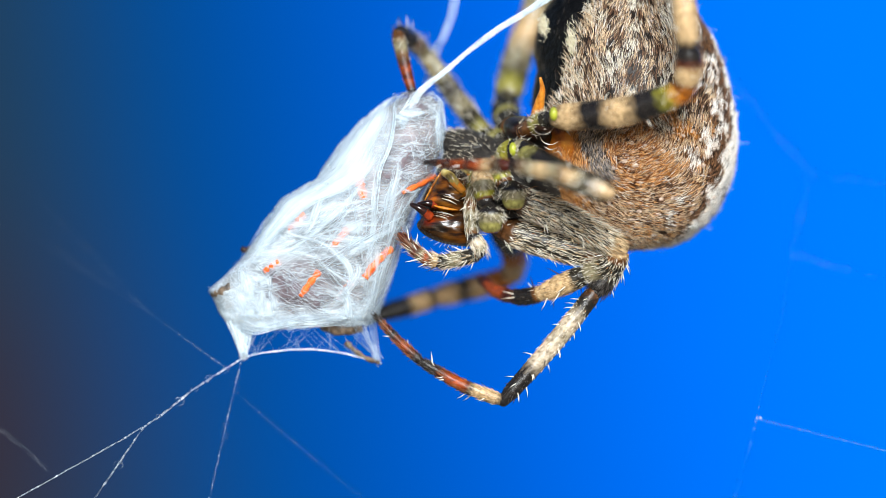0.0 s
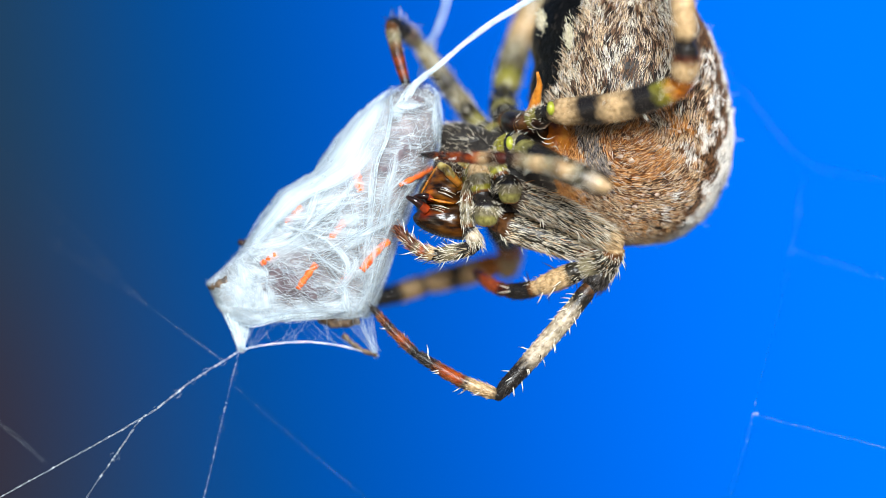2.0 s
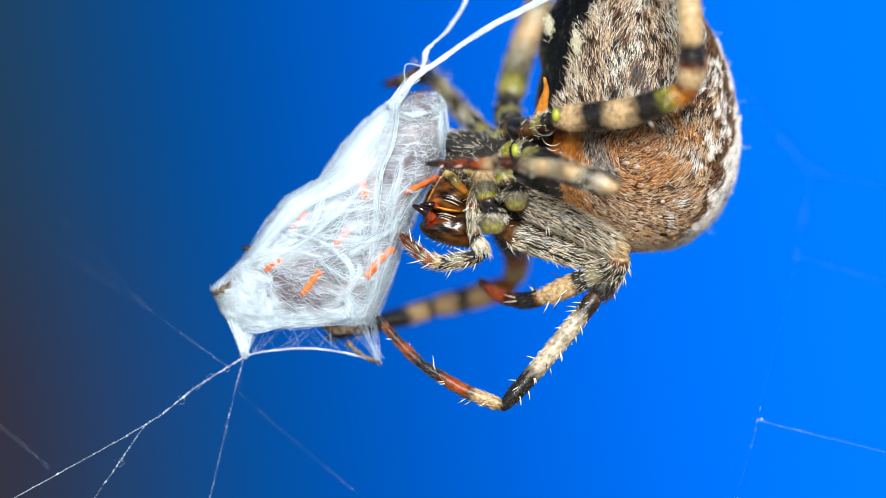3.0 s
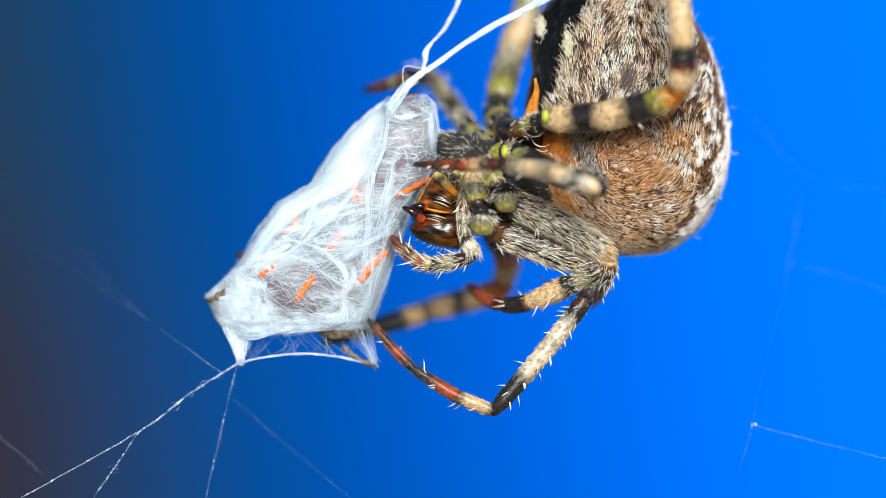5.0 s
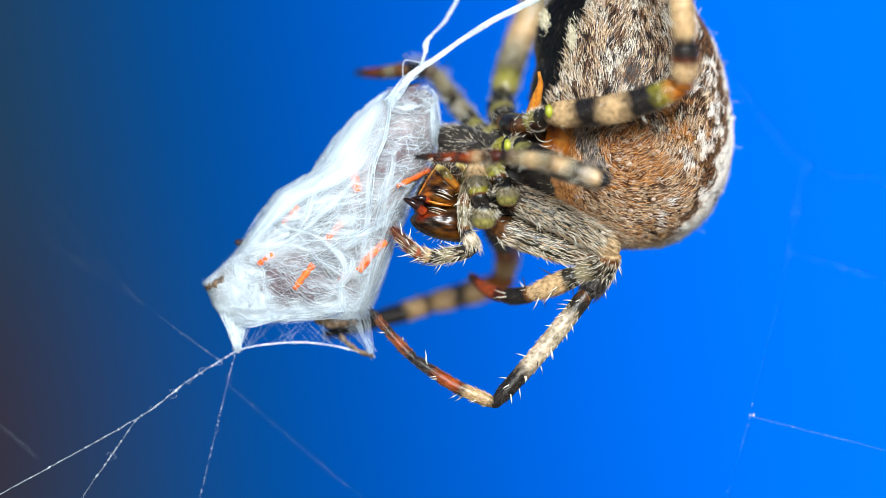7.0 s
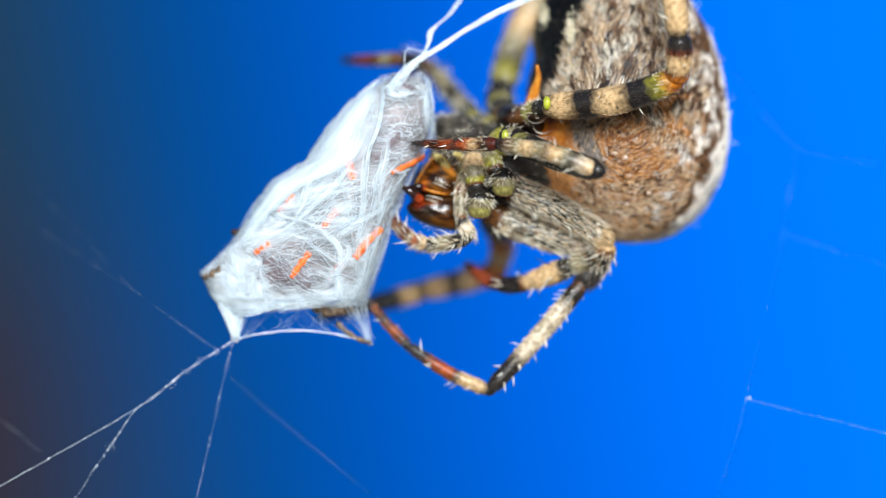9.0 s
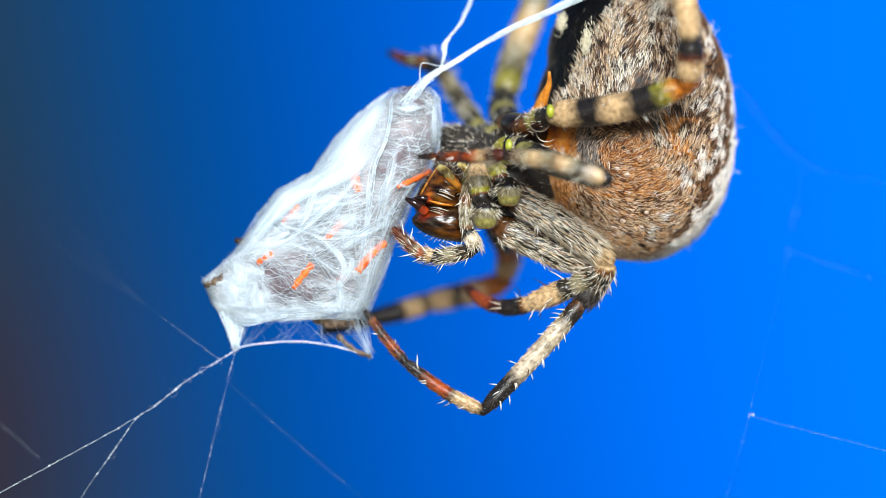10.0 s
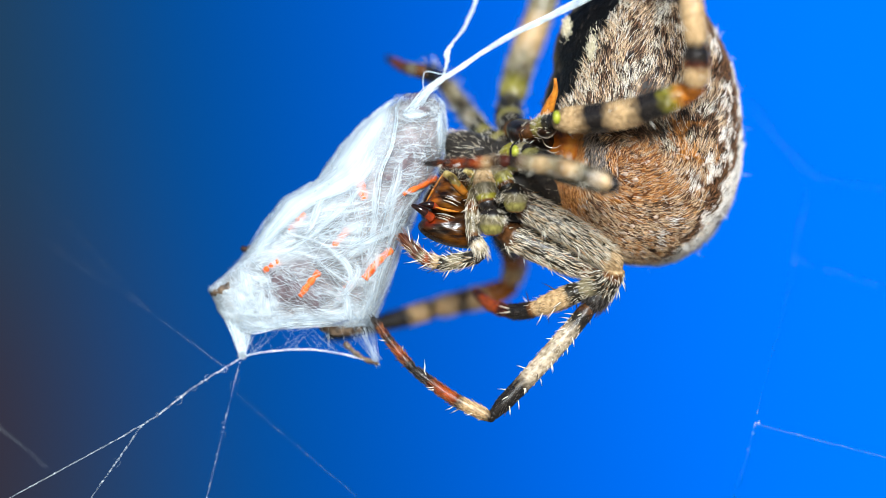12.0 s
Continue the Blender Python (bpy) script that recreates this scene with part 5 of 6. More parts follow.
            for i in range(rings):
                for k in range(sides):
                    k2 = (k + 1) % sides
                    quad = (base + i * sides + k, base + i * sides + k2, base + (i + 1) * sides + k2, base + (i + 1) * sides + k)
                    s.f.append(quad if face == 1 else quad[::-1])
                    s.m.append(0)
        for i in range(130):
            p = closed[rnd.randrange(sides)]
            out = Vector((p.x - mid[0], 0, p.z - mid[1])).normalized()
            if (n == 0 and out.z > 0.2) or (n == 1 and out.z < -0.3):
                s.hair(at(p.x, p.z, near + rnd.uniform(-0.2, 0.25)), out + Vector((-0.7, -0.3, 0)) + jitter(0.2), rnd.uniform(0.15, 0.34), 0.010, rnd.choice((1, 1, 2)))
        jaw = s.done("chelicera", [JAW_SHELL, HAIR_PALE, HAIR_DARK], spider, "glossy dark brown jaw, clear amber in places")
        if n == 0:
            for places, r, mat, name, label in (
                    # two pale strips modelled where reflections streak the jaw
                    ([(-0.05, 2.24, 1.00), (0.28, 2.14, 1.04), (0.60, 1.98, 1.0)], 0.034, PALE_GLINT, "jaw_ridge", "pale strip put in for a highlight streak on the jaw"),
                    ([(0.02, 2.36, 0.98), (0.35, 2.27, 1.02), (0.72, 2.12, 0.98)], 0.026, PALE_GLINT, "jaw_ridge", "pale strip put in for a highlight streak on the jaw"),
                    # light through the rim, put in as an orange strip
                    ([(-0.02, 3.50, 0.25), (-0.31, 3.05, 0.3), (-0.60, 2.55, 0.3), (-0.86, 2.05, 0.25)], 0.045, SCAPE, "jaw_edge", "thin orange strip, backlight painted along the jaw's edge"),
                    # amber bar: the lower jaw's lit edge as colour
                    ([(-0.40, 1.92, 0.9), (0.1, 1.80, 1.0), (0.65, 1.72, 0.9)], 0.06, AMBER, "tooth_ridge", "amber bar put in for the lit edge between the jaws")):
                line = spline([at(*p) for p in places], 8)
                t = Shape(line[0])
                t.tube(line, lambda q: r * (0.3 + 0.7 * math.sin(math.pi * min(0.97, q + 0.03))) * (1 + 0.2 * math.sin(q * 33)), 10, 0, 0.7)
                t.done(name, [mat], jaw, label)
        else:
            # pale bristles that draw the highlight streaks of the lower jaw
            t = Shape(at(0.1, 1.5, 1.0))
            for i in range(9):
                p = at(rnd.uniform(0.0, 0.5), 1.42 + rnd.uniform(-0.12, 0.12), 1.0)
                t.hair(p, Vector((-1, -0.25, 0.38 + rnd.gauss(0, 0.06))), rnd.uniform(0.4, 0.7), 0.013, 0, Vector((0, 0, -0.12)))
            t.done("fringe", [HAIR_PALE], jaw, "pale bristles put in for white highlight streaks between the jaws")
        root, tip, thick = (at(-0.25, 1.95, 0.6), at(-1.15, 1.98, 0.7), 0.13) if n == 0 else (at(-0.55, 1.42, 0.9), at(-1.46, 2.0, 1.1), 0.17)
        f = Shape(root)
        f.tube(spline([root, root.lerp(tip, 0.5) + Vector((0, -0.15, 0.06)) * MM, tip], 8), lambda q: thick * (1 - q) ** 0.6 + 0.06, 14, lambda q, k: 1 if q < 0.3 else 0)
        f.done("fang", [FANG, FANG_ROOT], jaw, "black shiny fang with a red-brown root")
    # mouth plates
    for places, wide in (([(0, 3.425, 0.9), (0.3, 3.225, 1.1), (0.55, 2.925, 1.15), (0.9, 2.575, 1.0)], 0.21), ([(0.85, 3.575, 0.7), (1.15, 3.425, 0.8), (1.3, 3.125, 0.8)], 0.17)):
        line = spline([at(*p) for p in places], 6)
        s = Shape(line[0])
        n = len(line) - 1
        s.tube(line, lambda t: wide * (0.55 + 0.45 * math.sin(0.5 + 2.2 * t)), 12, lambda t, k: 0 if t < 0.62 + 0.1 * math.sin(k) else 2)
        for i in range(150):
            p = line[rnd.randrange(n)]
            s.hair(p + Vector((rnd.gauss(0.25, 0.12), -0.1, rnd.gauss(0.22, 0.10))) * MM, Vector((0.4, -0.5, 0.6)) + jitter(0.35), rnd.uniform(0.2, 0.42), 0.012, rnd.choice((1, 1, 3)))
        s.done("mouth_plate", [MOUTH, HAIR_DARK, SCAPE, HAIR_PALE], spider, "yellow and orange mouth plate")
    # palp
    palp = Shape(at(1.35, 2.9, 0.8))
    palp.blob(at(1.35, 2.9, 0.8), (Vector((0.36, 0, 0)) * MM, Vector((0, 0.4, 0)) * MM, Vector((0, 0, 0.5)) * MM), OLIVE, 12, 16, 0.08, 2)
    base = palp.done("pedipalp", LEG_MATERIALS, spider, "short hairy feeler beside the jaws")
    segment("femur", [at(1.35, 2.9, 0.9), at(1.22, 1.7, 1.3), at(1.35, 0.6, 1.5)], 0.23, 0.26, [(0, TAUPE), (0.3, BROWN), (0.5, TAUPE), (0.9, BROWN)], base, 110, 8, 0.30, 0.4)
    segment("patella", [at(1.35, 0.6, 1.5), at(1.55, 0.2, 1.6), at(1.65, -0.15, 1.6)], 0.30, 0.30, [(0, DARK), (0.25, PALE_GREY), (0.7, TAUPE)], base, 90, 5, 0.3)
    segment("tibia", [at(1.65, -0.175, 1.6), at(0.775, -0.425, 1.3), at(-0.225, -0.6, 1.1)], 0.30, 0.30, [(0, DARK), (0.2, GREY), (0.45, TAUPE), (0.8, GREY)], base, 130, 10, 0.30, 0.5)
    segment("tarsus", [at(-0.15, -0.575, 1.1), at(-0.975, -0.275, 0.9), at(-1.9, 0.625, 0.6)], 0.31, 0.18, [(0, BEIGE), (0.18, BROWN), (0.30, RUST), (0.42, TAUPE), (0.55, MAROON), (0.68, BROWN), (0.82, MAROON)], base, 150, 14, 0.28, 0.5)


def leg_base(points, r, label, bands=None):
    s = Shape(points[0])
    line = spline([Vector(p) for p in points], 10)
    s.tube(line, lambda t: r * (0.85 + 0.25 * math.sin(t * 3.1)), 14, lambda t, k: band_at(bands or [(0, BROWN), (0.30, GREY), (0.45, BROWN), (0.72, OLIVE), (0.86, DARK)], t))
    for q in (0, -1):
        s.blob(line[q], [Vector(v) * r * 0.85 * MM for v in ((1, 0, 0), (0, 1, 0), (0, 0, 1))], BROWN if q == 0 else DARK, 8, 12)
    dress(s, line, lambda t: r, [(0, OLIVE)], 110, 0, HAIRS, 0.30, 0.4, 0.5)
    return s.done("leg", LEG_MATERIALS, spider, label)


def ball_joint(parent, centre, r, top=TAUPE, low=OLIVE):
    """A trochanter: a hairy grey ball with a dark ring above and a yellow-green lower edge."""
    s = Shape(centre)
    rings, sides = 16, 24
    base = len(s.v)
    for i in range(rings + 1):
        ph = math.pi * (i / rings - 0.5) * 0.98
        for k in range(sides):
            w = 2 * math.pi * k / sides
            h = math.sin(ph) + 0.12 * noise.noise((math.cos(w) * 2, math.sin(w) * 2, i * 0.3))
            s.tone[len(s.v)] = TONES[DARK] if h > 0.30 else TONES[top] if h > -0.30 else TONES[low] if h > -0.85 else TONES[AMB]
            s.v.append(Vector((math.cos(w) * math.cos(ph), math.sin(w) * math.cos(ph) * 0.9, math.sin(ph) * 1.15)) * r * MM * (1 + 0.05 * math.sin(ph * 5)))
    for i in range(rings):
        for k in range(sides):
            k2 = (k + 1) % sides
            s.f.append((base + i * sides + k, base + i * sides + k2, base + (i + 1) * sides + k2, base + (i + 1) * sides + k))
            s.m.append(top)
    for i in range(110):
        w, q = rnd.uniform(0, 6.283), rnd.uniform(-0.1, 0.8)
        h = math.sqrt(1 - q * q)
        d = Vector((math.cos(w) * h, math.sin(w) * h * 0.9, q * 1.15))
        s.hair(centre + d * r * 0.97 * MM, Vector((d.x * 0.8, d.y * 0.5, -0.75)) + jitter(0.15), rnd.uniform(0.2, 0.4), 0.016, H_DARK if rnd.random() < 0.3 else H_PALE, d * 0.35)
    return s.done("trochanter", LEG_MATERIALS, parent, "hairy grey joint with a yellow-green edge")


def socket(parent, centre, r, spot):
    """A hip socket: dark glossy amber ball, a thin pale arc that stands for the highlight on its rim and a fringe of
    pale hairs; spot: the place of its yellow-green plate.
    """
    s = Shape(centre)
    s.blob(centre, (Vector((r, 0, 0)) * MM, Vector((0, r, 0)) * MM, Vector((0, 0, r * 0.9)) * MM), 0, 14, 20, 0.06, 2.0)
    # highlight along the rim, modelled as a pale arc
    rim = [centre + Vector((math.cos(a) * r * 1.02, -0.45 * r - 0.25 * r * math.sin(a * 0.5), math.sin(a) * r * 0.95)) * MM for a in (3.3 + 0.22 * i for i in range(14))]
    s.tube(rim, [0.010] * len(rim), 6, 1)
    for i in range(46):
        a = rnd.uniform(0.9, 3.0)
        d = Vector((math.cos(a), -rnd.uniform(0.1, 0.7), math.sin(a)))
        s.hair(centre + d.normalized() * r * 0.98 * MM, d + Vector((-0.2, -0.2, 0.5)) + jitter(0.2), rnd.uniform(0.22, 0.42), 0.015, 2, Vector((-0.2, 0, -0.15)))
    s.done("socket", [CHESTNUT, PALE_GLINT, HAIR_PALE], parent, "glossy dark amber hip socket with a pale hair fringe")
    s = Shape(spot)
    s.blob(spot, (Vector((0.17, 0, 0.05)) * MM, Vector((0, 0.16, 0)) * MM, Vector((-0.04, 0, 0.30)) * MM), 0, 10, 14, 0.05, 2.0)
    s.done("joint_plate", [PLATE], parent, "smooth yellow-green joint plate")


abdomen = build_abdomen()
build_front()

# near side, hind leg
hind = leg_base([at(3.525, 5.225, 0.8), at(4.225, 5.575, 1.6), at(4.95, 5.875, 2.3)], 0.40, "banded hind leg, black and beige", [(0, BROWN), (0.40, OLIVE), (0.70, GREY), (0.88, DARK)])
socket(hind, at(4.42, 5.5, 1.7), 0.47, at(4.9, 5.98, 3.0))
hind_femur = segment("femur", [at(4.9, 5.775, 2.3), at(7.9, 6.025, 3.6), at(10.7, 6.9, 4.8)], 0.60, 0.56,
                     [(0, DARK), (0.05, BEIGE), (0.21, DARK), (0.43, BEIGE), (0.60, DARK), (0.85, LIME), (0.93, AMB)], hind, 520, 14, 0.17, 0.4)
hind_patella = segment("patella", [at(10.7, 6.9, 4.8), at(10.9, 7.825, 5.3), at(10.9, 8.875, 5.6)], 0.50, 0.52,
                       [(0, AMB), (0.2, BROWN), (0.30, BEIGE), (0.62, MAROON), (0.75, DARK)], hind, 130, 5, 0.24, 0.4)
hind_tibia = segment("tibia", [at(10.9, 8.875, 5.6), at(10.7, 11.025, 5.8), at(10.275, 15.025, 5.4)], 0.50, 0.42,
                     [(0, DARK), (0.07, BEIGE), (0.65, DARK), (0.8, BEIGE)], hind, 220, 14, 0.18, 0.6)
# near side, third leg, reaching past the eye to the bundle
third = leg_base([at(2.65, 3.775, 0.6), at(3.025, 4.225, 1.4), at(3.65, 4.325, 2.0)], 0.58, "banded leg held towards the eye, foot on the silk", [(0, AMB), (0.25, OLIVE), (0.45, LIME), (0.72, DARK), (0.85, TAUPE)])
socket(third, at(2.95, 4.05, 1.4), 0.40, at(3.1, 4.42, 2.2))
third_femur = segment("femur", [at(3.6, 4.225, 2.0), at(5.4, 3.275, 4.2), at(7.35, 2.475, 6.2)], 0.50, 0.50, [(0, OLIVE), (0.15, DARK), (0.4, GREY), (0.75, DARK)], third, 140, 4)
third_tibia = segment("tibia", [at(7.4, 2.425, 6.4), at(5.4, 3.225, 6.0), at(3.025, 3.675, 5.0)], 0.38, 0.32,
                      [(0, BEIGE), (0.08, PALE_GREY), (0.19, DARK), (0.29, TAUPE), (0.38, BEIGE), (0.48, BROWN), (0.54, TAUPE), (0.66, BEIGE), (0.76, TAUPE), (0.86, BROWN), (0.92, DARK)], third, 240, 10, 0.15, 0.4)
third_foot = segment("tarsus", [at(3.025, 3.675, 5.0), at(1.4, 3.675, 4.0), at(-0.7, 3.8, 2.3)], 0.33, 0.13,
                     [(0, MAROON), (0.10, GREY), (0.22, BROWN), (0.28, BEIGE), (0.38, RUST), (0.50, DARK), (0.60, RUST), (0.70, MAROON), (0.88, DARK)], third, 170, 5, 0.2, 0.35, claw=True)
# near side, second leg: bent back under, rust foot
second = leg_base([at(2.35, 3.85, 0.8), at(2.5, 3.4, 1.3), at(2.75, 2.85, 1.6)], 0.42, "hairy grey leg with a black and rust foot", [(0, AMB), (0.3, TAUPE), (0.6, OLIVE), (0.75, LIME), (0.92, BROWN)])
ball_joint(second, at(3.12, 2.36, 2.1), 0.57)
second_femur = segment("femur", [at(3.2, 2.225, 1.0), at(5.475, 1.325, 1.2), at(7.825, 0.025, 0.9)], 0.62, 0.54, [(0, BROWN), (0.10, GREY), (0.93, BEIGE)], second, 1500, 12, 0.32, 0.40)
second_patella = segment("patella", [at(7.825, -0.075, 0.9), at(7.525, -0.725, 0.7), at(6.275, -1.175, 0.4)], 0.50, 0.44, [(0, BEIGE), (0.15, BROWN), (0.35, GREY), (0.75, TAUPE)], second, 240, 12, 0.2, 0.6)
second_tibia = segment("tibia", [at(6.35, -1.15, 0.4), at(5.4, -1.575, 0.1), at(4.45, -1.975, -0.2)], 0.46, 0.40, [(0, GREY), (0.3, BEIGE)], second, 170, 12, 0.2, 0.65)
second_meta = segment("metatarsus", [at(4.525, -1.95, -0.2), at(3.85, -2.125, -0.7), at(3.025, -2.15, -1.3)], 0.35, 0.32, [(0, BEIGE), (0.12, BROWN), (0.25, DARK), (0.85, MAROON)], second, 70, 4)
second_foot = segment("tarsus", [at(3.075, -2.15, -1.3), at(2.4, -1.9, -2.3), at(1.65, -1.325, -3.5)], 0.31, 0.20, [(0, MAROON), (0.18, RUST), (0.75, MAROON)], second, 60, 0)
# near side, first leg: hanging below, foot on the silk
first = leg_base([at(1.72, 3.55, 0.9), at(1.76, 2.9, 1.5), at(1.9, 2.15, 1.7)], 0.47, "long banded fore leg, rust-coloured foot on the silk", [(0, TAUPE), (0.15, BEIGE), (0.55, TAUPE), (0.80, LIME), (0.95, BROWN)])
ball_joint(first, at(2.1, 1.36, 2.1), 0.60)
first_femur = segment("femur", [at(2.65, 0.875, 0.2), at(4.95, 0.175, 0.3), at(7.6, -0.425, 0.2)], 0.64, 0.54, [(0, BROWN), (0.10, GREY), (0.78, BROWN), (0.92, BEIGE)], first, 1150, 18, 0.32, 0.40)
first_patella = segment("patella", [at(7.65, -0.325, 0.2), at(7.35, -1.125, 0.3), at(6.8, -1.925, 0.4)], 0.52, 0.46, [(0, BEIGE), (0.15, BROWN), (0.3, GREY), (0.7, DARK)], first, 380, 5, 0.24, 0.5)
first_tibia = segment("tibia", [at(6.85, -1.825, 0.4), at(5.025, -4.125, 0.5), at(2.725, -6.75, 0.5)], 0.385, 0.35,
                      [(0, BROWN), (0.06, DARK), (0.17, GREY), (0.24, PALE_GREY), (0.42, TAUPE), (0.47, PALE_GREY), (0.72, DARK)], first, 300, 30, 0.15, 0.42)
first_meta = segment("metatarsus", [at(2.725, -6.75, 0.5), at(0.9, -6.05, 0.5), at(-0.975, -4.975, 0.3)], 0.28, 0.205,
                     [(0, DARK), (0.07, BEIGE), (0.38, DARK), (0.46, RUST), (0.68, MAROON), (0.78, DARK)], first, 420, 10, 0.17, 0.40)
first_foot = segment("tarsus", [at(-0.925, -5.025, 0.3), at(-1.9, -4.1, 0.1), at(-2.95, -2.975, -0.2)], 0.205, 0.12,
                     [(0, DARK), (0.16, MAROON), (0.32, RUST), (0.44, MAROON), (0.60, DARK), (0.68, MAROON), (0.88, DARK)], first, 340, 4, 0.16, 0.3, claw=True)
# far side, upper leg that works at the silk
far = leg_base([at(2.9, 4.475, -2.4), at(2.45, 4.725, -3.0), at(1.95, 4.975, -3.6)], 0.55, "slender far leg working at the silk", [(0, GREY), (0.4, OLIVE), (0.7, GREY)])
far_tibia = segment("tibia", [at(1.95, 4.975, -3.6), at(0.6, 6.725, -4.8), at(-0.8, 8.725, -5.4)], 0.42, 0.37, [(0, OLIVE), (0.12, GREY), (0.3, TAUPE), (0.45, GREY), (0.7, TAUPE)], far, 160, 8, 0.3, 0.5)
far_meta = segment("metatarsus", [at(-0.8, 8.725, -5.4), at(-1.3, 9.175, -4.0), at(-1.9, 9.575, -2.4)], 0.37, 0.33, [(0, TAUPE), (0.3, BROWN), (0.6, DARK)], far, 160, 8, 0.3, 0.5)
far_foot = segment("tarsus", [at(-1.95, 9.525, -2.4), at(-1.6, 7.95, -1.7), at(-1.1, 6.2, -1.2)], 0.33, 0.15,
                   [(0, BROWN), (0.12, TAUPE), (0.30, BROWN), (0.40, DARK), (0.48, RUST), (0.54, MAROON), (0.66, RUST), (0.72, DARK)], far, 50, 0, 0.10)
# far side, hind leg going up
far_hind = leg_base([at(3.025, 5.325, -3.0), at(2.825, 5.9, -4.4), at(2.825, 6.625, -5.6)], 0.62, "far hind leg, blurred beige and olive", [(0, GREY), (0.3, OLIVE), (0.45, GREY)])
segment("femur", [at(2.825, 6.525, -5.6), at(3.25, 8.275, -6.6), at(4.15, 10.775, -7.4), at(5.025, 14.275, -7.6)], 0.62, 0.55,
        [(0, OLIVE), (0.10, LIME), (0.18, GREY), (0.26, TAUPE), (0.42, BEIGE), (0.6, TAUPE)], far_hind, 260, 0, 0.28)
# far side, fore leg below
far_fore = leg_base([at(2.4, 1.15, -4.2), at(2.775, 0.525, -5.2), at(3.025, 0.075, -6.0)], 0.55, "far fore leg, blurred brown bands", [(0, GREY)])
segment("femur", [at(2.975, 0.225, -6.0), at(3.2, -0.475, -7.4), at(3.025, -1.275, -8.2)], 0.55, 0.50, [(0, AMB), (0.4, BEIGE)], far_fore, 60, 0)
far_fore_tibia = segment("tibia", [at(3.1, -1.225, -8.2), at(1.65, -1.675, -8.2), at(-0.3, -2.175, -7.8)], 0.50, 0.48, [(0, AMB), (0.35, BEIGE), (0.62, DARK), (0.76, BEIGE)], far_fore, 120, 0)
far_fore_meta = segment("metatarsus", [at(-0.2, -2.15, -7.8), at(-1.725, -2.625, -7.2), at(-4.85, -3.475, -6.0)], 0.48, 0.30, [(0, BEIGE), (0.06, DARK), (0.16, BEIGE), (0.42, DARK)], far_fore, 120, 0)


# ---- what moves ----
def turn_rows(rows, home, origin):
    """Rows of seconds, place of the origin in mm, turn in degrees: poses in the space of home."""
    return [(t, Matrix.Translation(at(x, z, origin) - home) @ pose(0, 0, 0, 0, r, 0)) for t, x, z, r in rows]


def aim_rows(ob, rest, rows, parent_base):
    """Rows of seconds and the two ends (x, z, d) of a segment; its rest ends are given likewise."""
    way = at(*rest[1]) - at(*rest[0])
    home = base_of(ob)
    shift = home - at(*rest[0])
    out = []
    for t, a, b in rows:
        q = way.rotation_difference(at(*b) - at(*a)).to_matrix().to_4x4()
        out.append((t, Matrix.Translation(at(*a) + shift - parent_base) @ q))
    return out


BUNDLE_ROWS = [
    (0, -4.85, 1.525, 0), (0.5, -4.868, 1.536, -0.16), (1, -4.83, 1.505, 0.35),
    (1.5, -4.843, 1.534, -0.11), (2, -4.884, 1.557, -0.43), (2.5, -4.879, 1.526, 0.18),
    (3, -4.863, 1.521, 0.23), (5, -4.907, 1.581, -1.04), (5.5, -4.9, 1.582, -1.1),
    (6, -4.894, 1.566, -0.78), (6.5, -4.868, 1.536, -0.18), (8.5, -4.894, 1.571, -0.48),
    (9, -4.872, 1.577, -0.54), (9.1, -4.868, 1.572, -0.424), (9.3, -4.814, 1.498, 1.163),
    (9.5, -4.805, 1.49, 1.39), (9.7, -4.832, 1.499, 1.07), (10, -4.874, 1.515, 0.59),
    (10.5, -4.88, 1.533, 0), (11, -4.923, 1.558, -0.29), (11.5, -4.87, 1.518, 0.36),
    (12, -4.854, 1.52, 0.18),
]
# seconds, place, turn, and how far it leans towards the eye
SPIDER_ROWS = [
    (0, 5.025, 4.525, 0, 0), (0.5, 4.953, 4.526, 0.14, 0), (1, 4.95, 4.646, -1.37, 0),
    (1.5, 4.939, 4.659, -0.96, -0.4), (2, 4.969, 4.53, 0.33, -0.2), (2.5, 5.003, 4.388, 0.27, 0),
    (3, 5.009, 4.491, -0.39, 0), (5, 4.843, 4.693, -0.54, 0), (5.5, 4.968, 4.532, 0.28, 0),
    (6, 5.017, 4.419, 0.98, 0), (6.5, 4.985, 4.454, 0.34, 0), (8.5, 5.114, 4.234, 2.4, -1),
    (9, 5.144, 4.2, 2.65, -1.7), (9.1, 5.152, 4.208, 2.55, -1.66), (9.3, 5.223, 4.302, 1.176, -1.58),
    (9.5, 5.237, 4.317, 0.98, -1.5), (9.7, 5.162, 4.36, 0.744, -1), (10, 5.052, 4.424, 0.39, -0.3),
    (10.5, 5.075, 4.386, 1.01, 0), (11, 5.08, 4.374, 1.25, 0), (11.5, 5.064, 4.45, 0.78, 0),
    (12, 5.073, 4.494, 0.34, 0),
]
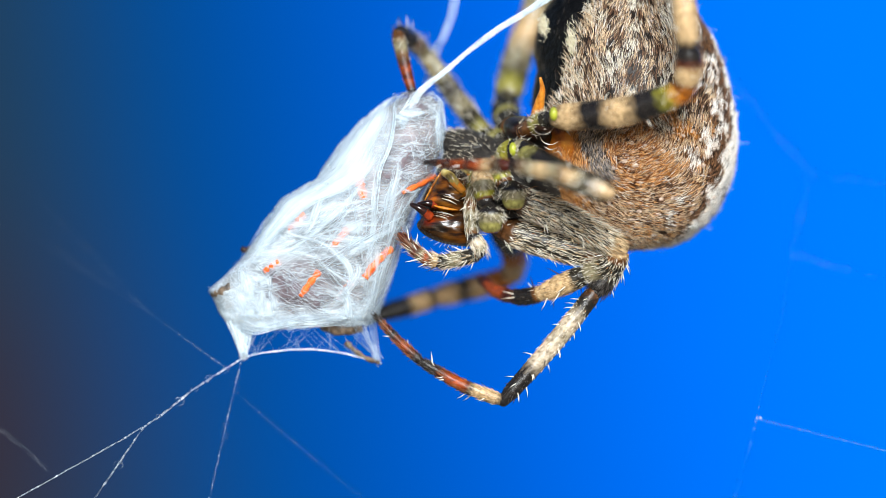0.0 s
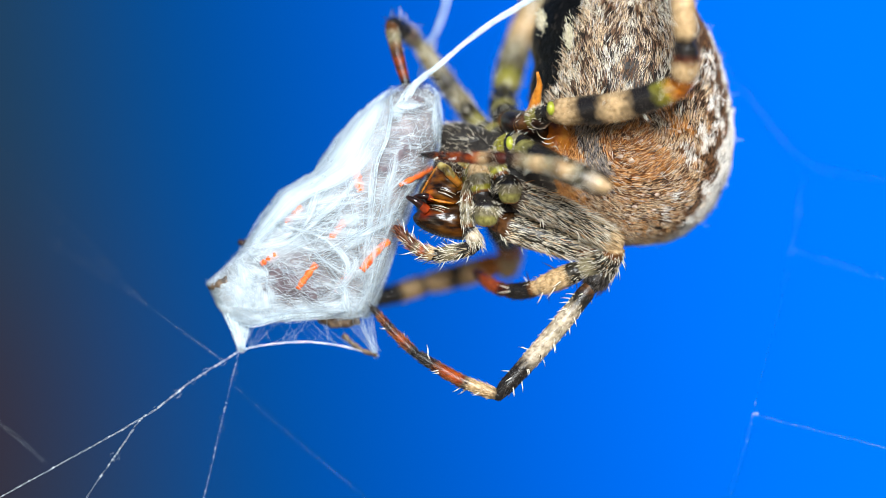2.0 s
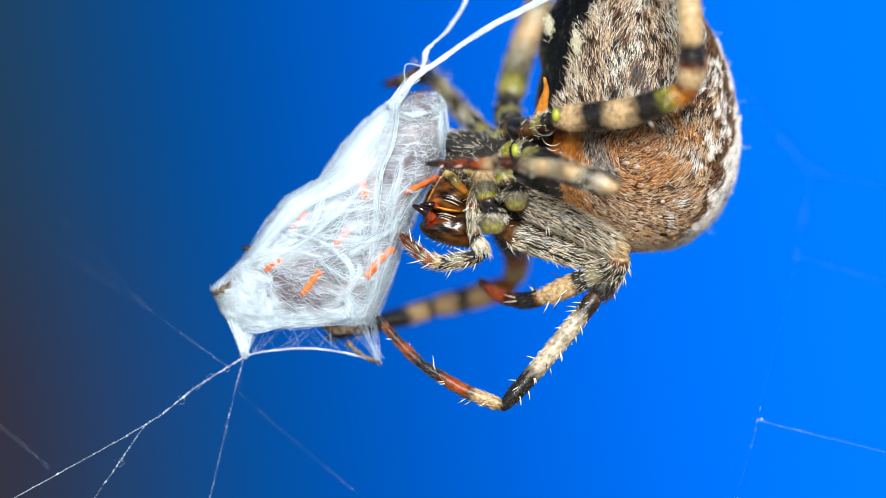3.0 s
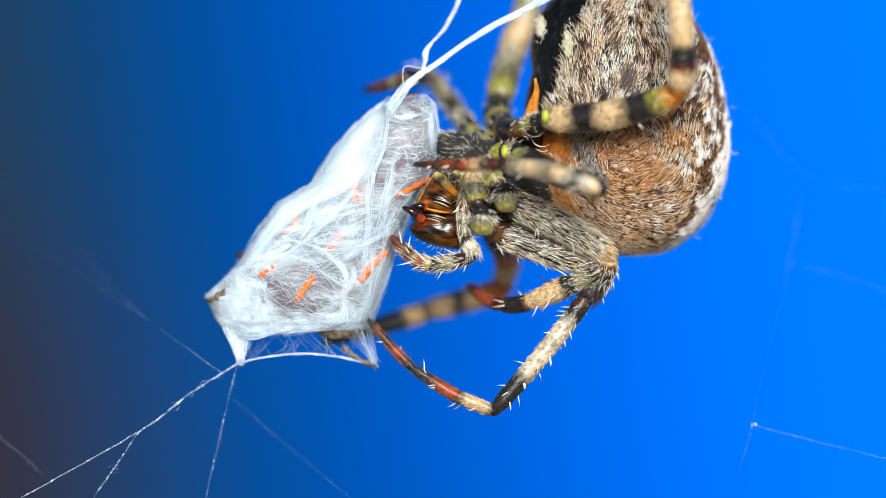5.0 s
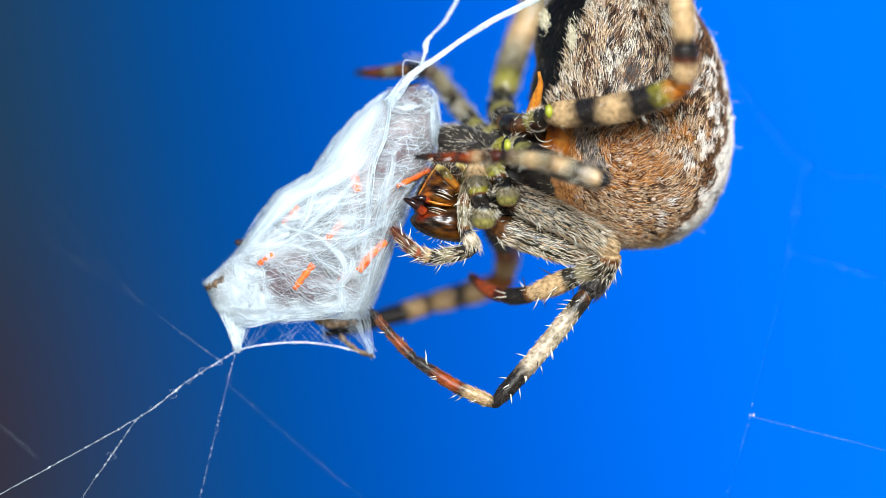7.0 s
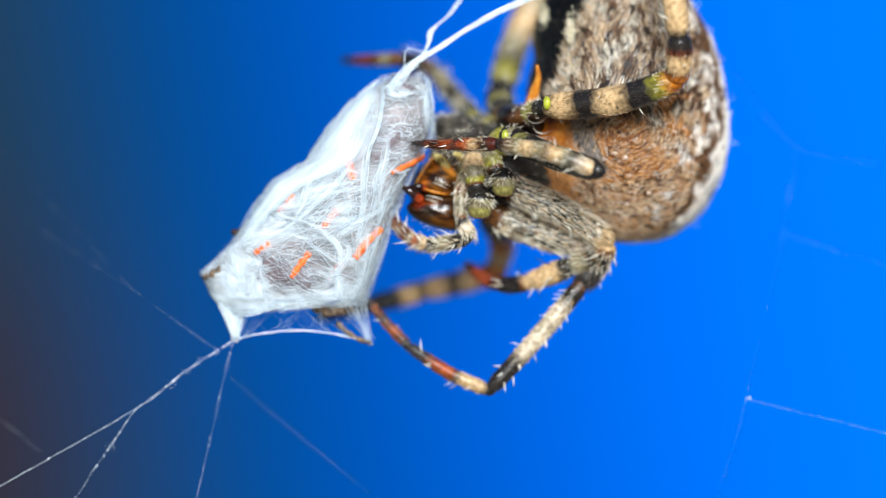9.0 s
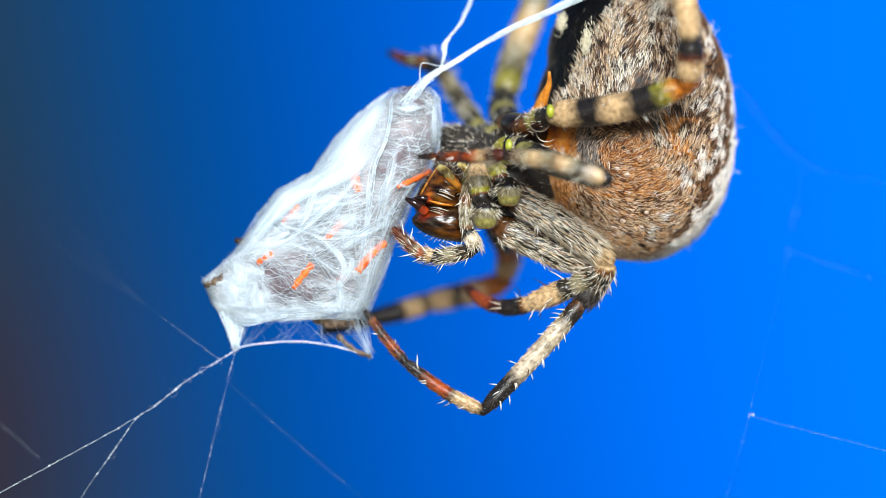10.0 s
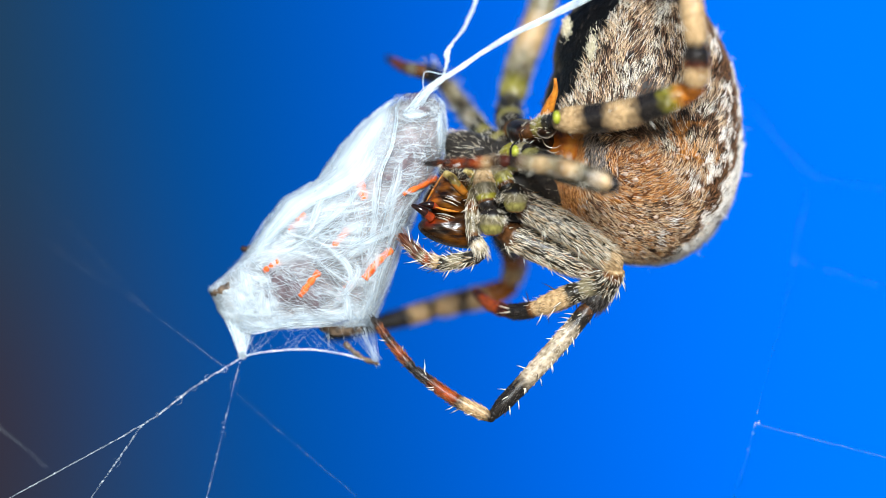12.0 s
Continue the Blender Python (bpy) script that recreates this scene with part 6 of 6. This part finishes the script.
ABDOMEN_ROWS = [
    (0, 5.4, 4.4, 0), (0.5, 5.393, 4.423, -0.5), (1, 5.383, 4.37, 0.74),
    (1.5, 5.367, 4.372, 0.98), (2, 5.383, 4.397, -0.08), (2.5, 5.362, 4.466, -0.62),
    (3, 5.419, 4.43, 1.31), (5, 5.383, 4.4, 3.01), (5.5, 5.386, 4.444, 1.79),
    (6, 5.399, 4.527, 0.82), (6.5, 5.412, 4.521, 1.85), (8.5, 5.412, 4.459, 1.45),
    (9, 5.409, 4.454, 1.22), (9.1, 5.409, 4.454, 1.746), (9.3, 5.406, 4.446, 8.96),
    (9.5, 5.406, 4.444, 9.99), (9.7, 5.402, 4.428, 9.666), (10, 5.396, 4.405, 9.18),
    (10.5, 5.417, 4.442, 8.44), (11, 5.462, 4.446, 7.58), (11.5, 5.465, 4.447, 7.97),
    (12, 5.453, 4.394, 7.96),
]
HIP_ROWS = [
    (0, 7.875, -0.125), (0.5, 7.976, -0.135), (1, 7.829, -0.183),
    (1.5, 7.771, -0.205), (2, 7.897, -0.136), (2.5, 7.985, -0.087),
    (3, 7.843, -0.232), (5, 7.75, -0.38), (5.5, 7.85, -0.274),
    (6, 7.961, -0.152), (6.5, 7.865, -0.247), (8.5, 7.904, -0.201),
    (9, 7.921, -0.202), (9.1, 7.898, -0.234), (9.3, 7.587, -0.653),
    (9.5, 7.543, -0.714), (9.7, 7.562, -0.729), (10, 7.591, -0.752),
    (10.5, 7.631, -0.713), (11, 7.717, -0.685), (11.5, 7.698, -0.638),
    (12, 7.68, -0.65),
]
KNEE_ROWS = [
    (0, 2.725, -6.725), (0.5, 2.814, -6.864), (1, 2.587, -6.868),
    (1.5, 2.567, -6.78), (2, 2.767, -6.775), (2.5, 2.874, -6.874),
    (3, 2.63, -6.922), (5, 2.578, -7.092), (5.5, 2.732, -7.06),
    (6, 2.885, -7.009), (6.5, 2.796, -7.002), (8.5, 2.879, -6.989),
    (9, 2.912, -6.966), (9.1, 2.866, -6.99), (9.3, 2.216, -7.291),
    (9.5, 2.123, -7.337), (9.7, 2.154, -7.352), (10, 2.2, -7.374),
    (10.5, 2.282, -7.386), (11, 2.366, -7.398), (11.5, 2.366, -7.403),
    (12, 2.266, -7.366),
]
FOOT_ROWS = [
    (0, -2.9, -3.025), (0.5, -2.833, -3.021), (1, -2.972, -3.022),
    (1.5, -2.947, -3.015), (2, -2.828, -3.009), (2.5, -2.844, -2.945),
    (3, -2.987, -3.011), (5, -2.846, -3.106), (5.5, -2.842, -2.976),
    (6, -2.794, -2.978), (6.5, -2.844, -2.966), (8.5, -2.787, -3.074),
    (9, -2.775, -3.093), (9.1, -2.793, -3.094), (9.3, -3.027, -3.104),
    (9.5, -3.063, -3.106), (9.7, -3.059, -3.108), (10, -3.053, -3.111),
    (10.5, -2.96, -3.1), (11, -2.939, -3.131), (11.5, -2.926, -3.139),
    (12, -2.98, -3.128),
]
HIND_KNEE_ROWS = [
    (0, 10.65, 6.9), (0.5, 10.611, 6.905), (1, 10.697, 6.769),
    (1.5, 10.726, 6.794), (2, 10.644, 6.949), (2.5, 10.489, 6.932),
    (3, 10.657, 6.887), (5, 10.726, 6.826), (5.5, 10.714, 6.988),
    (6, 10.675, 7.122), (6.5, 10.722, 7.077), (8.5, 10.625, 7.172),
    (9, 10.619, 7.193), (9.1, 10.64, 7.199), (9.3, 10.929, 7.276),
    (9.5, 10.972, 7.286), (9.7, 10.946, 7.236), (10, 10.91, 7.16),
    (10.5, 10.841, 7.227), (11, 10.905, 7.24), (11.5, 10.907, 7.207),
    (12, 10.875, 7.155),
]
HIND_TIBIA_ROWS = [
    (0, 10.9, 8.875), (0.5, 10.874, 8.932), (1, 11.007, 8.765),
    (1.5, 10.999, 8.743), (2, 10.898, 8.904), (2.5, 10.73, 8.938),
    (3, 10.986, 8.887), (5, 11.039, 8.774), (5.5, 10.915, 8.941),
    (6, 10.873, 9.053), (6.5, 10.916, 9.005), (8.5, 10.777, 9.058),
    (9, 10.713, 9.079), (9.1, 10.741, 9.086), (9.3, 11.095, 9.162),
    (9.5, 11.147, 9.175), (9.7, 11.119, 9.13), (10, 11.077, 9.064),
    (10.5, 11.015, 9.132), (11, 11.023, 9.144), (11.5, 11.091, 9.136),
    (12, 11.068, 9.058),
]
THIRD_KNEE_ROWS = [
    (0, 7.15, 2.4), (0.5, 7.186, 2.436), (1, 7.147, 2.355),
    (1.5, 7.148, 2.354), (2, 7.167, 2.457), (2.5, 7.012, 2.672),
    (3, 7.199, 2.694), (5, 7.046, 2.676), (5.5, 7.063, 2.793),
    (6, 7.232, 2.882), (6.5, 7.114, 2.868), (8.5, 7.026, 2.997),
    (9, 6.981, 2.997), (9.1, 6.999, 2.994), (9.3, 7.236, 2.951),
    (9.5, 7.272, 2.945), (9.7, 7.213, 2.944), (10, 7.128, 2.941),
    (10.5, 7.155, 3), (11, 7.18, 3.051), (11.5, 7.196, 3.002),
    (12, 7.144, 2.992),
]
THIRD_FOOT_ROWS = [
    (0, -0.525, 3.725), (0.5, -0.496, 3.767), (1, -0.381, 3.66),
    (1.5, -0.42, 3.664), (2, -0.502, 3.746), (2.5, -0.507, 3.795),
    (3, -0.524, 3.734), (5, -0.448, 3.753), (5.5, -0.576, 3.826),
    (6, -0.571, 3.831), (6.5, -0.475, 3.747), (8.5, -0.649, 3.801),
    (9, -0.659, 3.826), (9.1, -0.654, 3.817), (9.3, -0.568, 3.705),
    (9.5, -0.559, 3.689), (9.7, -0.542, 3.718), (10, -0.518, 3.763),
    (10.5, -0.569, 3.792), (11, -0.596, 3.793), (11.5, -0.522, 3.763),
    (12, -0.52, 3.739),
]
FAR_ROWS = [
    (0, -0.8, 8.725, -5.4, -1.925, 9.55, -2.4, -1.1, 6.2, -1.2),
    (2.3, -1.021, 8.838, -5.4, -2.161, 9.62, -2.4, -1.282, 6.354, -1.2),
    (2.4, -0.913, 8.489, -5.71, -2.027, 9.221, -2.69, -2.306, 8.015, -5.58),
    (2.5, -0.497, 7.621, -7.07, -1.354, 8.032, -3.91, -2.427, 7.864, -6.84),
    (3, -0.442, 7.584, -7.13, -1.191, 7.71, -3.92, -2.392, 7.388, -6.81),
    (5, 0.029, 7.65, -7.36, -1.171, 7.658, -4.29, -2.774, 7.219, -7),
    (5.5, -0.246, 7.555, -7.28, -1.447, 7.591, -4.2, -3.113, 7.02, -6.86),
    (6.5, -0.162, 7.653, -7.26, -1.412, 7.633, -4.2, -3.111, 7.506, -6.89),
    (8.5, -0.128, 7.18, -7.58, -1.65, 7.622, -4.69, -3.977, 7.532, -6.97),
    (9, -0.126, 7.19, -7.58, -1.63, 7.63, -4.69, -3.95, 7.52, -6.97),
    (9.1, -0.113, 7.20, -7.58, -1.55, 7.64, -4.66, -3.82, 7.56, -7.0),
    (9.3, 0.073, 7.288, -7.632, -0.513, 7.69, -4.419, -1.835, 7.895, -7.263),
    (9.5, 0.1, 7.297, -7.64, -0.412, 7.66, -4.4, -1.674, 7.853, -7.27),
    (9.7, 0.117, 7.43, -7.56, -0.493, 7.802, -4.34, -1.804, 8.069, -7.186),
    (10, 0.141, 7.627, -7.44, -0.615, 8.014, -4.25, -1.998, 8.392, -7.06),
    (10.5, -0.095, 7.557, -7.36, -0.93, 7.909, -4.19, -2.373, 8.571, -6.94),
    (12, -0.006, 7.398, -7.51, -0.888, 7.833, -4.36, -2.348, 8.384, -7.12),
]
CORD_ROWS = [
    (0, -0.9, 7.075, 4.525, 11.025), (2.3, -1.15, 7.13, 4.03, 10.944), (2.5, -1.434, 7.573, 4.027, 10.939),
    (3, -1.354, 7.607, 4.254, 11.035), (5, -1.13, 7.768, 4.61, 11.284), (5.5, -1.114, 7.783, 4.562, 11.174),
    (6.5, -1.109, 7.553, 4.283, 10.906), (8.5, -1.176, 7.507, 3.841, 10.297), (9, -0.754, 7.502, 4.273, 10.242),
    (9.1, -0.717, 7.491, 4.37, 10.257), (9.3, -0.217, 7.316, 5.661, 10.457), (9.5, -0.143, 7.294, 5.85, 10.49),
    (9.7, -0.24, 7.328, 5.874, 10.622), (10, -0.384, 7.378, 5.912, 10.819), (10.5, -0.616, 7.326, 5.977, 10.937),
    (11, -0.536, 7.364, 6.009, 10.969), (12, -0.49, 7.341, 5.969, 11.161),
]
STRAND_ROWS = [
    (0, -0.725, 7.325, 0.4, 10.525, -6.5), (2.3, -1.004, 7.381, 0.057, 10.595, -6.5), (2.5, -1.31, 7.75, 0.776, 10.899, -1.5),
    (3, -1.18, 7.758, 0.904, 11.019, -1), (5, -0.806, 8.019, 0.859, 11.274, -1), (5.5, -0.841, 8.035, 0.887, 11.097, -1),
    (6.5, -0.813, 7.907, 0.733, 10.87, -1), (8.5, -0.674, 7.932, 0.837, 10.307, -1), (9, -0.376, 7.875, 1.189, 10.252, -1),
    (9.1, -0.341, 7.862, 1.206, 10.265, -1), (9.3, 0.112, 7.65, 1.424, 10.422, -1), (9.5, 0.179, 7.624, 1.458, 10.448, -1),
    (9.7, 0.133, 7.678, 1.408, 10.578, -1), (10, 0.063, 7.759, 1.334, 10.773, -1), (10.5, -0.045, 7.757, 1.176, 10.892, -1),
    (12, -0.07, 7.795, 1.32, 11.11, -1),
]
FAR_FORE_ROWS = [
    (0, 3.1, -1.225, -4.85, -3.475), (2.3, 2.846, -0.901, -5.016, -3.235), (2.5, 2.984, -1.596, -4.853, -3.93),
    (3, 2.915, -1.623, -4.964, -3.807), (5.5, 3.167, -1.655, -4.655, -3.948), (8.5, 3.219, -1.562, -4.529, -4.07),
    (9.5, 3.1, -1.662, -4.7, -3.828), (9.7, 3.088, -1.663, -4.713, -3.848), (10.5, 3.03, -1.687, -4.787, -3.95),
    (12, 3.021, -1.653, -4.818, -3.884),
]


def motions():
    walk(bundle, turn_rows(BUNDLE_ROWS, Vector((0, 0, 0)), BUNDLE_DEPTH))
    walk(spider, [(t, Matrix.Translation(at(x, z, d)) @ pose(0, 0, 0, 0, r, 0)) for t, x, z, r, d in SPIDER_ROWS])
    # the abdomen swings about the waist
    pivot = at(5.4, 4.4, -1.5)
    reach = base_of(abdomen) - pivot
    walk(abdomen, [(t, Matrix.Translation(at(x, z, -1.5) - SPIDER) @ pose(0, 0, 0, 0, r, 0) @ Matrix.Translation(reach)) for t, x, z, r in ABDOMEN_ROWS])
    # near legs, joint by joint: rest places first
    femur_base, hip0 = (2.65, 0.875, 0.2), (7.875, -0.125)
    base1, base2 = base_of(first), base_of(second)
    femur2 = (3.2, 2.225, 1.0)
    walk(first_femur, aim_rows(first_femur, (femur_base, (*hip0, 0.2)), [(t, femur_base, (x, z, 0.2)) for t, x, z in HIP_ROWS], base1))
    walk(second_femur, aim_rows(second_femur, (femur2, (*hip0, 0.9)), [(t, femur2, (x, z, 0.9)) for t, x, z in HIP_ROWS], base2))
    shin = [(t, (x, z, 0.2), (kx, kz, 0.5)) for (t, x, z), (_, kx, kz) in zip(HIP_ROWS, KNEE_ROWS)]
    for ob in (first_patella, first_tibia):
        walk(ob, carried_rows(ob, shin, base1))
    sole = [(t, (kx, kz, 0.5), (x, z, -0.2)) for (t, kx, kz), (_, x, z) in zip(KNEE_ROWS, FOOT_ROWS)]
    for ob in (first_meta, first_foot):
        walk(ob, carried_rows(ob, sole, base1))
    for ob in (second_patella, second_tibia, second_meta, second_foot):
        walk(ob, [(t, Matrix.Translation(at(x, z, 0.9) - at(*hip0, 0.9) + base_of_rest(ob) - base2)) for t, x, z in HIP_ROWS])
    hb = (4.9, 5.775, 2.3)
    base4 = base_of(hind)
    walk(hind_femur, carried_rows(hind_femur, [(t, hb, (x, z, 4.8)) for t, x, z in HIND_KNEE_ROWS], base4))
    upper = [(t, (x, z, 4.8), (kx, kz, 5.6)) for (t, x, z), (_, kx, kz) in zip(HIND_KNEE_ROWS, HIND_TIBIA_ROWS)]
    for ob in (hind_patella, hind_tibia):
        walk(ob, carried_rows(ob, upper, base4))
    tb = (3.6, 4.225, 2.0)
    base3 = base_of(third)
    walk(third_femur, carried_rows(third_femur, [(t, tb, (x, z, 6.2)) for t, x, z in THIRD_KNEE_ROWS], base3))
    lower = [(t, (x, z, 6.2), (fx, fz, 2.3)) for (t, x, z), (_, fx, fz) in zip(THIRD_KNEE_ROWS, THIRD_FOOT_ROWS)]
    for ob in (third_tibia, third_foot):
        walk(ob, carried_rows(ob, lower, base3))
    # the far leg lets go of the bundle and feels about
    base5 = base_of(far)
    shoulder = (1.95, 4.975, -3.6)
    walk(far_tibia, carried_rows(far_tibia, [(r[0], shoulder, r[1:4]) for r in FAR_ROWS], base5))
    walk(far_meta, carried_rows(far_meta, [(r[0], r[1:4], r[4:7]) for r in FAR_ROWS], base5))
    walk(far_foot, carried_rows(far_foot, [(r[0], r[4:7], r[7:10]) for r in FAR_ROWS], base5))
    base6 = base_of(far_fore)
    swing = [(t, (x, z, -8.2), (x2, z2, -6.0)) for t, x, z, x2, z2 in FAR_FORE_ROWS]
    for ob in (far_fore_tibia, far_fore_meta):
        walk(ob, carried_rows(ob, swing, base6))
    # silk above the bundle
    cord_rest = (-1.175, 7.7), (4.525, 11.125)
    way = at(*cord_rest[1], -0.6) - at(*cord_rest[0], -0.6)
    web_base = base_of(web)
    walk(silk_cord, [(t, Matrix.Translation(at(x, z, -0.6) - web_base) @ way.rotation_difference(at(x2, z2, -0.6) - at(x, z, -0.6)).to_matrix().to_4x4())
                     for t, x, z, x2, z2 in CORD_ROWS])
    folded = Matrix.Rotation(radians(80), 4, way.normalized())
    walk(silk_loop, [(0, folded), (2.3, folded), (2.5, Matrix.Identity(4)), (12, Matrix.Identity(4))])
    way2 = at(0.9, 11.15, -2.6) - at(-0.9, 7.975, -1.0)
    walk(silk_strand, [(t, Matrix.Translation(at(x, z, d) - web_base) @ way2.rotation_difference(at(x2, z2, d - 1.6) - at(x, z, d)).to_matrix().to_4x4())
                       for t, x, z, x2, z2, d in STRAND_ROWS])


def base_of_rest(ob):
    return REST[ob.name]


def carried_rows(ob, rows, parent_base):
    """Rows of seconds and the ends of a bone; the first row is the rest, and ob rides on the bone."""
    _, a0, b0 = rows[0]
    way = at(*b0) - at(*a0)
    reach = base_of_rest(ob) - at(*a0)
    out = []
    for t, a, b in rows:
        q = way.rotation_difference(at(*b) - at(*a)).to_matrix().to_4x4()
        out.append((t, Matrix.Translation(at(*a) - parent_base) @ q @ Matrix.Translation(reach)))
    return out


REST = {ob.name: base_of(ob) for ob in spider.children_recursive}


motions()
